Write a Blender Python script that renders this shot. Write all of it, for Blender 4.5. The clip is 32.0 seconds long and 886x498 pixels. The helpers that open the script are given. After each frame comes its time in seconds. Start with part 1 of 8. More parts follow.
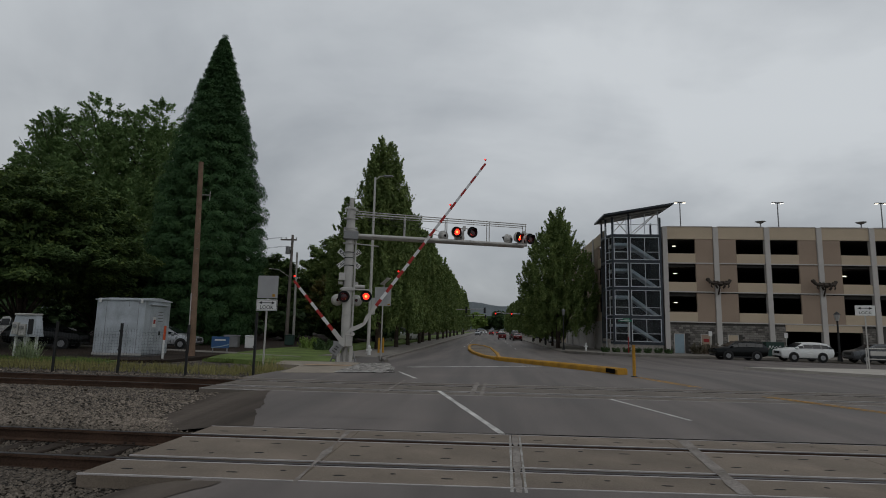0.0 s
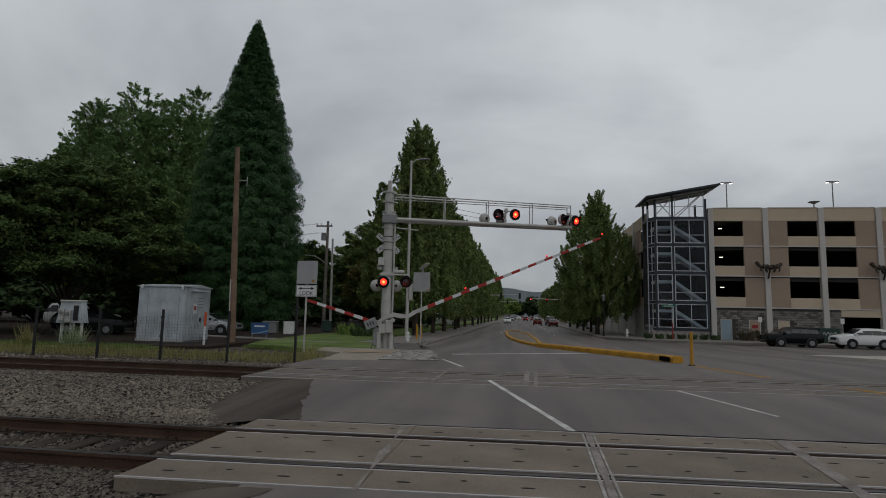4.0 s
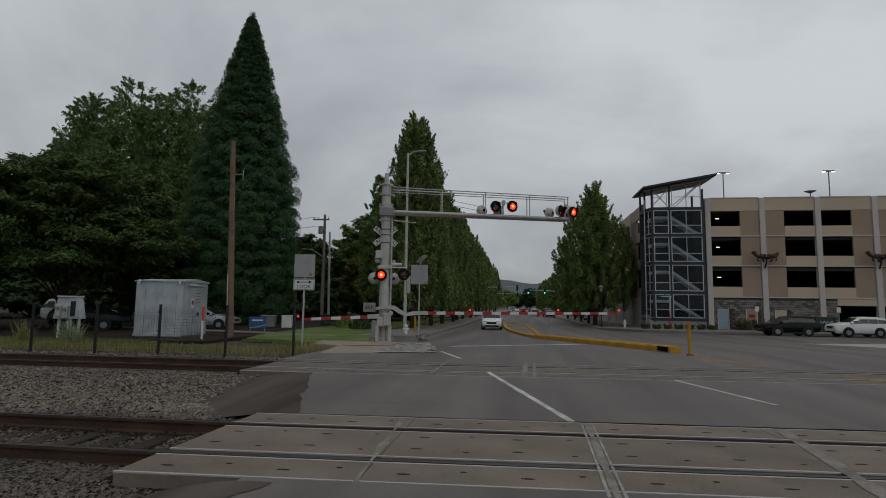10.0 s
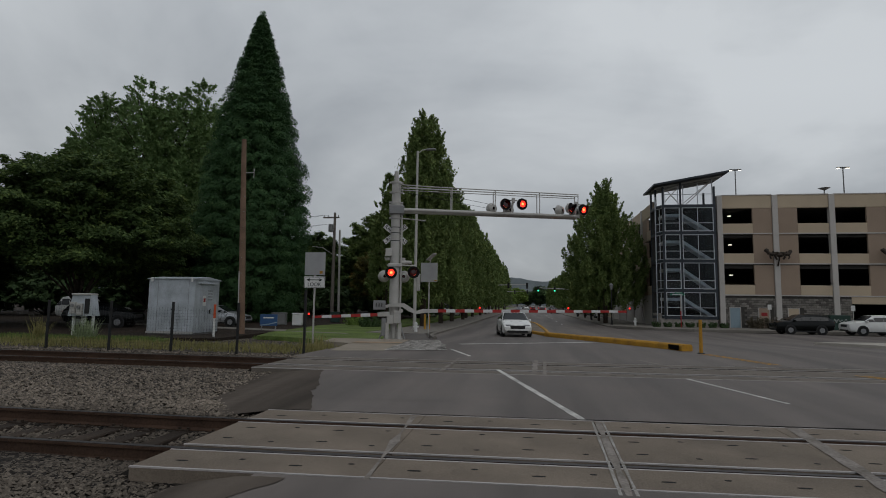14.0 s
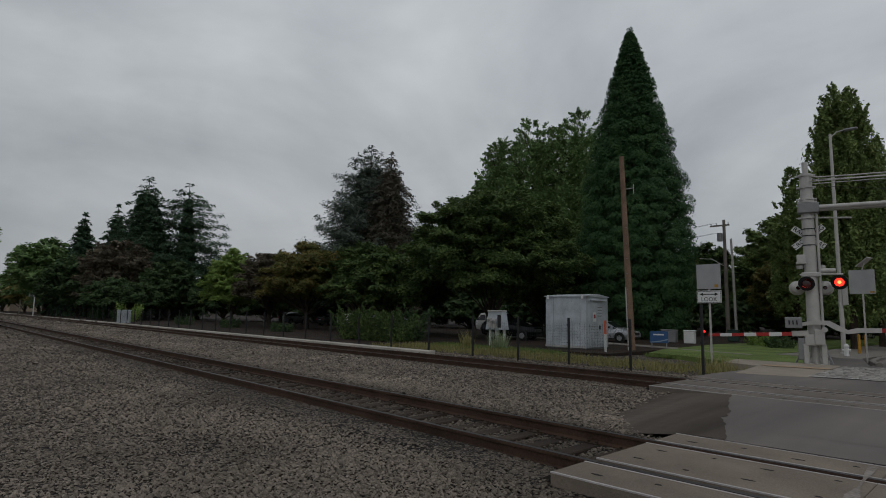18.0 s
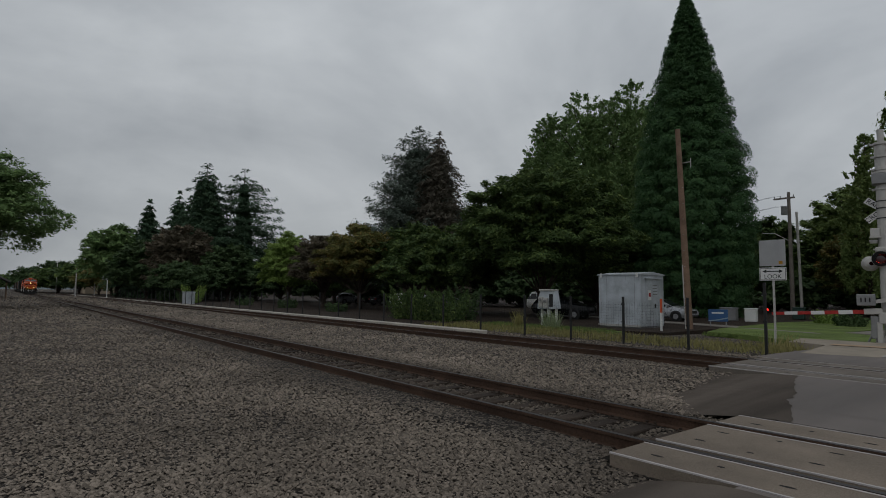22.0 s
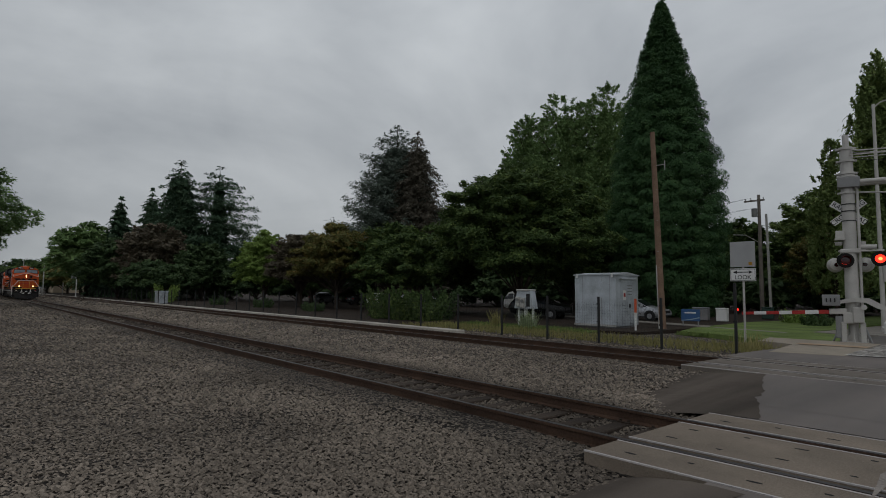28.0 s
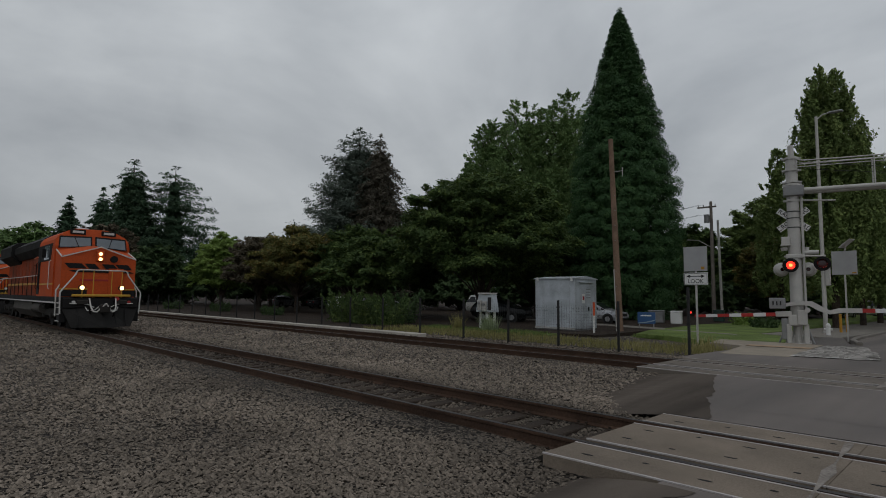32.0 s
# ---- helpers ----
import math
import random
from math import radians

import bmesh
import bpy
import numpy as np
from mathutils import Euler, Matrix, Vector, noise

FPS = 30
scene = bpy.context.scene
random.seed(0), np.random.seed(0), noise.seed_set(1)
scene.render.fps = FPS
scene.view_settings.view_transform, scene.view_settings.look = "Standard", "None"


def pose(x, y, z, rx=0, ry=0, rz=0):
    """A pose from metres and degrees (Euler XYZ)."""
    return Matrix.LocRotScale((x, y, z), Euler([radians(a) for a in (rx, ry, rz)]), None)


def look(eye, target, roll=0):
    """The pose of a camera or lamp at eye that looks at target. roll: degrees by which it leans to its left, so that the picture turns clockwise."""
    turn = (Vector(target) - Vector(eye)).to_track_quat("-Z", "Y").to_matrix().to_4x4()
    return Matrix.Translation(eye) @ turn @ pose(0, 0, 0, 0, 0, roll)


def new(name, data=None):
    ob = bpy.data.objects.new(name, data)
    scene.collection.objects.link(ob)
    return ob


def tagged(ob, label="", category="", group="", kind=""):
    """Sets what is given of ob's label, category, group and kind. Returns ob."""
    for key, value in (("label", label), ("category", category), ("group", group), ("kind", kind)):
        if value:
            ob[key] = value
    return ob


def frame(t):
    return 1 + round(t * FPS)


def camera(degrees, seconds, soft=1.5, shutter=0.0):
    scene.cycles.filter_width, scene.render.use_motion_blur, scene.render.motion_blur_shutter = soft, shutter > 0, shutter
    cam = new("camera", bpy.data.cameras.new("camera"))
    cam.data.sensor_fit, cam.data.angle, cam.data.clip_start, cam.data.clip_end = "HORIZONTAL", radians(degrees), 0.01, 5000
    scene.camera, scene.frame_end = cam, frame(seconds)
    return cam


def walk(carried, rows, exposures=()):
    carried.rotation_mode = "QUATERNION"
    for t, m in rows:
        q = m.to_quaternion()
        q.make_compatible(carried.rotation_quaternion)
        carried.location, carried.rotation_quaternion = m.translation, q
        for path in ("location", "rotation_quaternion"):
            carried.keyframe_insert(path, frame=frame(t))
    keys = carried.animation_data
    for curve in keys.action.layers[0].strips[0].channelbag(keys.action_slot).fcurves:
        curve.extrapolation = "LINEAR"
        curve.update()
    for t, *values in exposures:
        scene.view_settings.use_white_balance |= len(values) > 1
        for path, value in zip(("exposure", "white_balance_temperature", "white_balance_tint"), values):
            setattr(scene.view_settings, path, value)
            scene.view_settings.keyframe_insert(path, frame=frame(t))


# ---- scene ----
cam = camera(77.03, 32.0, soft=0.95)
# seconds, place, pitch + 90, roll, yaw
PATH = [
    (0, 0.50, -0.83, 1.59, 98.12, -1.34, 4.54), (0.5, 0.38, -0.65, 1.57, 97.93, -1.15, 4.52), (1, 0.23, -0.52, 1.58, 97.98, -0.93, 4.38), (1.5, 0.22, -0.34, 1.60, 97.60, -1.03, 5.88),
    (2, 0.17, -0.20, 1.60, 97.77, -1.00, 6.39), (2.5, 0.04, -0.14, 1.62, 97.88, -1.23, 6.91), (4.5, 0.01, -0.02, 1.58, 96.16, -1.13, 8.39), (5, 0.01, -0.02, 1.58, 95.86, -1.06, 9.44),
    (5.5, -0.02, -0.02, 1.57, 95.42, -1.14, 10.75), (6, -0.01, -0.00, 1.57, 95.22, -1.07, 10.77), (6.5, 0.00, -0.01, 1.58, 95.55, -0.96, 10.19), (7, 0.00, -0.01, 1.58, 95.84, -0.90, 8.96),
    (7.5, 0.01, 0.02, 1.58, 95.93, -0.77, 7.16), (8, 0.01, 0.04, 1.59, 95.85, -0.67, 5.89), (8.5, 0.01, 0.04, 1.58, 95.81, -0.74, 6.58), (9, 0.01, 0.00, 1.58, 95.70, -0.85, 7.39),
    (9.5, 0.01, -0.01, 1.58, 95.77, -0.81, 7.66), (10, 0.00, -0.00, 1.58, 95.85, -0.75, 7.66), (10.5, 0.00, -0.00, 1.58, 96.07, -0.76, 7.97), (11, -0.01, -0.01, 1.58, 95.98, -0.75, 7.81),
    (11.5, -0.00, 0.00, 1.58, 95.79, -0.70, 7.65), (12, -0.00, 0.01, 1.58, 95.64, -0.69, 7.46), (12.5, -0.01, 0.01, 1.57, 95.71, -0.63, 7.09), (13, -0.01, 0.01, 1.58, 95.80, -0.65, 7.23),
    (13.5, -0.01, -0.02, 1.58, 95.72, -0.73, 7.73), (15.5, -0.02, 0.02, 1.57, 95.39, -0.81, 11.96), (16, -0.09, 0.12, 1.55, 95.74, -0.70, 14.02), (16.5, -0.15, 0.12, 1.59, 95.96, -0.65, 21.76),
    (17, -0.23, 0.11, 1.59, 95.78, -1.14, 32.12), (17.5, -0.29, 0.14, 1.57, 96.39, -1.16, 41.35), (18, -0.27, 0.10, 1.57, 96.66, -0.99, 46.58), (18.5, -0.27, 0.05, 1.59, 96.72, -0.86, 47.26),
    (19, -0.26, 0.03, 1.60, 96.41, -0.76, 47.47), (19.5, -0.27, 0.02, 1.59, 96.24, -0.69, 48.23), (20, -0.27, 0.03, 1.60, 95.86, -0.69, 49.43), (20.5, -0.27, 0.02, 1.59, 95.34, -0.66, 50.51),
    (21, -0.27, 0.01, 1.60, 94.84, -0.57, 51.25), (21.5, -0.26, 0.00, 1.59, 94.61, -0.57, 51.77), (22, -0.26, -0.01, 1.61, 94.45, -0.53, 51.67), (22.5, -0.24, -0.02, 1.61, 94.33, -0.52, 51.58),
    (23, -0.24, -0.03, 1.62, 94.29, -0.53, 51.21), (23.5, -0.21, -0.04, 1.63, 94.70, -0.44, 49.89), (24, -0.21, -0.05, 1.64, 94.78, -0.52, 49.54), (24.5, -0.20, -0.05, 1.64, 94.77, -0.53, 49.21),
    (25, -0.21, -0.06, 1.64, 94.72, -0.55, 49.25), (25.5, -0.22, -0.06, 1.64, 94.48, -0.58, 49.39), (27.5, -0.23, -0.04, 1.62, 94.42, -0.65, 49.60), (28, -0.23, -0.04, 1.62, 94.43, -0.62, 49.38),
    (28.5, -0.24, -0.04, 1.63, 94.43, -0.60, 49.21), (29, -0.23, -0.04, 1.63, 94.44, -0.61, 49.03), (29.5, -0.22, -0.04, 1.63, 94.43, -0.56, 48.72), (30, -0.21, -0.05, 1.63, 94.45, -0.56, 48.58),
    (30.5, -0.22, -0.06, 1.63, 94.54, -0.57, 48.01), (31, -0.22, -0.05, 1.63, 94.72, -0.59, 47.21), (31.5, -0.22, -0.04, 1.63, 94.78, -0.59, 46.58), (32, -0.22, -0.03, 1.63, 94.81, -0.59, 45.51),
]
walk(cam, [(t, pose(x, y, z, a, b, c)) for t, x, y, z, a, b, c in PATH])

# ---- light ----
world = bpy.data.worlds.new("overcast_sky")
scene.world = world
world.use_nodes = True
wn, wl = world.node_tree.nodes, world.node_tree.links
wn.clear()


def wnode(kind, **props):
    n = wn.new(kind)
    for key, value in props.items():
        n.inputs[key].default_value = value
    return n


w_out = wn.new("ShaderNodeOutputWorld")
w_bg = wn.new("ShaderNodeBackground")
w_bg.inputs["Strength"].default_value = 1.0
w_sky = wn.new("ShaderNodeTexSky")
w_sky.sky_type, w_sky.sun_disc = "NISHITA", False
w_sky.sun_elevation, w_sky.sun_rotation = radians(50), radians(35)
w_dim = wn.new("ShaderNodeMix")
w_dim.data_type, w_dim.blend_type = "RGBA", "MULTIPLY"
w_dim.inputs["Factor"].default_value = 1.0
w_dim.inputs["B"].default_value = (0.05, 0.05, 0.05, 1)
wl.new(w_sky.outputs[0], w_dim.inputs["A"])
# cloud deck: broad soft banks, flattened towards the horizon
w_co = wn.new("ShaderNodeTexCoord")
w_sep = wn.new("ShaderNodeSeparateXYZ")
wl.new(w_co.outputs["Generated"], w_sep.inputs[0])
w_up = wn.new("ShaderNodeMath")
w_up.operation = "ADD"
w_up.inputs[1].default_value = 0.42
w_max = wn.new("ShaderNodeMath")
w_max.operation = "MAXIMUM"
w_max.inputs[1].default_value = 0.2
wl.new(w_sep.outputs["Z"], w_up.inputs[0])
wl.new(w_up.outputs[0], w_max.inputs[0])
w_div = wn.new("ShaderNodeVectorMath")
w_div.operation = "DIVIDE"
w_cmb = wn.new("ShaderNodeCombineXYZ")
for axis in "XYZ":
    wl.new(w_max.outputs[0], w_cmb.inputs[axis])
wl.new(w_co.outputs["Generated"], w_div.inputs[0])
wl.new(w_cmb.outputs[0], w_div.inputs[1])
w_n1 = wnode("ShaderNodeTexNoise", Scale=0.8, Detail=6.0, Roughness=0.5, Distortion=0.6)
w_n2 = wnode("ShaderNodeTexNoise", Scale=2.4, Detail=6.0, Roughness=0.55, Distortion=0.4)
wl.new(w_div.outputs[0], w_n1.inputs["Vector"])
wl.new(w_div.outputs[0], w_n2.inputs["Vector"])
w_mixn = wn.new("ShaderNodeMix")
w_mixn.inputs["Factor"].default_value = 0.2
wl.new(w_n1.outputs["Fac"], w_mixn.inputs["A"])
wl.new(w_n2.outputs["Fac"], w_mixn.inputs["B"])
w_ramp = wn.new("ShaderNodeValToRGB")
w_ramp.color_ramp.elements[0].position, w_ramp.color_ramp.elements[0].color = 0.39, (0.295, 0.32, 0.35, 1)
w_ramp.color_ramp.elements[1].position, w_ramp.color_ramp.elements[1].color = 0.61, (0.58, 0.61, 0.635, 1)
wl.new(w_mixn.outputs["Result"], w_ramp.inputs[0])
w_all = wn.new("ShaderNodeMix")
w_all.data_type = "RGBA"
w_all.inputs["Factor"].default_value = 0.93
wl.new(w_dim.outputs["Result"], w_all.inputs["A"])
wl.new(w_ramp.outputs[0], w_all.inputs["B"])
w_low = wn.new("ShaderNodeMapRange")
w_low.inputs["From Min"].default_value, w_low.inputs["From Max"].default_value = -0.06, 0.38
w_low.inputs["To Min"].default_value, w_low.inputs["To Max"].default_value = 0.72, 1.03
w_side = wn.new("ShaderNodeMath")
w_side.operation = "MULTIPLY_ADD"
w_side.inputs[1].default_value = 0.14
wl.new(w_sep.outputs["X"], w_side.inputs[0])
wl.new(w_sep.outputs["Z"], w_side.inputs[2])
wl.new(w_side.outputs[0], w_low.inputs["Value"])
w_deck = wn.new("ShaderNodeMix")
w_deck.data_type, w_deck.blend_type = "RGBA", "MULTIPLY"
w_deck.inputs["Factor"].default_value = 1.0
wl.new(w_all.outputs["Result"], w_deck.inputs["A"])
wl.new(w_low.outputs[0], w_deck.inputs["B"])
wl.new(w_deck.outputs["Result"], w_bg.inputs["Color"])
wl.new(w_bg.outputs[0], w_out.inputs["Surface"])

sun = new("sun", bpy.data.lights.new("sun", "SUN"))
sun.data.energy, sun.data.angle, sun.data.color = 0.3, radians(40), (1.0, 0.97, 0.93)
sun.matrix_world = look((20, -30, 60), (0, 0, 0))
scene.view_settings.exposure = 0.0


# ---- materials ----
def surface(name, colour, rough=0.7, metal=0.0, vary=0.25, scale=4.0, fine=60.0, bump=0.1, each=0.0, coat=0.0, stain=None, size=0.01, coords="Object"):
    """A worn surface: base colour varied at two scales, fine relief, and a little difference from piece to piece."""
    m = bpy.data.materials.new(name)
    m.use_nodes = True
    nodes, links = m.node_tree.nodes, m.node_tree.links
    bsdf = nodes["Principled BSDF"]
    bsdf.inputs["Roughness"].default_value, bsdf.inputs["Metallic"].default_value = rough, metal
    bsdf.inputs["Coat Weight"].default_value = coat
    bsdf.inputs["Specular IOR Level"].default_value = 0.2 if rough > 0.6 else 0.4
    co = nodes.new("ShaderNodeTexCoord")
    n1, n2 = nodes.new("ShaderNodeTexNoise"), nodes.new("ShaderNodeTexNoise")
    n1.inputs["Scale"].default_value, n1.inputs["Detail"].default_value = scale, 5
    n2.inputs["Scale"].default_value, n2.inputs["Detail"].default_value = fine, 4
    links.new(co.outputs[coords], n1.inputs["Vector"])
    links.new(co.outputs[coords], n2.inputs["Vector"])
    add = nodes.new("ShaderNodeMix")
    add.inputs["Factor"].default_value = 0.45
    links.new(n1.outputs["Fac"], add.inputs["A"])
    links.new(n2.outputs["Fac"], add.inputs["B"])
    ramp = nodes.new("ShaderNodeValToRGB")
    low = [c * (1 - vary) for c in colour]
    high = [min(1, c * (1 + vary)) for c in colour]
    if stain:
        low = stain
    ramp.color_ramp.elements[0].position, ramp.color_ramp.elements[0].color = 0.36, (*low, 1)
    ramp.color_ramp.elements[1].position, ramp.color_ramp.elements[1].color = 0.64, (*high, 1)
    links.new(add.outputs["Result"], ramp.inputs[0])
    out = ramp.outputs[0]
    if each:
        info = nodes.new("ShaderNodeObjectInfo")
        isl = nodes.new("ShaderNodeNewGeometry")
        plus = nodes.new("ShaderNodeMath")
        plus.operation = "ADD"
        links.new(info.outputs["Random"], plus.inputs[0])
        links.new(isl.outputs["Random Per Island"], plus.inputs[1])
        rng = nodes.new("ShaderNodeMapRange")
        rng.inputs["From Max"].default_value = 2.0
        rng.inputs["To Min"].default_value, rng.inputs["To Max"].default_value = 1 - each, 1 + each
        links.new(plus.outputs[0], rng.inputs["Value"])
        hsv = nodes.new("ShaderNodeHueSaturation")
        links.new(rng.outputs[0], hsv.inputs["Value"])
        links.new(out, hsv.inputs["Color"])
        out = hsv.outputs[0]
    links.new(out, bsdf.inputs["Base Color"])
    rr = nodes.new("ShaderNodeMapRange")
    rr.inputs["To Min"].default_value, rr.inputs["To Max"].default_value = max(0.02, rough - 0.12), min(1, rough + 0.12)
    links.new(n1.outputs["Fac"], rr.inputs["Value"])
    links.new(rr.outputs[0], bsdf.inputs["Roughness"])
    if bump:
        b = nodes.new("ShaderNodeBump")
        b.inputs["Strength"].default_value, b.inputs["Distance"].default_value = bump, size
        links.new(n2.outputs["Fac"], b.inputs["Height"])
        links.new(b.outputs[0], bsdf.inputs["Normal"])
    return m


def stony(name, colours, size, bump=0.8, patch=0.35):
    """Loose stones seen as a bed: each its own grey or brown, with relief and broad dirty patches."""
    m = bpy.data.materials.new(name)
    m.use_nodes = True
    nodes, links = m.node_tree.nodes, m.node_tree.links
    bsdf = nodes["Principled BSDF"]
    bsdf.inputs["Roughness"].default_value = 0.92
    bsdf.inputs["Specular IOR Level"].default_value = 0.2
    co = nodes.new("ShaderNodeTexCoord")
    cell = nodes.new("ShaderNodeTexVoronoi")
    cell.inputs["Scale"].default_value = 1 / size
    links.new(co.outputs["Object"], cell.inputs["Vector"])
    sep = nodes.new("ShaderNodeSeparateColor")
    links.new(cell.outputs["Color"], sep.inputs[0])
    ramp = nodes.new("ShaderNodeValToRGB")
    ramp.color_ramp.elements[0].position, ramp.color_ramp.elements[0].color = 0.05, (*colours[0], 1)
    ramp.color_ramp.elements[1].position, ramp.color_ramp.elements[1].color = 0.97, (*colours[2], 1)
    mid = ramp.color_ramp.elements.new(0.6)
    mid.color = (*colours[1], 1)
    links.new(sep.outputs[0], ramp.inputs[0])
    broad = nodes.new("ShaderNodeTexNoise")
    broad.inputs["Scale"].default_value, broad.inputs["Detail"].default_value = 0.5, 5
    links.new(co.outputs["Object"], broad.inputs["Vector"])
    rng = nodes.new("ShaderNodeMapRange")
    rng.inputs["From Min"].default_value, rng.inputs["From Max"].default_value = 0.3, 0.7
    rng.inputs["To Min"].default_value, rng.inputs["To Max"].default_value = 1 - patch, 1 + patch
    links.new(broad.outputs["Fac"], rng.inputs["Value"])
    hsv = nodes.new("ShaderNodeHueSaturation")
    links.new(rng.outputs[0], hsv.inputs["Value"])
    links.new(ramp.outputs[0], hsv.inputs["Color"])
    links.new(hsv.outputs[0], bsdf.inputs["Base Color"])
    b = nodes.new("ShaderNodeBump")
    b.invert = True
    b.inputs["Strength"].default_value, b.inputs["Distance"].default_value = bump, size
    links.new(cell.outputs["Distance"], b.inputs["Height"])
    links.new(b.outputs[0], bsdf.inputs["Normal"])
    return m


def grimy(m):
    """Oil and brake dust along the two tracks, darkest between the rails."""
    nodes, links = m.node_tree.nodes, m.node_tree.links
    bsdf = nodes["Principled BSDF"]
    base = bsdf.inputs["Base Color"].links[0].from_socket
    co, sep, hsv, curve = [nodes.new("ShaderNode" + k) for k in ("TexCoord", "SeparateXYZ", "HueSaturation", "ValToRGB")]
    rng = nodes.new("ShaderNodeMapRange")
    rng.inputs["From Min"].default_value, rng.inputs["From Max"].default_value = 0.0, 20.0
    ramp = curve.color_ramp
    for k, (y, v) in enumerate([(4.2, 1.0), (5.3, 0.62), (7.5, 0.62), (8.6, 1.1), (12.4, 1.1), (13.3, 0.72), (15.2, 0.72), (16.2, 1.0)]):
        e = ramp.elements[k] if k < 2 else ramp.elements.new(y / 20)
        e.position, e.color = y / 20, (v * 0.5, v * 0.5, v * 0.5, 1)
    twice = nodes.new("ShaderNodeMath")
    twice.operation = "MULTIPLY"
    twice.inputs[1].default_value = 2.0
    links.new(co.outputs["Object"], sep.inputs[0])
    links.new(sep.outputs["Y"], rng.inputs["Value"])
    links.new(rng.outputs[0], curve.inputs[0])
    links.new(curve.outputs[0], twice.inputs[0])
    links.new(twice.outputs[0], hsv.inputs["Value"])
    links.new(base, hsv.inputs["Color"])
    links.new(hsv.outputs[0], bsdf.inputs["Base Color"])


def tarmac(name, colour, spread=0.3):
    """Old asphalt: fine aggregate, wheel-worn streaks along the street and broad stains."""
    m = surface(name, colour, 0.72, vary=0.24, scale=0.5, fine=110, bump=0.5, size=0.006)
    nodes, links = m.node_tree.nodes, m.node_tree.links
    bsdf = nodes["Principled BSDF"]
    bsdf.inputs["Specular IOR Level"].default_value = 0.5
    base = bsdf.inputs["Base Color"].links[0].from_socket
    co, mp, streak, rng, hsv = [nodes.new("ShaderNode" + k) for k in ("TexCoord", "Mapping", "TexNoise", "MapRange", "HueSaturation")]
    mp.inputs["Scale"].default_value = (0.9, 0.045, 1)
    streak.inputs["Scale"].default_value, streak.inputs["Detail"].default_value = 1.0, 6
    rng.inputs["From Min"].default_value, rng.inputs["From Max"].default_value = 0.35, 0.65
    rng.inputs["To Min"].default_value, rng.inputs["To Max"].default_value = 1 - spread, 1 + spread
    links.new(co.outputs["Object"], mp.inputs["Vector"])
    links.new(mp.outputs[0], streak.inputs["Vector"])
    links.new(streak.outputs["Fac"], rng.inputs["Value"])
    links.new(rng.outputs[0], hsv.inputs["Value"])
    links.new(base, hsv.inputs["Color"])
    links.new(hsv.outputs[0], bsdf.inputs["Base Color"])
    return m


def foliage(name, colour, tip, rough=0.75):
    """Leaves: each clump of its own green, with some light through it."""
    m = bpy.data.materials.new(name)
    m.use_nodes = True
    nodes, links = m.node_tree.nodes, m.node_tree.links
    bsdf = nodes["Principled BSDF"]
    bsdf.inputs["Roughness"].default_value = rough
    bsdf.inputs["Specular IOR Level"].default_value = 0.2
    geo = nodes.new("ShaderNodeNewGeometry")
    co = nodes.new("ShaderNodeTexCoord")
    n1 = nodes.new("ShaderNodeTexNoise")
    n1.inputs["Scale"].default_value, n1.inputs["Detail"].default_value = 0.9, 4
    links.new(co.outputs["Object"], n1.inputs["Vector"])
    mix = nodes.new("ShaderNodeMix")
    mix.inputs["Factor"].default_value = 0.75
    links.new(geo.outputs["Random Per Island"], mix.inputs["A"])
    links.new(n1.outputs["Fac"], mix.inputs["B"])
    ramp = nodes.new("ShaderNodeValToRGB")
    ramp.color_ramp.elements[0].position, ramp.color_ramp.elements[0].color = 0.2, (*[c * 0.6 for c in colour], 1)
    ramp.color_ramp.elements[1].position, ramp.color_ramp.elements[1].color = 0.85, (*tip, 1)
    mid = ramp.color_ramp.elements.new(0.5)
    mid.color = (*colour, 1)
    links.new(mix.outputs["Result"], ramp.inputs[0])
    links.new(ramp.outputs[0], bsdf.inputs["Base Color"])
    thin, both = nodes.new("ShaderNodeBsdfTranslucent"), nodes.new("ShaderNodeMixShader")
    both.inputs[0].default_value = 0.25
    links.new(ramp.outputs[0], thin.inputs["Color"])
    links.new(bsdf.outputs[0], both.inputs[1])
    links.new(thin.outputs[0], both.inputs[2])
    links.new(both.outputs[0], nodes["Material Output"].inputs["Surface"])
    return m


def lamp_glow(name, colour, strength):
    m = bpy.data.materials.new(name)
    m.use_nodes = True
    bsdf = m.node_tree.nodes["Principled BSDF"]
    bsdf.inputs["Base Color"].default_value = (*[c * 0.5 for c in colour], 1)
    bsdf.inputs["Emission Color"].default_value = (*colour, 1)
    bsdf.inputs["Emission Strength"].default_value = strength
    return m


def clear_glass(name, tint=(0.82, 0.87, 0.90), rough=0.03, alpha=0.0):
    """Window glass: half mirror of the sky, half see-through."""
    m = bpy.data.materials.new(name)
    m.use_nodes = True
    nodes, links = m.node_tree.nodes, m.node_tree.links
    nodes.clear()
    out = nodes.new("ShaderNodeOutputMaterial")
    tr, gl, mix, fr = nodes.new("ShaderNodeBsdfTransparent"), nodes.new("ShaderNodeBsdfGlossy"), nodes.new("ShaderNodeMixShader"), nodes.new("ShaderNodeFresnel")
    tr.inputs["Color"].default_value = (*tint, 1)
    gl.inputs["Roughness"].default_value = rough
    fr.inputs["IOR"].default_value = 1.3 + alpha
    links.new(fr.outputs[0], mix.inputs[0])
    links.new(tr.outputs[0], mix.inputs[1])
    links.new(gl.outputs[0], mix.inputs[2])
    links.new(mix.outputs[0], out.inputs["Surface"])
    return m


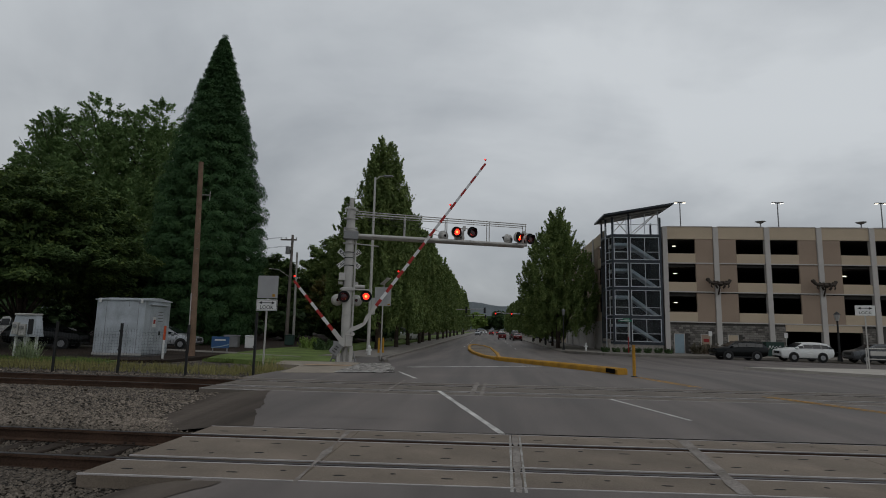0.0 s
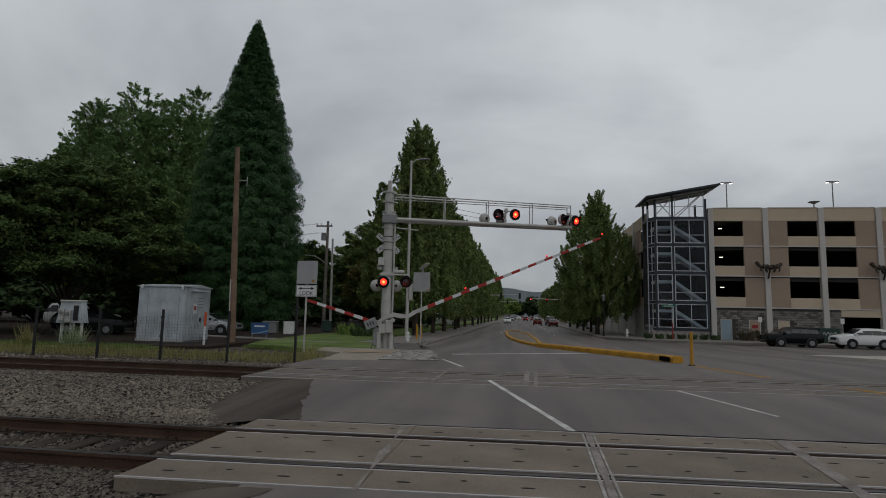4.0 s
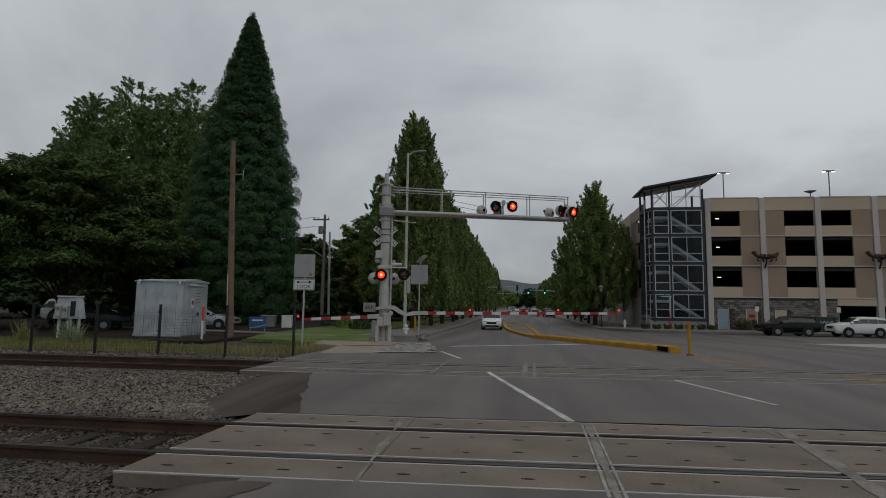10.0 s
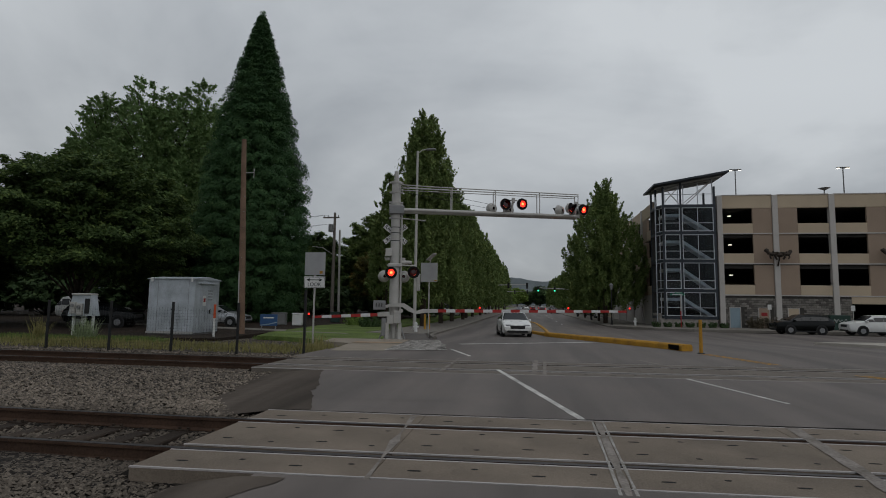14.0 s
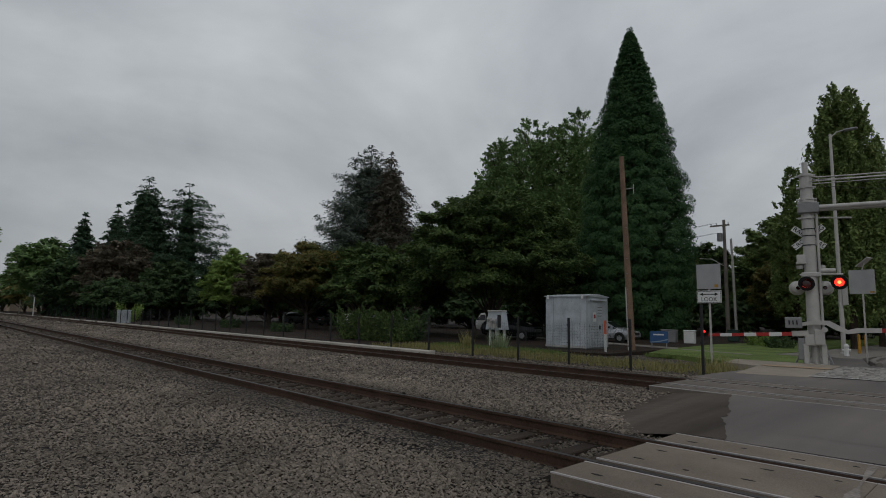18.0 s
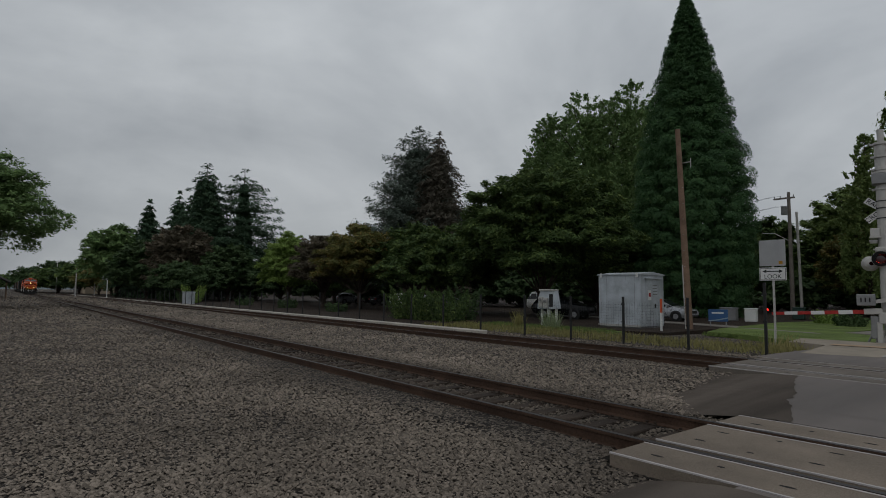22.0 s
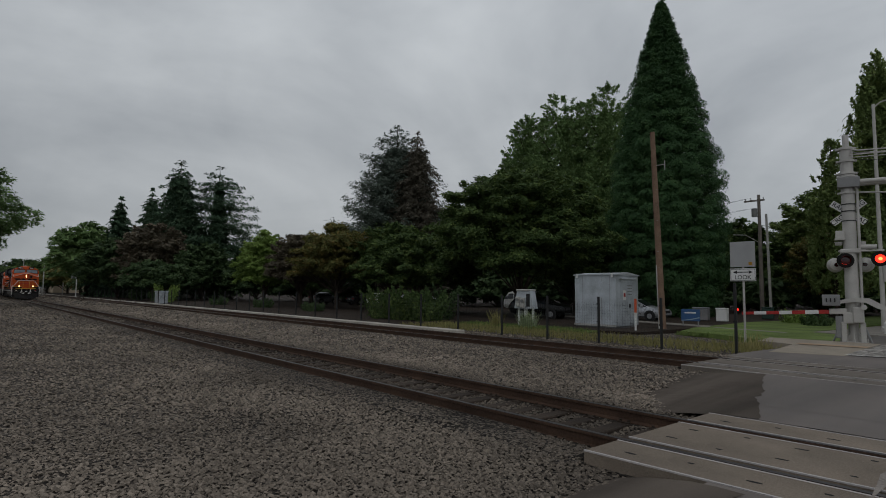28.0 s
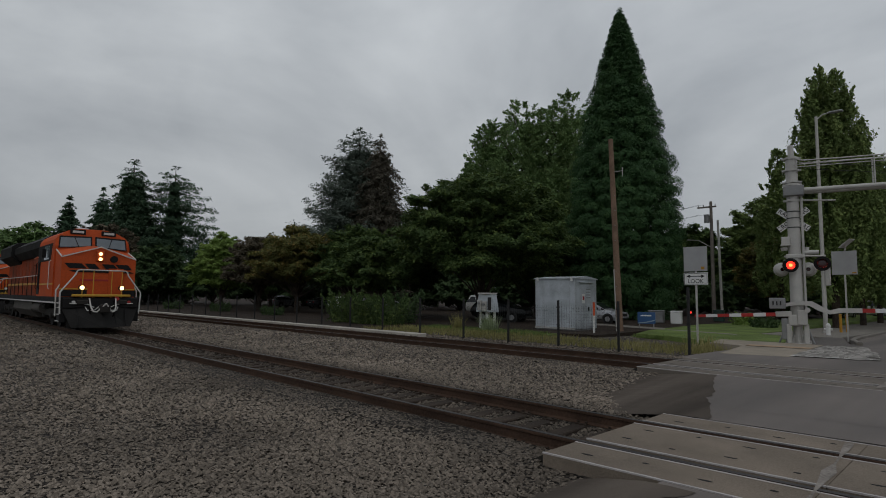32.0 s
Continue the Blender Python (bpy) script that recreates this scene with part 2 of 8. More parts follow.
M = {
    "asphalt": tarmac("asphalt", (0.122, 0.103, 0.092), 0.28),
    "asphalt_dark": tarmac("patched_asphalt", (0.092, 0.079, 0.069), 0.35),
    "gravel": stony("gravel_bed", ((0.011, 0.009, 0.008), (0.058, 0.048, 0.039), (0.26, 0.22, 0.18)), 0.034),
    "crumbled": tarmac("crumbled_asphalt", (0.080, 0.066, 0.055), 0.5),
    "platform": surface("pale_platform_concrete", (0.42, 0.385, 0.34), 0.85, vary=0.22, scale=0.6, fine=40, bump=0.2),
    "footway": surface("warm_footway_concrete", (0.29, 0.25, 0.20), 0.85, vary=0.2, scale=1.2, fine=60, bump=0.25),
    "stone": surface("ballast_stone", (0.174, 0.145, 0.117), 0.92, vary=0.38, scale=0.35, fine=70, bump=0.4, each=0.85),
    "dirt": surface("bark_mulch", (0.030, 0.021, 0.015), 0.95, vary=0.4, scale=0.6, fine=20, bump=0.8, size=0.03),
    "grass": surface("lawn_ground", (0.12, 0.165, 0.045), 0.95, vary=0.4, scale=0.5, fine=30, bump=0.8, size=0.03),
    "blade": foliage("grass_blades", (0.13, 0.19, 0.055), (0.30, 0.33, 0.11)),
    "pale_weed": foliage("pale_flowering_weeds", (0.26, 0.32, 0.17), (0.55, 0.58, 0.44)),
    "straw": foliage("dry_grass", (0.24, 0.225, 0.085), (0.42, 0.36, 0.17)),
    "concrete": surface("crossing_concrete", (0.202, 0.165, 0.130), 0.86, vary=0.36, scale=0.9, fine=75, bump=0.45, each=0.15),
    "far_concrete": surface("weathered_crossing_concrete", (0.165, 0.142, 0.120), 0.88, vary=0.3, scale=0.8, fine=30, bump=0.25, each=0.15),
    "stair_paint": surface("pale_stair_steel", (0.62, 0.62, 0.62), 0.6, vary=0.1, bump=0.0),
    "pale_concrete": surface("pale_concrete", (0.20, 0.182, 0.16), 0.85, vary=0.18, scale=1.2, fine=40, bump=0.25),
    "steel_edge": surface("galvanised_edge_angle", (0.46, 0.425, 0.415), 0.65, 0.15, vary=0.2, scale=3, bump=0.05),
    "rail": surface("rusty_rail_side", (0.070, 0.042, 0.029), 0.8, 0.2, vary=0.35, scale=2, fine=40, bump=0.3),
    "rail_head": surface("worn_rail_head", (0.030, 0.025, 0.024), 0.5, 0.3, vary=0.2, scale=1.5, bump=0.05),
    "rubber": surface("black_flangeway_rubber", (0.008, 0.007, 0.007), 0.8, bump=0.1),
    "tie": surface("weathered_timber_tie", (0.046, 0.034, 0.026), 0.92, vary=0.4, scale=2.5, fine=30, bump=0.7, each=0.3),
    "paint_white": surface("worn_white_paint", (0.60, 0.585, 0.55), 0.75, vary=0.3, scale=2.0, fine=30, bump=0.2, stain=(0.30, 0.29, 0.27)),
    "paint_faint": surface("faded_white_paint", (0.24, 0.215, 0.195), 0.8, vary=0.3, scale=3.0, fine=30, bump=0.2, stain=(0.13, 0.112, 0.094)),
    "paint_mid": surface("half_worn_white_paint", (0.34, 0.33, 0.31), 0.8, vary=0.3, scale=3.0, fine=30, bump=0.2, stain=(0.15, 0.13, 0.11)),
    "paint_yellow": surface("worn_yellow_paint", (0.48, 0.25, 0.028), 0.7, vary=0.2, scale=1.5, fine=30, bump=0.2, stain=(0.30, 0.16, 0.03)),
    "galv": surface("grey_galvanised_steel", (0.44, 0.425, 0.40), 0.55, 0.2, vary=0.15, scale=2.0, bump=0.05),
    "galv_dark": surface("dull_steel", (0.24, 0.24, 0.24), 0.55, 0.4, vary=0.2, scale=2.0, bump=0.05),
    "alu": surface("aluminium_sheet", (0.44, 0.47, 0.50), 0.5, 0.35, vary=0.3, scale=1.6, bump=0.04),
    "sign_back": surface("bare_sign_back", (0.36, 0.36, 0.36), 0.5, 0.3, vary=0.1, scale=2, bump=0.03),
    "sign_white": surface("white_sign_sheeting", (0.66, 0.66, 0.64), 0.45, vary=0.06, scale=2, bump=0.0),
    "black": surface("black_paint", (0.014, 0.014, 0.014), 0.5, vary=0.2, bump=0.03),
    "matt_black": surface("matt_black_hood", (0.012, 0.012, 0.012), 0.85, vary=0.2, bump=0.03),
    "arm_white": surface("reflective_white_band", (0.60, 0.60, 0.60), 0.4, vary=0.08, bump=0.0),
    "arm_red": surface("reflective_red_band", (0.35, 0.022, 0.018), 0.4, vary=0.1, bump=0.0),
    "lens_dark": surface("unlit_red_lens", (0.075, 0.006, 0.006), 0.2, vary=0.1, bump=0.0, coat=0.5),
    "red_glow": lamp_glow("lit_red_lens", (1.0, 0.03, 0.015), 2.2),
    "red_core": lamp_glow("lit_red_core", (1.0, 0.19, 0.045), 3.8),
    "red_small": lamp_glow("small_red_lamp", (1.0, 0.03, 0.02), 1.3),
    "warm_glow": lamp_glow("warm_headlight", (1.0, 0.66, 0.26), 3.4),
    "lot_glow": lamp_glow("lot_lamp_glow", (1.0, 0.92, 0.75), 2.0),
    "green_glow": lamp_glow("green_signal_glow", (0.05, 1.0, 0.45), 1.6),
    "pole_wood": surface("weathered_pole_timber", (0.19, 0.125, 0.088), 0.9, vary=0.4, scale=1.2, fine=35, bump=0.6),
    "old_wood": surface("grey_pole_timber", (0.20, 0.175, 0.155), 0.9, vary=0.3, scale=1.2, fine=35, bump=0.6),
    "bark": surface("tree_bark", (0.060, 0.046, 0.036), 0.95, vary=0.4, scale=2.0, fine=18, bump=1.0, size=0.03),
    "g_tan": surface("tan_render", (0.33, 0.25, 0.19), 0.9, vary=0.08, scale=0.4, fine=20, bump=0.15),
    "g_cream": surface("cream_spandrel_concrete", (0.50, 0.405, 0.295), 0.88, vary=0.08, scale=0.5, fine=20, bump=0.15),
    "g_col": surface("pale_concrete_column", (0.50, 0.47, 0.44), 0.88, vary=0.08, scale=0.6, fine=20, bump=0.15),
    "g_block": surface("split_face_block", (0.215, 0.198, 0.178), 0.95, vary=0.3, scale=3, fine=25, bump=0.9, each=0.75, size=0.02),
    "g_mortar": surface("block_mortar", (0.07, 0.064, 0.058), 0.95, vary=0.2, bump=0.4),
    # concrete darkened in its base colour to stand for interior shade
    "g_inside_shade": surface("painted_shade_concrete", (0.06, 0.057, 0.053), 0.9, vary=0.2, scale=0.5, bump=0.1),
    "g_steel": surface("dark_grey_steel_frame", (0.036, 0.043, 0.052), 0.5, 0.3, vary=0.15, bump=0.02),
    "g_mullion": surface("light_window_frame", (0.55, 0.57, 0.60), 0.45, 0.3, vary=0.1, bump=0.0),
    "door_blue": surface("pale_blue_door", (0.25, 0.33, 0.38), 0.6, vary=0.08, bump=0.02),
    "glass": clear_glass("stair_glass"),
    "car_glass": surface("dark_car_glass", (0.010, 0.012, 0.014), 0.08, vary=0.1, bump=0.0, coat=0.0),
    "tyre": surface("tyre_rubber", (0.016, 0.016, 0.016), 0.85, vary=0.2, bump=0.1),
    "rim": surface("alloy_rim", (0.30, 0.30, 0.31), 0.35, 0.6, vary=0.1, bump=0.0),
    "car_black": surface("black_car_paint", (0.004, 0.005, 0.005), 0.14, 0.0, vary=0.1, bump=0.0, coat=0.0),
    "car_white": surface("white_car_paint", (0.74, 0.74, 0.72), 0.3, vary=0.05, bump=0.0, coat=0.3),
    "car_silver": surface("silver_car_paint", (0.38, 0.39, 0.41), 0.3, 0.5, vary=0.05, bump=0.0, coat=0.3),
    "car_red": surface("dark_red_car_paint", (0.14, 0.014, 0.014), 0.3, vary=0.1, bump=0.0, coat=0.3),
    "car_grey": surface("grey_car_paint", (0.09, 0.095, 0.10), 0.3, 0.3, vary=0.1, bump=0.0, coat=0.3),
    "loco_orange": surface("orange_locomotive_paint", (0.47, 0.074, 0.016), 0.65, vary=0.18, scale=0.8, fine=15, bump=0.03),
    # darker copy of the orange: side shade painted in, with brown grime
    "loco_side": surface("shaded_grimy_orange_paint", (0.27, 0.046, 0.014), 0.75, vary=0.35, scale=0.7, fine=12, bump=0.05, stain=(0.09, 0.028, 0.014)),
    "loco_yellow": surface("yellow_stripe_paint", (0.50, 0.28, 0.03), 0.5, vary=0.12, scale=1.5, bump=0.02),
    "loco_black": surface("sooty_black_paint", (0.011, 0.010, 0.010), 0.65, vary=0.3, scale=1.5, bump=0.05),
    "loco_plough": surface("dusty_plough_paint", (0.017, 0.016, 0.015), 0.75, vary=0.5, scale=1.2, bump=0.1),
    "loco_frame": surface("grimy_underframe", (0.030, 0.027, 0.024), 0.85, vary=0.4, scale=2.0, bump=0.2),
    "loco_tank": surface("dusty_fuel_tank", (0.085, 0.078, 0.07), 0.75, vary=0.3, scale=1.5, bump=0.1),
    "loco_pane": surface("cab_window_pane", (0.16, 0.19, 0.21), 0.1, vary=0.1, bump=0.0, coat=0.2),
    "handrail": surface("white_handrail_paint", (0.55, 0.53, 0.50), 0.5, vary=0.15, bump=0.0),
    "orange_plate": surface("orange_marker", (0.55, 0.09, 0.03), 0.5, vary=0.1, bump=0.0),
    "tactile": surface("faded_tactile_brick", (0.38, 0.27, 0.18), 0.8, vary=0.2, scale=4, bump=0.2),
    "blue": surface("blue_panel", (0.03, 0.09, 0.22), 0.5, vary=0.1, bump=0.0),
    "green_box": surface("dark_green_cabinet_paint", (0.018, 0.045, 0.035), 0.55, vary=0.15, bump=0.03),
    "sign_green": surface("green_street_sign", (0.01, 0.16, 0.09), 0.45, vary=0.05, bump=0.0),
    "red_paint": surface("red_paint", (0.30, 0.02, 0.02), 0.5, vary=0.1, bump=0.0),
    "bronze": surface("dark_bronze", (0.045, 0.034, 0.026), 0.6, 0.4, vary=0.3, bump=0.1),
    "roof_grey": surface("grey_roofing", (0.10, 0.095, 0.09), 0.85, vary=0.2, scale=1, bump=0.2),
    "wall_brown": surface("brown_siding", (0.14, 0.095, 0.065), 0.85, vary=0.15, scale=1, bump=0.2),
    # pale blue-grey: the distance haze is mixed into the hill colour
    "hill": surface("wooded_hill_painted_haze", (0.25, 0.285, 0.30), 1.0, vary=0.2, scale=0.02, fine=0.3, bump=0.0),
    "cobble": surface("river_cobble", (0.27, 0.255, 0.235), 0.85, vary=0.25, scale=5, fine=40, bump=0.3, each=0.7),
}
for key, rough, gloss in (("crumbled", 0.95, 0.1), ("rubber", 1.0, 0.03)):
    shader = M[key].node_tree.nodes["Principled BSDF"]
    for link in list(shader.inputs["Roughness"].links):
        M[key].node_tree.links.remove(link)
    shader.inputs["Roughness"].default_value, shader.inputs["Specular IOR Level"].default_value = rough, gloss
M["car_black"].node_tree.nodes["Principled BSDF"].inputs["Specular IOR Level"].default_value = 0.25
grimy(M["gravel"])
grimy(M["stone"])
LEAF = {
    "sequoia": foliage("sequoia_needles", (0.050, 0.110, 0.042), (0.118, 0.21, 0.075)),
    "poplar": foliage("poplar_leaves", (0.135, 0.192, 0.06), (0.33, 0.39, 0.13)),
    "maple": foliage("dark_maple_leaves", (0.065, 0.108, 0.034), (0.24, 0.31, 0.085)),
    "birch": foliage("birch_leaves", (0.14, 0.225, 0.08), (0.29, 0.39, 0.15)),
    "fir": foliage("fir_needles", (0.058, 0.105, 0.060), (0.13, 0.185, 0.10)),
    "cedar": foliage("blue_cedar_needles", (0.105, 0.135, 0.108), (0.22, 0.25, 0.205)),
    "brownfir": foliage("browning_needles", (0.115, 0.104, 0.080), (0.22, 0.19, 0.145)),
    "lime": foliage("lime_green_leaves", (0.20, 0.295, 0.07), (0.39, 0.50, 0.155)),
    "russet": foliage("russet_leaves", (0.130, 0.135, 0.042), (0.36, 0.22, 0.065)),
    "plum": foliage("purple_brown_leaves", (0.125, 0.108, 0.075), (0.22, 0.17, 0.115)),
    "hedge": foliage("hedge_leaves", (0.056, 0.096, 0.038), (0.13, 0.18, 0.070)),
}


# ---- shapes ----
class Geo:
    """A mesh in the making: boxes, bars, discs and prisms, joined into one part."""

    def __init__(self):
        self.v, self.f = [], []

    def add(self, verts, faces):
        k = len(self.v)
        self.v += [tuple(p) for p in verts]
        self.f += [tuple(i + k for i in q) for q in faces]
        return self

    def box(self, x0, y0, z0, x1, y1, z1, b=0.0):
        """A box between two corners, its edges cut back by b."""
        if b <= 0:
            p = [(x, y, z) for z in (z0, z1) for y in (y0, y1) for x in (x0, x1)]
            return self.add(p, [(0, 2, 3, 1), (4, 5, 7, 6), (0, 1, 5, 4), (2, 6, 7, 3), (0, 4, 6, 2), (1, 3, 7, 5)])
        lo, hi = (x0, y0, z0), (x1, y1, z1)
        b = min(b, *[0.45 * (h - l) for l, h in zip(lo, hi)])
        idx, verts = {}, []
        for c in range(8):
            sides = [(c >> a) & 1 for a in range(3)]
            for face in range(3):
                p = [(hi[a] - (b if a != face else 0)) if sides[a] else (lo[a] + (b if a != face else 0)) for a in range(3)]
                idx[c, face] = len(verts)
                verts.append(p)
        faces = []
        for a in range(3):
            u, w = [(1, 2), (2, 0), (0, 1)][a]
            for side in (0, 1):
                ring = [(side << a) | (i << u) | (j << w) for i, j in ((0, 0), (1, 0), (1, 1), (0, 1))]
                q = [idx[c, a] for c in ring]
                faces.append(q if side else q[::-1])
            for i in (0, 1):
                for j in (0, 1):
                    c0 = (i << u) | (j << w)
                    c1 = c0 | (1 << a)
                    q = [idx[c0, u], idx[c1, u], idx[c1, w], idx[c0, w]]
                    faces.append(q if (i + j) % 2 == 0 else q[::-1])
        for c in range(8):
            q = [idx[c, 0], idx[c, 1], idx[c, 2]]
            faces.append(q if bin(c).count("1") % 2 else q[::-1])
        return self.add(verts, faces)

    def bar(self, p0, p1, r0, r1=None, n=10, caps=True):
        """A round bar, tapered if r1 is given."""
        r1 = r0 if r1 is None else r1
        p0, p1 = Vector(p0), Vector(p1)
        d = (p1 - p0).normalized()
        u = d.orthogonal().normalized()
        w = d.cross(u)
        ring = [u * math.cos(math.tau * i / n) + w * math.sin(math.tau * i / n) for i in range(n)]
        verts = [p0 + a * r0 for a in ring] + [p1 + a * r1 for a in ring]
        faces = [(i, (i + 1) % n, n + (i + 1) % n, n + i) for i in range(n)]
        if caps:
            faces += [tuple(range(n))[::-1], tuple(range(n, 2 * n))]
        return self.add(verts, faces)

    def tube(self, pts, r, n=8):
        for a, b in zip(pts, pts[1:]):
            self.bar(a, b, r, r, n)
        return self

    def beam(self, p0, p1, w, h):
        """A square bar from p0 to p1, w across and h high."""
        p0, p1 = Vector(p0), Vector(p1)
        d = (p1 - p0).normalized()
        side = d.cross(Vector((0, 0, 1)))
        side = side.normalized() if side.length > 1e-4 else Vector((1, 0, 0))
        up = side.cross(d)
        c = [side * (i * w / 2) + up * (j * h / 2) for i, j in ((-1, -1), (1, -1), (1, 1), (-1, 1))]
        return self.add([p0 + a for a in c] + [p1 + a for a in c], [(3, 2, 1, 0), (4, 5, 6, 7), (0, 1, 5, 4), (1, 2, 6, 5), (2, 3, 7, 6), (3, 0, 4, 7)])

    def prism(self, outline, axis, a0, a1):
        """An outline of (u, w) drawn out along an axis: 'x' takes (y, z), 'y' takes (x, z), 'z' takes (x, y)."""
        def put(u, w, a):
            return {"x": (a, u, w), "y": (u, a, w), "z": (u, w, a)}[axis]
        n = len(outline)
        verts = [put(u, w, a0) for u, w in outline] + [put(u, w, a1) for u, w in outline]
        faces = [(i, (i + 1) % n, n + (i + 1) % n, n + i) for i in range(n)] + [tuple(range(n))[::-1], tuple(range(n, 2 * n))]
        return self.add(verts, faces)

    def ball(self, c, rx, ry=None, rz=None, n=10, m=6, noise_by=0.0):
        ry, rz = ry or rx, rz or rx
        verts, faces = [], []
        for j in range(m + 1):
            a = math.pi * j / m
            for i in range(n):
                b = math.tau * i / n
                k = 1 + (random.uniform(-noise_by, noise_by) if noise_by else 0)
                verts.append((c[0] + k * rx * math.sin(a) * math.cos(b), c[1] + k * ry * math.sin(a) * math.sin(b), c[2] + k * rz * math.cos(a)))
        for j in range(m):
            for i in range(n):
                faces.append((j * n + i, (j + 1) * n + i, (j + 1) * n + (i + 1) % n, j * n + (i + 1) % n))
        return self.add(verts, faces)

    def mesh(self, name, material, smooth=False):
        me = bpy.data.meshes.new(name)
        me.from_pydata(self.v, [], self.f)
        me.materials.append(material)
        bm = bmesh.new()
        bm.from_mesh(me)
        bmesh.ops.recalc_face_normals(bm, faces=bm.faces)
        bm.to_mesh(me)
        bm.free()
        if smooth:
            me.shade_smooth()
            me.set_sharp_from_angle(angle=radians(35))
        return me


def part(name, geo, material, parent, label="", smooth=True):
    ob = new(name, geo.mesh(name, material, smooth))
    ob.parent = parent
    return tagged(ob, label)


def thing(name, m, label, category, group="", kind=""):
    ob = new(name)
    ob.empty_display_size = 0.2
    ob.matrix_basis = m
    return tagged(ob, label, category, group, kind)


def structure(name, geo, material, label="", category="", smooth=False):
    ob = new(name, geo.mesh(name, material, smooth))
    return tagged(ob, label, category, kind="structure")


def arrays(name, verts, faces, material):
    """A mesh from arrays of corners and equal-sided faces."""
    verts, faces = np.asarray(verts, np.float32), np.asarray(faces, np.int32)
    me = bpy.data.meshes.new(name)
    me.vertices.add(len(verts))
    me.vertices.foreach_set("co", verts.ravel())
    k = faces.shape[1]
    me.loops.add(faces.size)
    me.loops.foreach_set("vertex_index", faces.ravel())
    me.polygons.add(len(faces))
    me.polygons.foreach_set("loop_start", np.arange(len(faces), dtype=np.int32) * k)
    me.update(calc_edges=True)
    me.materials.append(material)
    return me


def fall(y):
    """The street's height: level over the rails, then a slight fall."""
    return float(np.interp(y, [-200, 22, 34, 60, 3000], [0, 0, -0.3, -0.47, -0.47]))


def text_bars(word, size, material, parent, m, name="lettering", label="", depth=0.002):
    """Raised lettering, turned into a mesh."""
    cu = bpy.data.curves.new(name, "FONT")
    cu.body, cu.size, cu.align_x, cu.align_y, cu.extrude = word, size, "CENTER", "CENTER", depth
    tmp = bpy.data.objects.new(name, cu)
    me = bpy.data.meshes.new_from_object(tmp)
    bpy.data.objects.remove(tmp)
    me.materials.clear()
    me.materials.append(material)
    ob = new(name, me)
    ob.parent = parent
    ob.matrix_basis = m
    return tagged(ob, label)


# ---- ground, road, tracks ----
def sheet(name, xs, ys, height, material, label="", category="", lift=0.0):
    """A sheet of ground over a grid, at a height given by a function."""
    xs, ys = np.asarray(xs, float), np.asarray(ys, float)
    v = [(x, y, height(x, y) + lift) for y in ys for x in xs]
    n = len(xs)
    f = [(j * n + i, j * n + i + 1, (j + 1) * n + i + 1, (j + 1) * n + i) for j in range(len(ys) - 1) for i in range(n - 1)]
    ob = new(name, arrays(name, v, f, material))
    return tagged(ob, label, category, kind="structure")


NEAR_Y, FAR_Y, GAUGE = 6.42, 14.22, 1.505


def bed(x, y):
    """The gravel's height: under the rail tops, with a shallow ditch between the tracks."""
    z = -0.165 + fall(y)
    if abs(y - NEAR_Y) < 0.72 or abs(y - FAR_Y) < 0.72:
        z = -0.215
    elif abs(y - NEAR_Y) < 1.7 or abs(y - FAR_Y) < 1.7:
        z = -0.140 + fall(y)
    if y < 5:
        z = -0.165 + 0.03 * noise.noise((x * 0.4, y * 0.4, 0))
    if 8.4 < y < 12.2:
        z -= 0.07 * math.sin(math.pi * (y - 8.4) / 3.8)
    return z + 0.02 * noise.noise((x * 0.8, y * 0.8, 3.1))


XG = np.concatenate([np.arange(-2400, -300, 300), np.arange(-300, -60, 20), np.arange(-60, -20, 2), np.arange(-20, 20, 0.5), np.arange(20, 60, 4), np.arange(60, 300, 40), np.arange(300, 2500, 300)])
YG = np.concatenate([np.arange(-600, -20, 100), np.arange(-20, 0, 2), np.arange(0, 20, 0.2), np.arange(20, 60, 4), np.arange(60, 300, 40), np.arange(300, 2700, 300)])
sheet("ground", XG, YG, bed, M["gravel"], "grey gravel ground along the railway", "ground")

# asphalt of the street and of the strips between the crossing panels
ROAD = Geo()


BEND_AT, BEND_END = -3.4, 16.0


def bend(x, y):
    """Over the street both tracks swing slightly away from the line that they keep beside it."""
    k = float(np.interp(y, [3, 4.6, 8.3, 12.4, 16.2, 19.5], [0, 0.05, 0.05, 0.068, 0.068, 0]))
    return k * (min(max(x, BEND_AT), BEND_END) - BEND_AT)


def bent(geo, ox=0.0, oy=0.0):
    geo.v = [(x, y + bend(ox + x, oy + y), z) for x, y, z in geo.v]
    return geo


def road_strip(outline, lift=0.0):
    ROAD.add([(x, y + bend(x, y), fall(y) + lift) for x, y in outline], [tuple(range(len(outline)))])


def strip_y(left, right, ys):
    """Asphalt between two edges given as functions of y."""
    for a, b in zip(ys, ys[1:]):
        cuts = [q for q in (BEND_AT, BEND_END) if max(left(a), left(b)) < q < min(right(a), right(b))]
        la, lb = [left(a), *cuts, right(a)], [left(b), *cuts, right(b)]
        for p0, p1, q0, q1 in zip(la, la[1:], lb, lb[1:]):
            road_strip([(p0, a), (p1, a), (q1, b), (q0, b)])


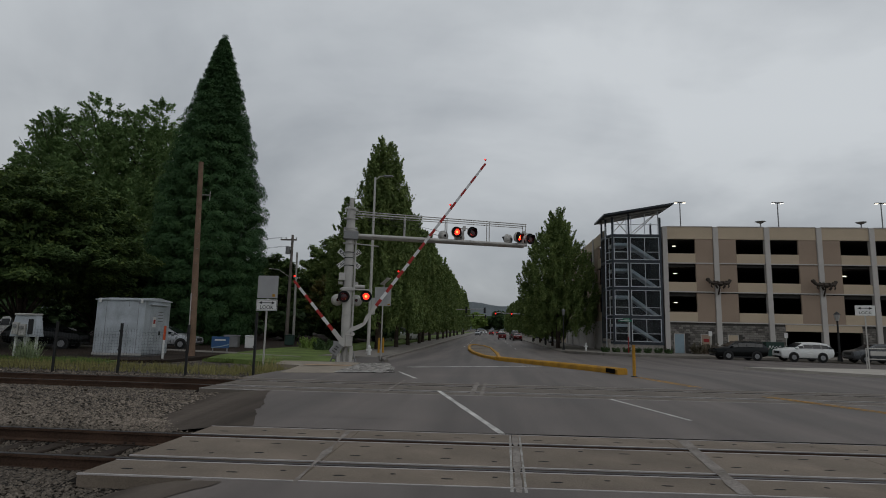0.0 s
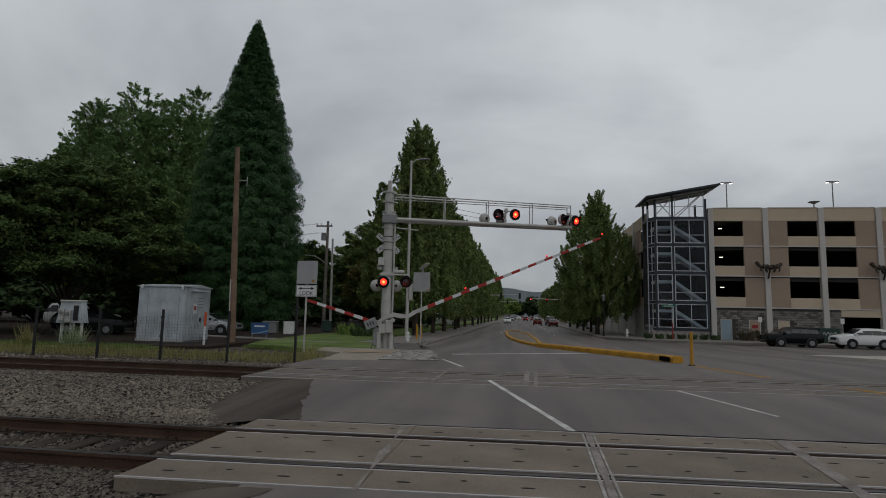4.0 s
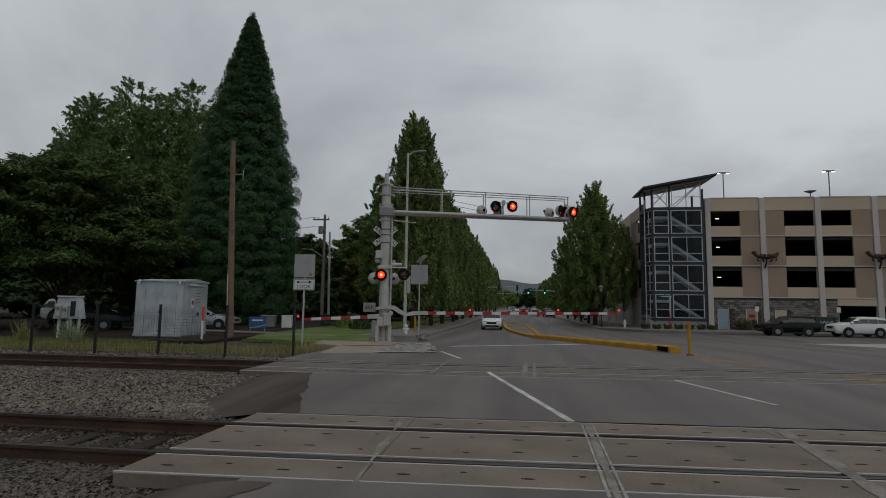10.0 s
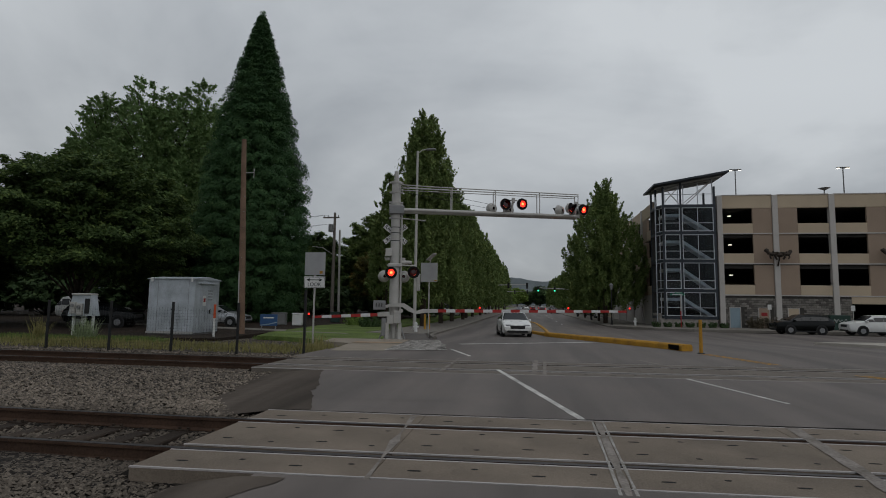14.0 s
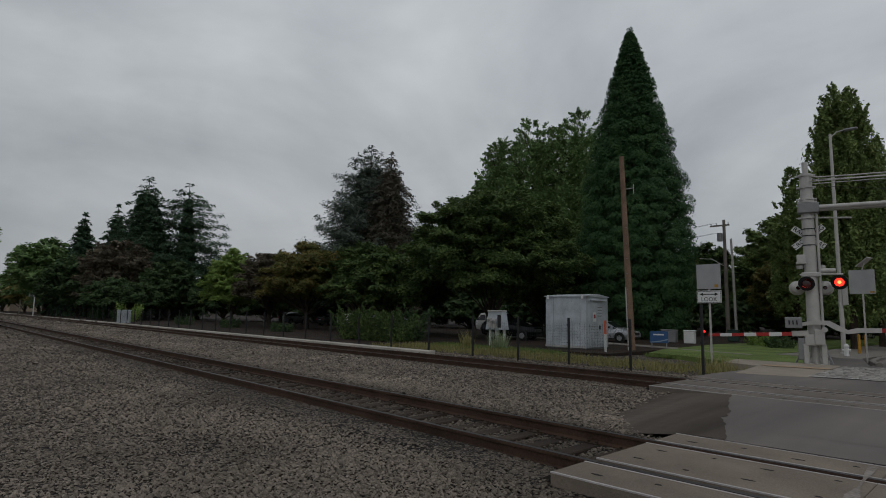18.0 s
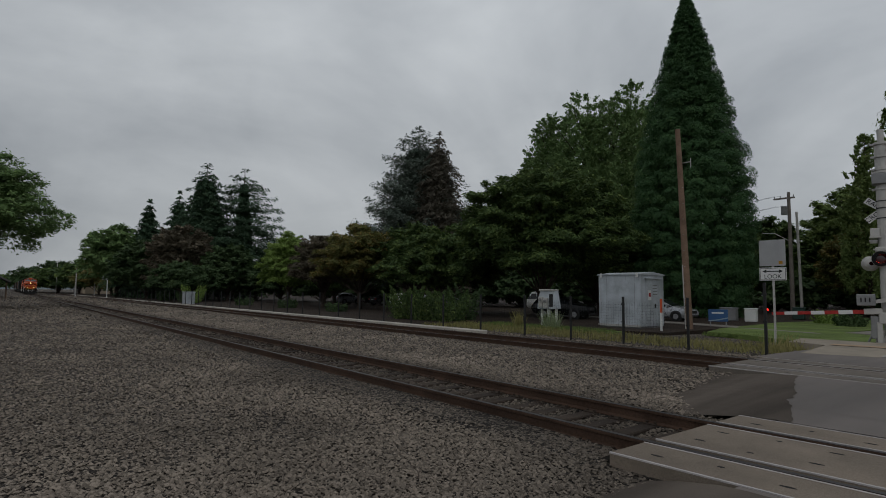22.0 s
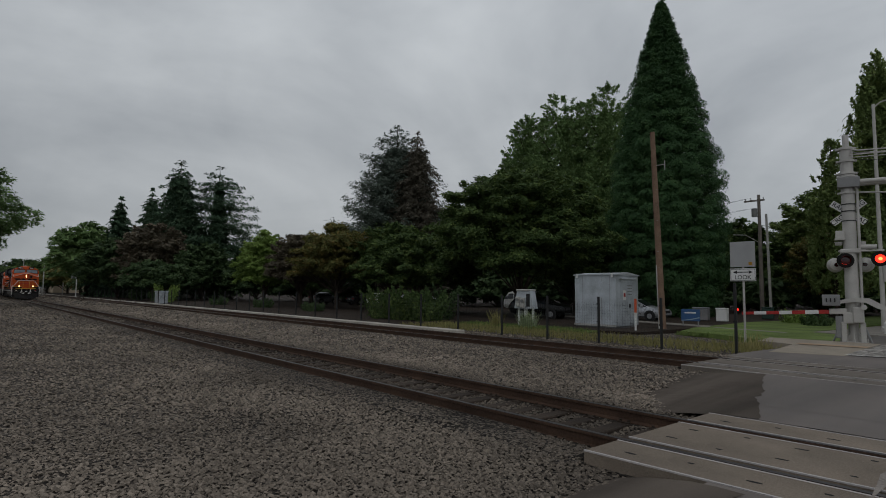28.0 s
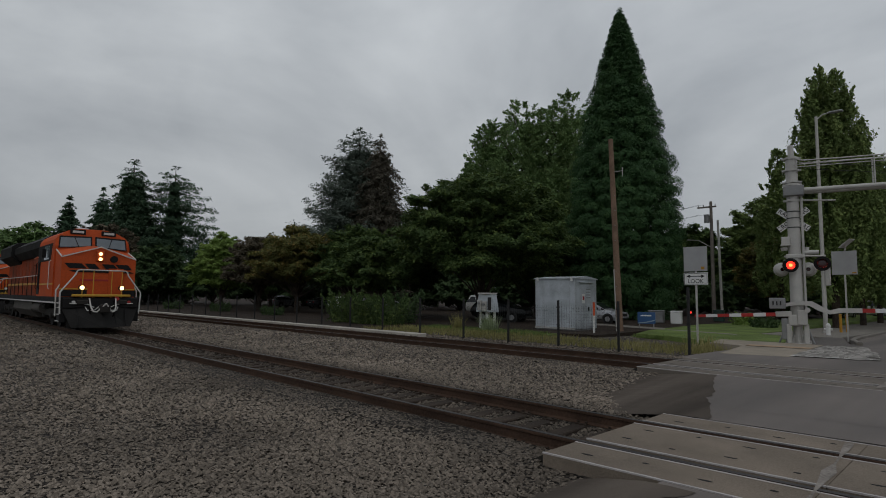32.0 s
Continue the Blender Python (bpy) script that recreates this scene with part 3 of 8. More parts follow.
strip_y(lambda y: -2.5, lambda y: 40, [-40, -10, 0, 2, 3, 4, 4.6, 4.93])
strip_y(lambda y: float(np.interp(y, [7.9, 12.7], [-3.3, -4.9])), lambda y: 60, [7.89, 9, 10, 11, 12, 12.74])
strip_y(lambda y: float(np.interp(y, [15.7, 18.5, 21, 24, 26, 34, 45, 400], [-6.8, -6.8, -6.2, -5.0, -4.6, -5.6, -5.8, -5.8])), lambda y: float(np.interp(y, [15.7, 36, 38, 48, 52, 400], [80, 80, 60, 12.5, 7.8, 7.8])), [15.69, 17, 19, 20, 21, 22, 24, 26, 28, 30, 32, 34, 36, 38, 42, 45, 48, 50.8, 52.2, 55, 58, 62, 80, 120, 200, 400])
SHOULDER = Geo()
ys = np.arange(7.95, 12.71, 0.07)
for a, b in zip(ys, ys[1:]):
    for k in range(6):
        q = []
        for y, u in ((a, k), (a, k + 1), (b, k + 1), (b, k)):
            rim = float(np.interp(y, [7.9, 12.7], [-3.3, -4.9]))
            edge = rim + 0.12 + 0.16 * noise.noise((y * 0.9, 11, 0)) + 0.06 * noise.noise((y * 4, 5, 0))
            reach = 1.7 + 0.7 * noise.noise((y * 0.9, 4, 0)) + 0.25 * noise.noise((y * 5, 1, 0))
            x = edge - (reach + 0.3) * u / 6
            q.append((x, y + bend(x, y), 0.007 - 0.23 * (min(1.0, max(0.0, rim - x) / 1.8)) ** 1.3 + (0.012 * noise.noise((u * 2.1, y * 5, 7)) if u > 2 else 0)))
        SHOULDER.add(q, [(0, 1, 2, 3)])
ys = np.arange(-6.0, 4.92, 0.08)
for a, b in zip(ys, ys[1:]):
    for k in range(5):
        q = []
        for y, u in ((a, k), (a, k + 1), (b, k + 1), (b, k)):
            reach = 0.9 + 0.5 * noise.noise((y * 0.8, 9, 0)) + 0.2 * noise.noise((y * 5, 2, 0))
            x = -2.3 + 0.25 * noise.noise((y * 1.1, 6, 0)) + 0.07 * noise.noise((y * 5, 8, 0)) - (reach + 0.3) * u / 5
            q.append((x, y, 0.007 - 0.205 * (min(1.0, max(0.0, -2.5 - x))) ** 1.3 + (0.012 * noise.noise((u * 2.1, y * 5, 3)) if u > 2 else 0)))
        SHOULDER.add(q, [(0, 1, 2, 3)])
structure("asphalt_shoulder", SHOULDER, M["crumbled"], "dark crumbling asphalt edge running out over the gravel", "asphalt")
road = structure("road", ROAD, M["asphalt"], "dark grey worn asphalt street over the crossing", "road")

def raised(outline, depth=0.35):
    """A flat-topped piece of ground with sides that run down into the bed."""
    n = len(outline)
    g = Geo()
    g.add([*outline, *[(x, y, z - depth) for x, y, z in outline]], [tuple(range(n))] + [(i, n + i, n + (i + 1) % n, (i + 1) % n) for i in range(n)])
    return g


structure("pavement_corner_east", raised([(7.8, 400, -0.33), (7.8, 58, -0.33), (11.2, 52.2, -0.29), (14, 50.8, -0.28), (90, 50.8, -0.28), (90, 60, -0.33), (14, 60, -0.33), (14, 400, -0.33)]), M["pale_concrete"], "pale concrete pavement by the parking garage", "pavement")
structure("pavement_west", raised([(-9.2, 31, -0.1), (-5.8, 31, -0.1), (-5.8, 36, -0.17), (-5.8, 60, -0.33), (-5.8, 400, -0.33), (-9.2, 400, -0.33), (-9.2, 60, -0.33), (-9.2, 36, -0.17)]), M["pale_concrete"], "pale concrete pavement under the poplars", "pavement")
structure("lawn", raised([(-10.8, 24.2, -0.02), (-8.3, 22.4, 0.0), (-8.3, 23.3, -0.02), (-6.4, 24.4, -0.02), (-6.6, 29, -0.09), (-9.3, 31.5, -0.12), (-9.3, 60, -0.34), (-9.3, 400, -0.36), (-15, 400, -0.36), (-15, 60, -0.34), (-15.5, 40, -0.16), (-14, 29, -0.1), (-12.8, 25.2, -0.06)]), M["grass"], "green lawn beside the path", "lawn")
structure("grass_verge", raised([(-23.2, 22.1, -0.1), (-23.2, 18.9, -0.1), (-17.0, 20.2, -0.1), (-15.2, 21.2, -0.11), (-15.4, 22.6, -0.1), (-20, 22.2, -0.1)]), M["grass"], "rough green verge before the bungalow", "lawn")
structure("mulch_bed", raised([(-14, 29.2, -0.105), (-15.5, 40, -0.165), (-15, 60, -0.345), (-15, 400, -0.365), (-400, 400, -0.365), (-400, 60, -0.345), (-400, 17.5, -0.13), (-120, 17.5, -0.12), (-23.3, 17.5, -0.105), (-23.3, 22.05, -0.105), (-20, 22.1, -0.105), (-13.6, 23.1, -0.085)]), M["dirt"], "dark bark mulch under the trees", "ground")
PATH_ = raised([(-8.4, 28.6, -0.09), (-9.2, 31.0, -0.13), (-30, 37, -0.12), (-30, 35.6, -0.12)])
structure("park_path", PATH_, M["pale_concrete"], "pale concrete path across the lawn", "path")


def rail_profile():
    return [(-0.075, -0.172), (0.075, -0.172), (0.075, -0.16), (0.012, -0.14), (0.012, -0.045), (0.037, -0.035), (0.037, -0.008), (0.028, 0.0), (-0.028, 0.0), (-0.037, -0.008), (-0.037, -0.035), (-0.012, -0.045), (-0.012, -0.14), (-0.075, -0.16)]


def track(y, x0, x1, x_panel, label):
    t = thing("railway_track", pose(0, y, 0), label, "railway track", "railway tracks")
    for side in (-1, 1):
        g, top = Geo(), Geo()
        for a, b in ((x0, BEND_AT), (BEND_AT, BEND_END), (BEND_END, x1)):
            g.prism([(u + side * GAUGE / 2, w) for u, w in rail_profile()], "x", a, b)
            top.box(a, side * GAUGE / 2 - 0.033, -0.006, b, side * GAUGE / 2 + 0.033, 0.0015)
        rail = part("rail", bent(g, 0, y), M["rail"], t, "rusty steel rail with a worn head", smooth=False)
        part("rail_head", bent(top, 0, y), M["rail_head"], rail, "worn rail head", smooth=False)
    return t


near_track = track(NEAR_Y, -700, 120, -3.78, "rusty railway track in grey ballast with timber ties")
far_track = track(FAR_Y, -700, 120, -6.6, "rusty second railway track in grey ballast")

# hills at the end of the valley
HILL = Geo()
pts = [(-2600 + i * 13, 2300, 110 + 22 * noise.noise((i * 0.026, 0, 5)) + 8 * noise.noise((i * 0.12, 0, 2)) + 7 * abs(noise.noise((i * 0.71, 0, 8)))) for i in range(401)]
for a, b in zip(pts, pts[1:]):
    HILL.add([(a[0], a[1], -2), (b[0], b[1], -2), b, a], [(0, 1, 2, 3)])
pts = [(-2500, -300 + i * 65, 16 + 8 * noise.noise((i * 0.17, 9, 5))) for i in range(42)]
for a, b in zip(pts, pts[1:]):
    HILL.add([(a[0], a[1], -2), (b[0], b[1], -2), b, a], [(0, 1, 2, 3)])
# the backdrop's haze is only its paled colour
structure("backdrop", HILL, M["hill"], "wooded hills on the horizon with haze painted into their colour", "hill")


# ---- trees ----
RNG = np.random.default_rng(7)


def unit(a):
    return a / np.maximum(1e-6, np.linalg.norm(a, axis=1))[:, None]


UP = np.array([0.0, 0.0, 1.0])


def leaf_mesh(name, centres, facing, size, material, narrow=0.6, loose=0.4, along=None):
    """Leaves or sprays: one small pointed blade at every place, turned to its facing, its tip along the twig if that is given."""
    n = len(centres)
    nor = unit(unit(facing) + RNG.normal(size=(n, 3)) * loose)
    lead = RNG.normal(size=(n, 3)) if along is None else unit(along) + RNG.normal(size=(n, 3)) * 0.45
    b = unit(np.cross(nor, lead))
    a = np.cross(b, nor)
    s = (size * RNG.uniform(0.6, 1.4, n))[:, None]
    v = np.stack([centres - a * s * 0.45 + b * s * narrow * 0.55, centres - a * s * 0.45 - b * s * narrow * 0.55, centres + a * s * 0.65], 1).reshape(-1, 3)
    f = np.arange(3 * n).reshape(n, 3)
    return arrays(name, v, f, material)


def clumps(centres, radii, per, flat=0.7, shell=0.3, heart=(0, 0, 0), lift=0.45):
    """Leaf places round each centre, mostly on the outside of the clump, and the way each leaf faces."""
    k = np.repeat(np.arange(len(centres)), per)
    u = unit(RNG.normal(size=(len(k), 3)))
    low = (u[:, 2] < -0.2) & (RNG.uniform(size=len(k)) < 0.6)
    u[low, 2] *= -1
    p = u * (RNG.uniform(0, 1, len(k)) ** shell * radii[k])[:, None]
    p[:, 2] *= flat
    pts = centres[k] + p
    out = unit((pts - np.array(heart)) * np.array([1, 1, 0.5]))
    return pts, u + out * 0.45 + np.array([0, 0, lift])


def sprays(start, lead, length, n, width=0.4, droop=0.25, hang=0.25, thick=0.05, upturn=0.0):
    """Flat fans of leaves along drooping boughs: places, facings (upwards) and the way that each tip points."""
    w = length ** 1.6
    per = np.maximum(4, (n * w / w.sum()).astype(int))
    k = np.repeat(np.arange(len(start)), per)
    m = len(k)
    s = RNG.uniform(0.03, 1.0, m) ** 0.6
    side = unit(np.cross(lead, np.tile(UP, (len(lead), 1))))[k]
    d, l = lead[k], length[k]
    # the fan is cut into twigs, with gaps between them
    lat = RNG.uniform(-1, 1, m)
    lat = np.sign(lat) * (np.floor(np.abs(lat) * 4) + RNG.uniform(0.1, 0.75, m)) / 4
    reach = width * np.minimum(1, 2.4 * s) * np.sqrt(np.maximum(0.0, 1.04 - s))
    lat = lat * reach * 1.4
    drop = droop * s ** 2 + hang * np.abs(lat) - upturn * s ** 3
    pts = start[k] + d * (l * s)[:, None] + side * (lat * l)[:, None] - UP * (drop * l)[:, None] + RNG.normal(size=(m, 3)) * (thick * l)[:, None]
    facing = UP + d * 0.35 + side * (np.sign(lat) * 0.25)[:, None]
    return pts, facing, d + side * (np.sign(lat) * 0.7)[:, None] - UP * 0.35


def plumes(start, lead, length, n, width=0.2):
    """Flame-shaped boughs: places on a tapering spindle, facing out from its middle."""
    w = length ** 1.7
    per = np.maximum(4, (n * w / w.sum()).astype(int))
    k = np.repeat(np.arange(len(start)), per)
    m = len(k)
    s = RNG.uniform(0.0, 1.0, m)
    side = unit(np.cross(lead, RNG.normal(size=lead.shape)))
    other = np.cross(lead, side)
    a = RNG.uniform(0, math.tau, m)
    rad = side[k] * np.cos(a)[:, None] + other[k] * np.sin(a)[:, None]
    rho = width * np.minimum(1, 0.25 + 3.2 * s) * (1.02 - s) ** 0.6 * np.abs(RNG.normal(size=m)) * 0.62
    pts = start[k] + lead[k] * (length[k] * s)[:, None] + rad * (rho * length[k])[:, None]
    return pts, rad + UP * 0.35 + lead[k] * 0.2, lead[k] + rad * 0.4


def with_core(pts, facing, along, size, core, core_size):
    """Coarser leaves in the middle of the crown, so that little light comes through."""
    n = len(core)
    return np.concatenate([pts, core]), np.concatenate([facing, RNG.normal(size=(n, 3))]), np.concatenate([along, RNG.normal(size=(n, 3))]), np.concatenate([np.full(len(pts), size), np.full(n, core_size)])


def tree(name, x, y, z, label, category, trunk, crown_mesh, bark="bark", limbs=(), group=""):
    t = thing(name, pose(x, y, z), label, category, group)
    g = Geo()
    for a, b in zip(trunk, trunk[1:]):
        g.bar(a[:3], b[:3], a[3], b[3], 9, caps=False)
    tr = part("trunk", g, M[bark], t)
    for p0, p1, r0, r1 in limbs:
        part("limb", Geo().bar(p0, p1, r0, r1, 6, caps=False), M[bark], tr)
    ob = new("crown", crown_mesh)
    ob.parent = t
    return t


def conifer(name, x, y, z, height, radius, leaf, n, label, base=0.06, power=0.85, droop=0.3, size=0.3, category="conifer", layers=34, ragged=0.25, width=0.3, upturn=0.0, rise=0.1, core=0.4, lean=0.0):
    """A spire of whorled boughs, each a flat drooping fan of needles, uneven at the rim."""
    st, ld, ln, limbs = [], [], [], []
    for i in range(layers):
        h = base + (0.995 - base) * (i + RNG.uniform(-0.35, 0.35)) / layers
        h = min(0.992, max(0.02, h))
        reach = radius * min((1 - h) ** power, 2.1 * (1 - h)) * (0.8 + min(0.2, h)) + 0.08
        m = int(8 + 11 * (1 - h))
        a0 = RNG.uniform(0, math.tau)
        for j in range(m):
            a = a0 + math.tau * j / m + RNG.uniform(-0.3, 0.3)
            out = reach * RNG.uniform(1 - ragged, 1.08)
            up = rise * RNG.uniform(0.3, 1.7)
            st.append((0, 0, h * height + RNG.uniform(-0.3, 0.3)))
            ld.append((math.cos(a), math.sin(a), up))
            ln.append(out)
            if j == 0 and i % 3 == 0:
                limbs.append(((0, 0, h * height), (math.cos(a) * out * 0.8, math.sin(a) * out * 0.8, h * height + (up - droop * 0.6) * out * 0.8), 0.05, 0.015))
    st, ld, ln = np.array(st), unit(np.array(ld)), np.array(ln)
    pts, facing, along = sprays(st, ld, ln, n, width, droop, 0.35, 0.03, upturn)
    m = int(n * 0.16)
    h = base + (0.84 - base) * RNG.uniform(0, 1, m) ** 1.3
    a, q = RNG.uniform(0, math.tau, m), RNG.uniform(0, core, m) * radius * np.minimum((1 - h) ** power, 1.2 * (1 - h))
    pts, facing, along, sizes = with_core(pts, facing, along, size, np.stack([np.cos(a) * q, np.sin(a) * q, h * height], 1), size * 1.9)
    pts[:, 0] += lean * pts[:, 2]
    mesh = leaf_mesh("crown", pts, facing, sizes, LEAF[leaf], narrow=0.42, loose=0.35, along=along)
    return tree(name, x, y, z, label, category, [(0, 0, 0, radius * 0.05 + 0.15), (lean * height * 0.5, 0, height * 0.5, radius * 0.03 + 0.08), (lean * height * 0.97, 0, height * 0.97, 0.02)], mesh, limbs=limbs)


def spreading(name, x, y, z, height, radius, leaf, n, label, base=0.22, lobes=60, size=0.24, category="tree", group="", trunk_r=0.28, squash=1.0, limb_r=0.08, core=0.14, droop=0.3, width=0.5, bough=0.42, rise=0.3, top=0.55):
    """A broad crown of layered, fan-shaped boughs on forking limbs, with gaps and a ragged rim."""
    fork = height * base
    mid, half = (fork + height) / 2, (height - fork) / 2
    count = lobes * 3
    u = unit(RNG.normal(size=(count, 3)))
    u[:, 2] = np.where(u[:, 2] < -0.55, -0.6 * u[:, 2], u[:, 2])
    k = np.where(np.arange(count) % 4 == 0, RNG.uniform(0.45, 0.8, count), RNG.uniform(0.82, 1.04, count))
    girth = np.where(u[:, 2] < 0, 1.12, 1.0)
    tip = np.stack([u[:, 0] * radius * k * girth, u[:, 1] * radius * k * girth * squash, mid + u[:, 2] * half * k], 1)
    out = unit(np.stack([u[:, 0], u[:, 1], np.full(count, 0.001)], 1))
    ld = unit(out + UP * (rise + top * np.maximum(0, u[:, 2]))[:, None] + RNG.normal(size=(count, 3)) * 0.22)
    ln = radius * bough * RNG.uniform(0.6, 1.25, count)
    st = tip - ld * ln[:, None] + UP * (droop * 0.6 * ln)[:, None]
    pts, facing, along = sprays(st, ld, ln, n, width, droop, 0.3, 0.06)
    limbs = [((0, 0, fork * RNG.uniform(0.7, 1.1)), tuple(st[i]), limb_r, 0.02) for i in range(0, count, max(6, count // 28))]
    m = int(n * core)
    inner = unit(RNG.normal(size=(m, 3))) * (RNG.uniform(0, 1, m) ** 0.4 * 0.7)[:, None] * np.array([radius, radius * squash, half]) + np.array([0, 0, mid])
    pts, facing, along, sizes = with_core(pts, facing, along, size, inner, size * 1.5)
    keep = pts[:, 2] > 0.3
    mesh = leaf_mesh("crown", pts[keep], facing[keep], sizes[keep], LEAF[leaf], narrow=0.6, loose=0.4, along=along[keep])
    return tree(name, x, y, z, label, category, [(0, 0, 0, trunk_r), (0, 0, fork, trunk_r * 0.75), (0, 0, height * 0.75, trunk_r * 0.2)], mesh, limbs=limbs, group=group)


def flame_crown(height, reach, n, size, leaf, count, spread=0.28, long=(0.14, 0.26), width=0.17, first=0.12, core=0.1, fill=0.55, narrow=0.65):
    """Upswept boughs whose tips lie on a given envelope: reach(k) is the crown's radius at the share k of its height."""
    k = RNG.uniform(first, 1.0, 8 * count)
    k = k[RNG.uniform(0, max(reach(q) for q in np.linspace(0, 1, 30)), len(k)) < np.array([reach(q) for q in k]) + 0.25][:count]
    count = len(k)
    a = RNG.uniform(0, math.tau, count)
    q = np.array([reach(v) for v in k]) * np.where(np.arange(count) % 4 == 0, RNG.uniform(0.3, 0.8, count), RNG.uniform(0.8, 1.08, count))
    out = np.stack([np.cos(a), np.sin(a), np.zeros(count)], 1)
    tip = out * q[:, None] + UP * (k * height * RNG.uniform(0.97, 1.01, count))[:, None]
    ld = unit(UP + out * (spread * RNG.uniform(0.5, 1.6, count))[:, None] + RNG.normal(size=(count, 3)) * 0.2)
    ln = height * RNG.uniform(*long, count) * (1.15 - 0.5 * k)
    pts, facing, along = plumes(tip - ld * ln[:, None], ld, ln, n, width)
    m = int(n * core)
    h = RNG.uniform(first + 0.03, 0.86, m)
    a = RNG.uniform(0, math.tau, m)
    q = RNG.uniform(0, fill, m) * np.array([reach(v) for v in h])
    pts, facing, along, sizes = with_core(pts, facing, along, size, np.stack([np.cos(a) * q, np.sin(a) * q, h * height], 1), size * 1.8)
    return leaf_mesh("crown", pts, facing, sizes, LEAF[leaf], narrow=narrow, loose=0.45, along=along)


def sequoia(x, y, z, height, n, size):
    """One great spire with a dense skin of rounded tufts, dark clefts between them."""
    def girth(h):
        return np.interp(h, [0, 0.05, 0.11, 0.285, 0.46, 0.635, 0.81, 0.92, 0.985, 1.0], [3.7, 4.35, 4.75, 4.95, 4.4, 3.3, 1.85, 0.92, 0.26, 0.05])
    cs, r, row, at = [], [], 0, 0.25
    while at < height * 0.985:
        g = float(girth(at / height))
        step = min(1.25, max(0.34, 0.3 * g))
        m = max(4, int(math.tau * g / (step * 1.15)))
        for j in range(m):
            a = math.tau * (j + 0.5 * (row % 2) + RNG.uniform(-0.3, 0.3)) / m
            q = max(0.0, g - step * RNG.uniform(0.35, 0.85))
            cs.append((math.cos(a) * q, math.sin(a) * q, at + step * RNG.uniform(-0.3, 0.3)))
            r.append(step * RNG.uniform(0.5, 0.78))
        at += step * 0.82
        row += 1
    cs.append((0, 0, height - 0.3))
    r.append(0.28)
    cs, r = np.array(cs), np.array(r)
    count = len(r)
    per = np.maximum(6, (n * r ** 1.9 / (r ** 1.9).sum()).astype(int))
    pts, facing = clumps(cs, r, per, 0.9, shell=0.14, heart=(0, 0, height * 0.4), lift=0.25)
    k = np.repeat(np.arange(count), per)
    along = unit(pts - cs[k]) + UP * 0.4
    m = n // 9
    hc = RNG.uniform(0.01, 0.97, m)
    ac, qc = RNG.uniform(0, math.tau, m), RNG.uniform(0.3, 0.72, m) * girth(hc)
    pts, facing, along, sizes = with_core(pts, facing, along, size, np.stack([np.cos(ac) * qc, np.sin(ac) * qc, hc * height], 1), size * 3)
    mesh = leaf_mesh("crown", pts, facing, sizes, LEAF["sequoia"], narrow=0.5, loose=0.25, along=along)
    return tree("giant_sequoia", x, y, z, "tall dark green giant sequoia with a dense pointed crown", "conifer", [(0, 0, 0, 0.8), (0, 0, height * 0.5, 0.4), (0, 0, height * 0.97, 0.03)], mesh)


sequoia(-23.7, 45, -0.2, 28.0, 185000, 0.155)


def column(r):
    return lambda k: r * min(1, 0.45 + 2.6 * k) * max(0.0, 1 - k) ** 0.33


def pyramid(k):
    return float(np.interp(k, [0, 0.12, 0.25, 0.48, 0.65, 0.8, 0.92, 1], [3.0, 3.9, 4.4, 4.45, 3.6, 2.3, 1.1, 0.12]))


POPLAR = [flame_crown(17.9, column(3.1), 84000, 0.17, "poplar", 520, spread=0.35, long=(0.07, 0.14), width=0.3, first=0.22), flame_crown(17.4, column(3.1), 30000, 0.26, "poplar", 340, spread=0.35, long=(0.07, 0.14), width=0.3, first=0.22), flame_crown(16.4, column(3.1), 10000, 0.42, "poplar", 200, long=(0.09, 0.17), width=0.28, first=0.24)]
WIDE_POPLAR = flame_crown(17.5, pyramid, 80000, 0.18, "poplar", 560, spread=0.42, long=(0.06, 0.14), width=0.3, first=0.2)


def poplar(x, y, s, crown, turn, wide=1.0):
    t = thing("poplar", pose(x, y, fall(y), 0, 0, turn) @ Matrix.Diagonal((s * wide, s * wide, s, 1)), "tall columnar poplar lining the street, full of green leaves", "tree", "poplars along the street")
    part("trunk", Geo().bar((0, 0, 0), (0, 0, 3), 0.26, 0.2, 9).bar((0, 0, 3), (0, 0, 14), 0.2, 0.03, 8), M["bark"], t)
    ob = new("crown", crown)
    ob.parent = t


for i, (y, s) in enumerate([(45, 1.03), (53, 0.86), (61, 0.9), (69, 0.86), (77, 0.92), (86, 0.9), (96, 0.92), (107, 0.9), (119, 0.9), (132, 0.94), (147, 0.94), (165, 0.95), (186, 0.95), (210, 0.95)]):
    poplar(-8.2 + RNG.uniform(-0.3, 0.3), y, s, POPLAR[0 if i < 2 else 1 if i < 6 else 2], 47 * i)
poplar(8.6, 65, 1.0, WIDE_POPLAR, 20)
for i, (y, s) in enumerate([(74, 0.62), (83, 0.6), (93, 0.6), (104, 0.62), (150, 0.68), (168, 0.68), (190, 0.7), (215, 0.72)]):
    poplar(9.0 + RNG.uniform(-0.2, 0.2), y, s, POPLAR[2], 61 * i + 20, 1.1)

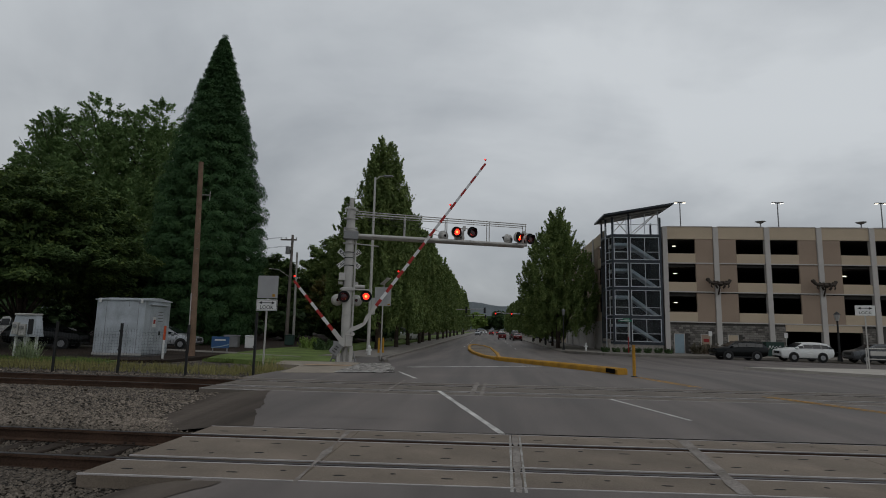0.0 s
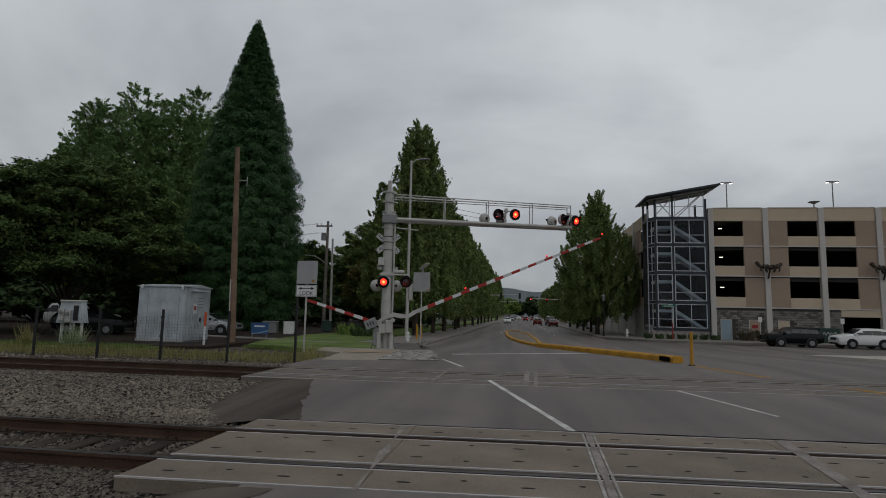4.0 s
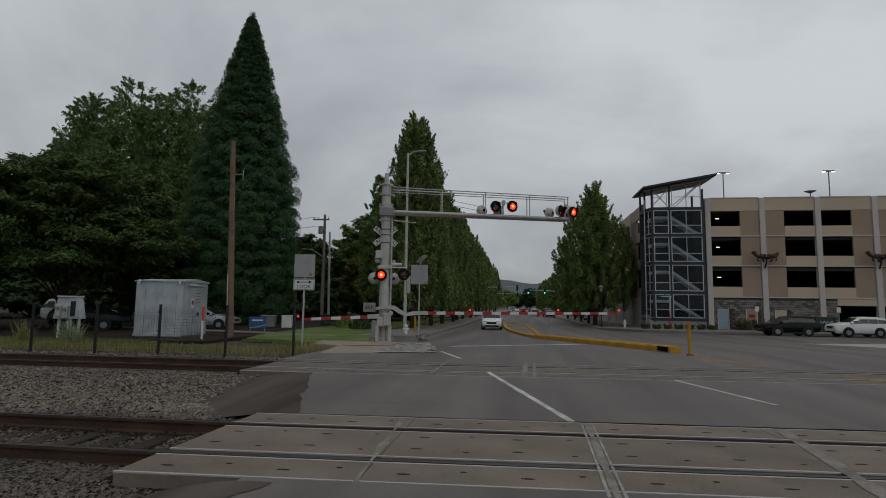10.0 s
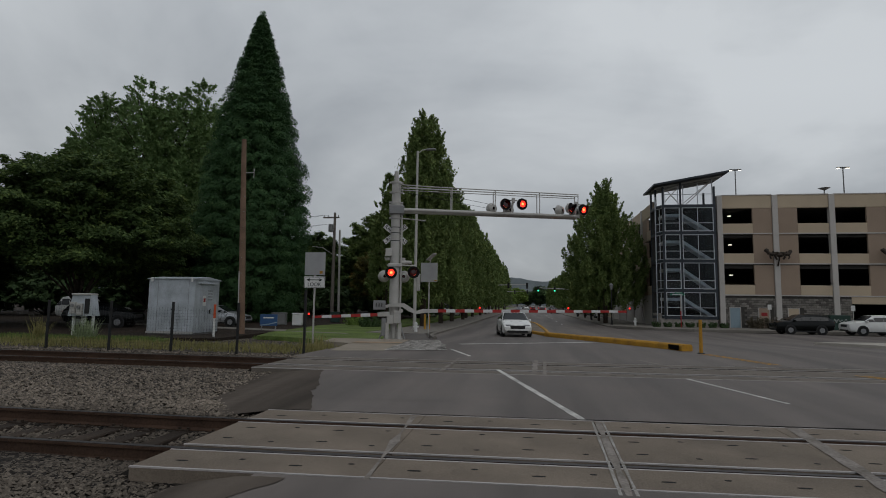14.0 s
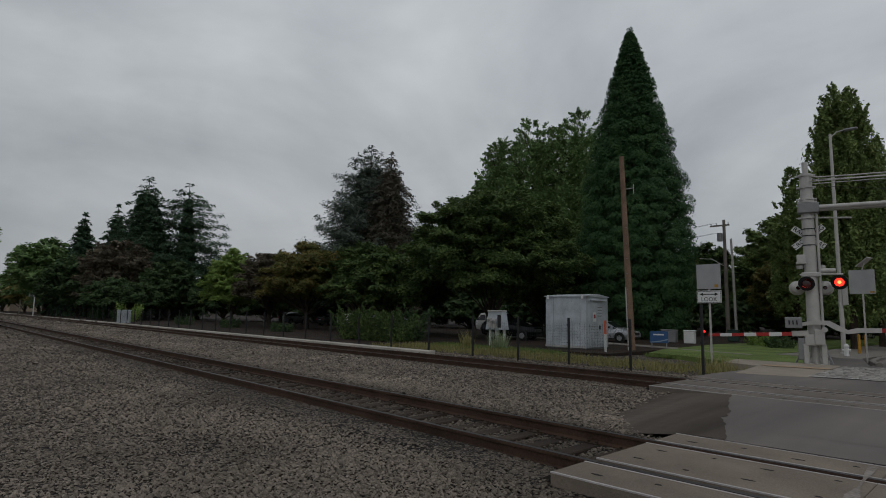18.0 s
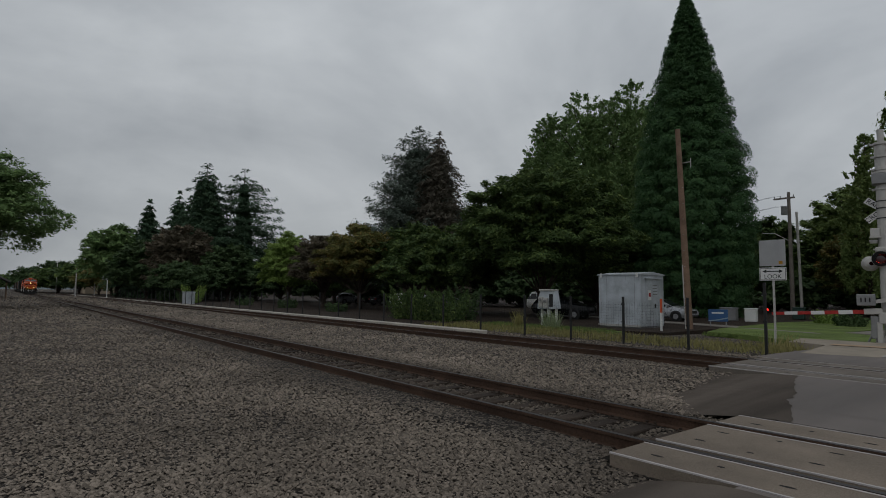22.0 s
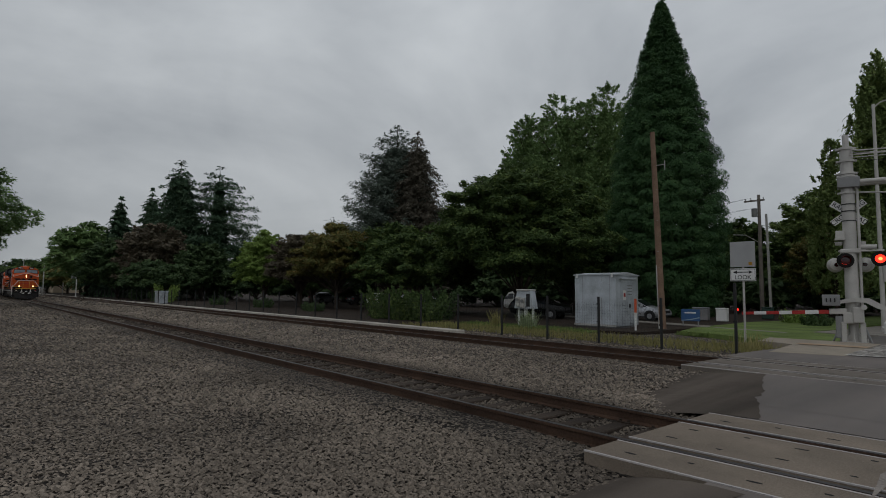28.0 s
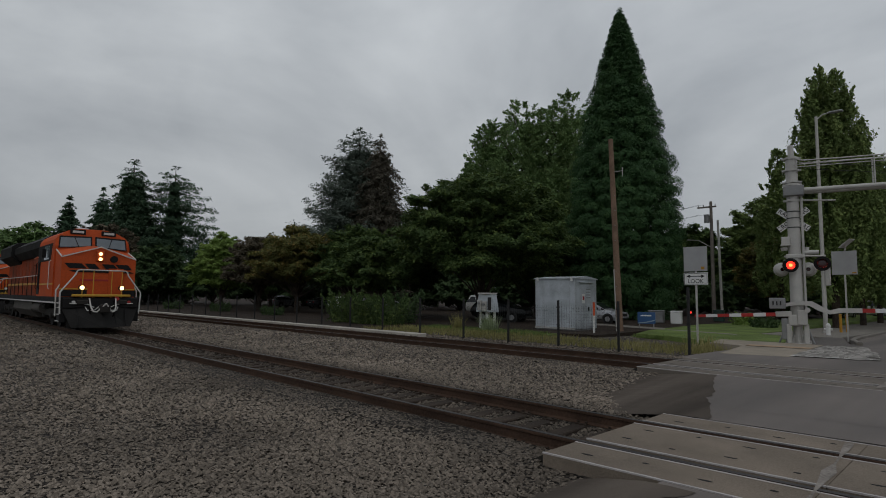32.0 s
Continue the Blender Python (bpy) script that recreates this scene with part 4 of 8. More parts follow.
spreading("broadleaf_tree", -28.8, 32.2, -0.15, 11.6, 7.2, "maple", 145000, "big dark green spreading tree with layered boughs", base=0.12, lobes=150, size=0.2, trunk_r=0.35, bough=0.3, droop=0.35)
spreading("broadleaf_tree", -38.5, 30, -0.15, 7.4, 5.0, "maple", 36000, "dark green tree with low layered boughs", base=0.16, lobes=70, size=0.26, droop=0.35, bough=0.36)
for x, y, h, r in ((-51.6, 60, 27.4, 6.6), (-45.4, 60, 29.2, 7.6), (-39.6, 61, 28.6, 7.6)):
    mesh = flame_crown(h, lambda k, r=r: r * min(1, 0.35 + 1.5 * k) * max(0.0, 1.01 - k) ** 0.4 * 1.12, 70000, 0.23, "birch", 620, spread=1.9, long=(0.035, 0.075), width=0.6, first=0.22, core=0.12, fill=0.8)
    tree("tall_tree", x, y, -0.2, "tall open-crowned green tree behind the sequoia", "tree", [(0, 0, 0, 0.3), (0, 0, h * 0.5, 0.2), (0, 0, h * 0.95, 0.03)], mesh, limbs=[((0, 0, h * q), (r * 0.6 * math.cos(9 * q + x), r * 0.6 * math.sin(9 * q + x), h * (q + 0.2)), 0.09, 0.02) for q in (0.2, 0.27, 0.34, 0.41, 0.48, 0.55, 0.62, 0.7)], group="tall trees behind the sequoia")
spreading("park_tree", -33, 45, -0.2, 10, 5.5, "maple", 26000, "dark green tree in the park", base=0.1, lobes=50, size=0.34)
spreading("park_tree", -20.5, 73, -0.3, 14.2, 5.4, "poplar", 36000, "broad green street tree beyond the lawn", base=0.02, lobes=70, size=0.32, rise=0.6, bough=0.35)
spreading("park_tree", -27, 68, -0.3, 11.0, 5.0, "maple", 26000, "broad green tree beyond the lawn", base=0.02, lobes=60, size=0.34, rise=0.5)
mesh = flame_crown(16.3, column(2.5), 20000, 0.22, "poplar", 220, spread=0.6, long=(0.05, 0.1), width=0.4, first=0.2, core=0.03)
tree("street_tree", -14.9, 58, -0.33, "slender light green tree beside the signal mast", "tree", [(0, 0, 0, 0.2), (0, 0, 8, 0.12), (0, 0, 15.4, 0.03)], mesh)
spreading("park_tree", -16.5, 62, -0.3, 8.5, 3.6, "russet", 16000, "young tree turning brown beyond the lawn", base=0.06, lobes=50, size=0.26, rise=0.5)
spreading("park_tree", -34, 82, -0.3, 12.0, 6.0, "hedge", 20000, "green tree in the distance", base=0.02, lobes=50, size=0.42)
spreading("russet_tree", -50.5, 28.8, -0.15, 8.9, 5.0, "russet", 42000, "small tree with leaves turning orange", base=0.2, lobes=90, size=0.22, bough=0.34)
spreading("russet_tree", -45.5, 32, -0.15, 8.8, 4.6, "maple", 34000, "dark green tree with a layered crown", base=0.16, lobes=70, size=0.26)
spreading("plum_tree", -58.6, 28.8, -0.15, 8.6, 4.0, "plum", 24000, "small purple-brown leaved tree", base=0.18, lobes=60, size=0.26)
spreading("lime_tree", -71.5, 30, -0.15, 9.8, 4.0, "lime", 26000, "light green rounded tree", base=0.1, lobes=80, size=0.3, droop=0.5)
spreading("park_tree", -66, 34, -0.15, 7, 4.0, "maple", 18000, "dark green tree in the park", base=0.14, lobes=50, size=0.34)
conifer("cedar", -62.4, 44.6, -0.2, 25.4, 12.0, "cedar", 80000, "tall grey-green cedar with drooping open branches", base=0.14, power=0.62, droop=0.12, size=0.36, layers=36, ragged=0.32, width=0.26, upturn=0.12, rise=0.12, core=0.62)
conifer("brown_fir", -57.0, 44.0, -0.2, 23.4, 6.4, "brownfir", 42000, "tall browning conifer beside the cedar", base=0.08, power=0.62, droop=0.5, size=0.36, layers=34, ragged=0.3, width=0.3, core=0.7)
conifer("fir", -116, 31, -0.2, 27.8, 11.5, "fir", 40000, "tall dark green fir", base=0.05, power=0.72, droop=0.4, size=0.55, layers=36, ragged=0.3, width=0.28, rise=0.2, core=0.6)
conifer("cedar", -113.3, 37.6, -0.2, 27.4, 13.0, "fir", 40000, "tall spreading dark cedar with flat tiers", base=0.16, power=0.48, droop=0.2, size=0.48, layers=18, ragged=0.4, width=0.24, rise=0.2, core=0.2)
conifer("fir", -138, 25.0, -0.2, 22.4, 8.0, "fir", 16000, "dark green fir in the distance", base=0.05, droop=0.35, size=0.75, layers=24, ragged=0.3)
conifer("fir", -127, 28.6, -0.2, 23.3, 8.0, "fir", 16000, "dark green fir in the distance", base=0.05, droop=0.35, size=0.75, layers=24, ragged=0.3)
spreading("park_tree", -139, 19.5, -0.2, 16, 8, "birch", 14000, "broad pale green tree in the distance", base=0.1, lobes=50, size=0.7, trunk_r=0.5)
spreading("park_tree", -106, 24.5, -0.2, 13.6, 6.2, "plum", 18000, "reddish brown tree in the distance", base=0.1, lobes=60, size=0.5, rise=0.7)
spreading("park_tree", -93, 22.5, -0.2, 6.4, 5.6, "hedge", 18000, "low spreading green tree by the fence", base=0.2, lobes=60, size=0.4)
spreading("park_tree", -118, 21.5, -0.2, 11.5, 7.0, "hedge", 15000, "dark green tree in the distance", base=0.06, lobes=60, size=0.55, rise=0.6)
spreading("park_tree", -97, 30, -0.2, 10.0, 5.5, "hedge", 13000, "dark green tree in the distance", base=0.06, lobes=50, size=0.5, rise=0.6)
spreading("park_tree", -84, 34, -0.2, 8.0, 5.0, "hedge", 13000, "dark green tree in the distance", base=0.06, lobes=50, size=0.5)
spreading("station_tree", -64, -4.4, -0.15, 14.9, 8.3, "birch", 62000, "broad green tree beside the railway", base=0.24, lobes=150, size=0.28, trunk_r=0.35, bough=0.32, rise=0.5, droop=0.3)
for i, (x, y, h, r) in enumerate([(-300, 20, 15, 12), (-270, 17.5, 11, 9), (-330, 22, 12, 14), (-240, 22, 12, 10), (-205, 24, 13, 11), (-180, 24, 12, 10), (-360, 14, 14, 14), (-420, -4, 12, 16)]):
    spreading("far_tree", x, y, -0.2, h, r, ("hedge", "maple", "russet")[i % 3], 4500, "green tree in the far distance along the railway", base=0.05, lobes=40, size=1.3, trunk_r=0.4)


def bush(x, y, h, r, leaf, n, label):
    """Upright leafy stems from one root, a ragged dome in outline."""
    t = thing("bush", pose(x, y, -0.12 if y < 30 else fall(y) + 0.12), label, "bush")
    m = 34
    a, q = RNG.uniform(0, math.tau, m), RNG.uniform(0.1, 1, m) ** 0.6
    out = np.stack([np.cos(a), np.sin(a), np.zeros(m)], 1)
    ld = unit(UP + out * 0.5)
    ln = h * (1.05 - 0.45 * q ** 2) * RNG.uniform(0.8, 1.1, m)
    pts, facing, along = plumes(out * (q * r * 0.6)[:, None], ld, ln, n, 0.3 * r / h + 0.1)
    pts[:, 2] = np.abs(pts[:, 2])
    ob = new("leaves", leaf_mesh("leaves", pts, facing, 0.14, LEAF[leaf], narrow=0.5, along=along))
    ob.parent = t
    part("stem", Geo().bar((0, 0, 0), (0, 0, h * 0.6), 0.05, 0.02, 6), M["bark"], t)


for x, y, h, r in ((-30.4, 20.6, 2.3, 1.3), (-28.3, 20.9, 2.2, 1.3), (-26.2, 21.0, 2.2, 1.2)):
    bush(x, y, h, r, "maple", 5200, "dense dark green shrub behind the fence")
bush(-27.3, 23.2, 2.5, 1.0, "hedge", 2400, "yellow-green shrub under the trees")
bush(-80.5, 20.4, 3.0, 1.3, "lime", 2400, "tall yellow-green shrub behind the fence")
for x, y, h in ((-43.5, 22.5, 0.9), (-55, 23, 1.0), (-66.5, 22.5, 1.1), (-88, 21, 1.8), (-98, 20.5, 2.0)):
    bush(x, y, h, 1.3, "hedge", 1600, "low shrub behind the fence")
for i in range(7):
    bush(12.0 + 1.0 * i, 55.4, 0.55, 0.45, "hedge", 500, "low clipped plant before the stair tower")
for x, y, h, r, leaf in ((-24, 92, 12, 6.5, "maple"), (-17, 98, 10, 5, "hedge"), (-33, 104, 13, 7, "maple"), (-22, 118, 12, 6, "hedge"), (-44, 86, 13, 7, "hedge"), (-56, 80, 12, 7, "maple"), (-66, 66, 12, 7, "hedge"), (-76, 52, 11, 6, "hedge"), (-88, 46, 11, 7, "maple"), (17, 122, 9, 5, "poplar"), (17, 176, 11, 6, "lime")):
    spreading("background_tree", x, y, -0.4, h, r, leaf, 11000, "green leafy tree beyond the park", base=0.04, lobes=50, size=0.55, trunk_r=0.3)
bush(21.2, 56.6, 1.1, 0.9, "plum", 1600, "dark reddish hedge by the garage wall")
bush(22.8, 56.6, 1.1, 0.9, "plum", 1600, "dark reddish hedge by the garage wall")
bush(24.6, 56.7, 1.0, 0.8, "hedge", 1200, "green hedge by the garage wall")
bush(-11.5, 40, 0.9, 1.2, "hedge", 1500, "low rounded bush on the lawn")
bush(-13.6, 43, 1.0, 1.1, "lime", 1500, "low rounded yellow-green bush on the lawn")
for x, y, h, r in ((-33, 56, 4.5, 4), (-41, 54, 5, 4.5), (-50, 52, 5, 5), (-59, 50, 5, 5), (-68, 48, 5, 5), (-78, 46, 5.5, 5.5), (-90, 44, 6, 6), (-27, 57, 3.6, 3.4), (-100, 36, 6, 6), (-112, 33, 7, 6), (-124, 31, 7, 7), (-138, 29, 8, 8), (-154, 27, 8, 9), (-22, 62, 4.0, 3.2), (-17, 64, 3.6, 2.8), (-13.5, 70, 3.4, 2.6)):
    spreading("hedge_tree", x, y, -0.4, h, r, "hedge", 7000, "low dark green tree at the back of the park", base=0.02, lobes=40, size=0.5, trunk_r=0.2)
for x, y, h, r in ((-34, 330, 15, 11), (-17, 345, 16, 9), (19, 340, 17, 9), (34, 330, 15, 11), (-8, 425, 15, 9), (9, 430, 17, 10), (0, 445, 13, 9), (24, 420, 18, 11), (-24, 420, 17, 11)):
    spreading("far_street_tree", x, y, -0.5, h, r, ("hedge", "birch", "lime")[int(abs(x)) % 3], 3500, "hazy green tree at the far end of the street", base=0.03, lobes=40, size=1.5, trunk_r=0.4)


# ---- crossing signal with cantilever and gate ----
SIG = pose(-5.82, 23.9, -0.05, 0, 0, 14.6)
signal = thing("crossing_signal", SIG, "grey steel railroad crossing signal with cantilever arm and red flashing lamps", "railroad signal")
base = part("base", Geo().bar((0, 0, 0.02), (0, 0, 0.09), 0.42, 0.42, 20).bar((0, 0, 0.09), (0, 0, 1.0), 0.16, 0.16, 20), M["galv"], signal, "bolted steel foot with gusset plates")
for i in range(8):
    c, d = math.cos(math.tau * i / 8), math.sin(math.tau * i / 8)
    part("bolt", Geo().bar((0.38 * c, 0.38 * d, 0.09), (0.38 * c, 0.38 * d, 0.2), 0.025, n=6), M["galv"], base)
    part("gusset", Geo().add([(r * c + w * d, r * d - w * c, z) for w in (-0.006, 0.006) for r, z in ((0.15, 0.4), (0.15, 0.088), (0.35, 0.088))], [(0, 1, 2), (5, 4, 3), (0, 3, 4, 1), (1, 4, 5, 2), (2, 5, 3, 0)]), M["galv"], base)
for x in (-0.3, 0.24):
    part("leg", Geo().box(x - 0.06, -0.34, 0.06, x + 0.1, -0.2, 0.78, 0.02).box(x - 0.11, -0.4, 0.0, x + 0.15, -0.14, 0.06, 0.01), M["galv"], signal, "grey machine leg on a foot plate")
mast = part("mast", Geo().bar((0, 0, 0.9), (0, 0, 7.05), 0.215, 0.195, 22).bar((0, 0, 7.05), (0, 0, 7.5), 0.10, 0.10, 14), M["galv"], signal)
for z in (5.35, 5.95, 6.05, 6.5, 6.95):
    part("clamp_band", Geo().bar((0, 0, z), (0, 0, z + 0.07), 0.245, 0.245, 20).box(-0.31, -0.05, z, -0.22, 0.05, z + 0.07, 0.01).box(0.22, -0.05, z, 0.31, 0.05, z + 0.07, 0.01), M["galv"], mast)
for z in (4.35, 4.7, 4.95):
    part("cable_strap", Geo().bar((0, 0, z), (0, 0, z + 0.03), 0.225, 0.225, 18), M["black"], mast, "black strap")
part("conduit", Geo().bar((0.27, -0.06, 0.5), (0.27, -0.06, 5.5), 0.045, n=10).bar((0.27, -0.06, 5.5), (0.05, -0.1, 5.75), 0.045, n=10), M["galv"], mast)
part("mounting_bracket", Geo().box(-0.30, -0.30, 5.55, 0.36, 0.22, 5.92, 0.02), M["galv_dark"], mast, "dark steel clamp of the cantilever")

arm = part("cantilever", Geo().bar((0.3, -0.2, 5.74), (8.35, -0.2, 5.68), 0.085, 0.075, 14).bar((0.3, 0.28, 5.74), (8.35, 0.28, 5.68), 0.085, 0.075, 14), M["galv"], signal, "long grey walkway arm over the road")
g = Geo()
for i in range(58):
    x = 2.6 + i * 0.1
    g.box(x, -0.17, 5.70, x + 0.03, 0.25, 5.73)
tagged(part("walkway_grating", g, M["galv_dark"], arm, "steel grating"), kind="stuff")
for y in (-0.2, 0.28):
    part("top_rail", Geo().tube([(-0.1, y * 0.6, 7.0), (0.35, y, 6.86), (1.4, y, 6.82), (8.33, y, 6.69)], 0.024, 8), M["galv"], arm)
    part("middle_rail", Geo().tube([(0.1, y, 6.72), (8.33, y, 6.60)], 0.018, 8), M["galv"], arm)
    for x in (2.48, 4.45, 6.5, 8.3):
        part("rail_post", Geo().bar((x, y, 5.70), (x, y, 6.84 - 0.02 * x), 0.022, n=8), M["galv"], arm)
for p, q in (((0.2, 0, 6.6), (4.3, 0.05, 5.95)), ((0.2, 0, 6.85), (4.5, 0.2, 6.15))):
    part("stay_cable", Geo().bar(p, q, 0.008, n=5), M["black"], arm, "thin black cable")


def lamp_head(parent, x, y, z, turn, front=True):
    """A round flasher: backing disc, hood, rim, and the two-faced disc that turns inside it."""
    head = thing("flasher_lamp", pose(x, y, z, 0, 0, turn), "", "")
    head.parent = parent
    if "label" in head:
        del head["label"]
    g = Geo()
    n = 24
    # dished backing shell with its rim towards the viewer
    for r0, y0, r1, y1 in ((0.262, 0.0, 0.262, 0.05), (0.262, 0.05, 0.19, 0.19), (0.19, 0.19, 0.07, 0.24)):
        g.bar((0, y0, 0), (0, y1, 0), r0, r1, n, caps=False)
    part("housing", g, M["galv"], head, "pale grey lamp housing")
    ring = Geo()
    va, fa = [], []
    for i in range(n):
        a = math.tau * i / n
        va += [(0.262 * math.cos(a), -0.004, 0.262 * math.sin(a)), (0.15 * math.cos(a), -0.004, 0.15 * math.sin(a))]
        fa.append((2 * i, 2 * ((i + 1) % n), 2 * ((i + 1) % n) + 1, 2 * i + 1))
    ring.add(va, fa)
    part("background_disc", ring, M["matt_black"], head, "matt black disc round the lens", smooth=False)
    hood = Geo()
    va, fa = [], []
    for i in range(15):
        a = radians(-30) + radians(240) * i / 14
        for rr in (0.16, 0.168):
            va += [(rr * math.cos(a), -0.006, rr * math.sin(a)), (rr * math.cos(a), -0.10 - 0.17 * max(0, math.sin(a)), rr * math.sin(a))]
    for i in range(14):
        k = 4 * i
        fa += [(k, k + 1, k + 5, k + 4), (k + 2, k + 6, k + 7, k + 3), (k + 1, k + 3, k + 7, k + 5)]
    hood.add(va, fa)
    part("hood", hood, M["matt_black"], head, "matt black lens hood")
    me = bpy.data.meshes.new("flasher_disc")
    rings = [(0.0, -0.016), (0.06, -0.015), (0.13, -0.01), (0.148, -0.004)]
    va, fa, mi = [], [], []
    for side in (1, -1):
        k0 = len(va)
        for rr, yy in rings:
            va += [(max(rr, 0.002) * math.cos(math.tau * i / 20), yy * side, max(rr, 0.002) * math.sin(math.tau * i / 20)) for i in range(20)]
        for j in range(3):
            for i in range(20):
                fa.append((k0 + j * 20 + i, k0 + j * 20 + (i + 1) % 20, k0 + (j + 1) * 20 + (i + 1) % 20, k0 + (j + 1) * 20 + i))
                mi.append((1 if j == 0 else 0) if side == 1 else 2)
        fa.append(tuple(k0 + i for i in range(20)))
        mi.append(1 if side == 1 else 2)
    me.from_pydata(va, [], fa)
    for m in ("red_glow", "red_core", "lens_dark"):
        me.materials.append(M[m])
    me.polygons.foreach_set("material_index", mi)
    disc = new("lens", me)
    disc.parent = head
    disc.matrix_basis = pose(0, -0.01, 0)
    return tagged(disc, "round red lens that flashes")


def cross_bar(parent, x, z, half, y=-0.16):
    part("lamp_bracket", Geo().bar((x - half, y, z), (x + half, y, z), 0.028, n=8).box(x - 0.07, y - 0.06, z - 0.1, x + 0.07, y + 0.1, z + 0.12, 0.02), M["galv"], parent)


part("lamp_bracket", Geo().bar((-0.35, -0.12, 3.28), (0.95, -0.12, 3.28), 0.03, n=8).box(-0.3, -0.24, 3.2, 0.3, 0.24, 3.36, 0.03).bar((0.36, 0.05, 3.3), (0.36, 0.05, 3.62), 0.1, n=12).bar((0.25, 0, 3.42), (0.75, 0, 3.42), 0.1, 0.08, 12), M["galv"], mast)
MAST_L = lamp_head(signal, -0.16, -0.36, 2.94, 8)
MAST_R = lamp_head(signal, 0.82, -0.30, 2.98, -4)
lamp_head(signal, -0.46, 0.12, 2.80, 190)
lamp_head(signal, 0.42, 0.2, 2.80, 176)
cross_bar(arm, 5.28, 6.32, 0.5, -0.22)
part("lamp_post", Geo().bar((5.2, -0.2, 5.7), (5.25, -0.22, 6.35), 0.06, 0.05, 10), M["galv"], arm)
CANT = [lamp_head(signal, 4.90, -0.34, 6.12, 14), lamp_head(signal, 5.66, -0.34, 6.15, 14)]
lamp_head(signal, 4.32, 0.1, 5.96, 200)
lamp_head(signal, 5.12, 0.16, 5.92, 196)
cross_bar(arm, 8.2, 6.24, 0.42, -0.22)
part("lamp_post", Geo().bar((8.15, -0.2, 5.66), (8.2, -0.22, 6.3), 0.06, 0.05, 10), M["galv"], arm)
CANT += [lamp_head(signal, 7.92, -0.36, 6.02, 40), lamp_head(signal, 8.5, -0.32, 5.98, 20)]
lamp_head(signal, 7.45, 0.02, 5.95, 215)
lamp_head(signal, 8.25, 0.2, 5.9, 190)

# crossbuck of two white boards with black words
buck = thing("crossbuck", pose(0.0, 0.27, 4.7), "", "")
buck.parent = signal
for key in ("label", "category"):
    if key in buck:
        del buck[key]
for tilt, a, b in ((-38, "RAIL", "ROAD"), (38, "CROS", "SING")):
    board = part("board", Geo().box(-0.62, -0.012, -0.115, 0.62, 0.012, 0.115, 0.004), M["sign_white"], buck, "white crossbuck board", smooth=False)
    y = -0.0 if tilt < 0 else -0.03
    board.matrix_basis = pose(0, y, 0, 0, -tilt, 0)
    for word, x in ((a, -0.36), (b, 0.36)):
        text_bars(word, 0.225, M["black"], board, pose(x, -0.014, 0, 90, 0, 0), "lettering", "black letters")
part("relay_box", Geo().box(-0.42, -0.18, 3.72, -0.14, 0.15, 4.02, 0.02).box(-0.45, -0.2, 3.68, -0.12, 0.17, 3.73, 0.01), M["galv"], mast, "small grey box")
part("bell", Geo().bar((-0.33, -0.05, 3.5), (-0.33, -0.05, 3.62), 0.1, 0.13, 14), M["galv"], mast)
part("lattice_arm", Geo().bar((0.24, -0.05, 5.38), (1.32, -0.05, 5.30), 0.03, n=8), M["galv"], mast)

# gate mechanism, counterweight and struts
mech = part("gate_machine", Geo().box(-0.02, -0.42, 0.75, 0.30, -0.18, 1.30, 0.03).box(-0.3, -0.36, 0.72, 0.05, -0.1, 1.12, 0.03).bar((0.3, -0.5, 1.3), (0.3, -0.1, 1.3), 0.09, n=14), M["galv"], signal, "grey gate machine box")
part("strut", Geo().bar((-0.62, -0.15, 0.05), (-0.25, -0.2, 0.95), 0.03, n=8).box(-0.52, -0.3, 0.2, -0.30, -0.06, 0.98, 0.02), M["galv_dark"], signal)
part("strut", Geo().bar((0.5, -0.25, 0.05), (0.26, -0.2, 0.8), 0.03, n=8), M["galv_dark"], signal)


def banded_arm(name, length, start, label, sign):
    """A gate arm with red and white bands, small lamps on top, bracket and counterweight; it turns about its origin."""
    a = thing(name, pose(0, 0, 0), "", "")
    tagged(a, label)
    a.parent = signal
    n = int((length - start) / 0.41)
    for i in range(n):
        x0, x1 = start + i * 0.41, start + (i + 1) * 0.41
        h = 0.07 - 0.02 * i / n
        if i % 2:
            continue
        g0 = Geo().box(sign * x0 if sign > 0 else -x1, -0.03, -h - 0.02, sign * x1 if sign > 0 else -x0, 0.03, h - 0.02, 0.006)
        part("red_band", g0, M["arm_red"], a, "red reflective band", smooth=False)
        if i + 1 < n:
            x0, x1 = x1, x1 + 0.41
            part("white_band", Geo().box(sign * x0 if sign > 0 else -x1, -0.03, -h - 0.02, sign * x1 if sign > 0 else -x0, 0.03, h - 0.02, 0.006), M["arm_white"], a, "white reflective band", smooth=False)
    return a


long_arm = banded_arm("gate_arm", 10.4, 1.5, "long red and white banded crossing gate arm", 1)
part("bracket", Geo().prism([(-0.75, 0.10), (-0.35, 0.16), (0.0, 0.14), (0.3, -0.05), (0.6, -0.16), (1.0, -0.10), (1.55, -0.10), (1.55, 0.06), (0.9, 0.06), (0.62, -0.02), (0.35, 0.14), (0.1, 0.30), (-0.4, 0.30), (-0.75, 0.22)], "y", -0.05, 0.05), M["galv"], long_arm, "curved grey arm bracket")
part("counterweight", Geo().box(-1.25, -0.14, 0.02, -0.72, -0.04, 0.42, 0.02).box(-1.25, 0.04, 0.02, -0.72, 0.14, 0.42, 0.02), M["galv_dark"], long_arm, "grey counterweight plates", smooth=False)
for x in (-1.12, -1.0, -0.88):
    part("weight_bolt", Geo().bar((x, -0.15, 0.15), (x, -0.15, 0.3), 0.02, n=6), M["black"], long_arm)
short_arm = banded_arm("footway_gate_arm", 3.4, 0.3, "short red and white gate arm over the pavement", -1)
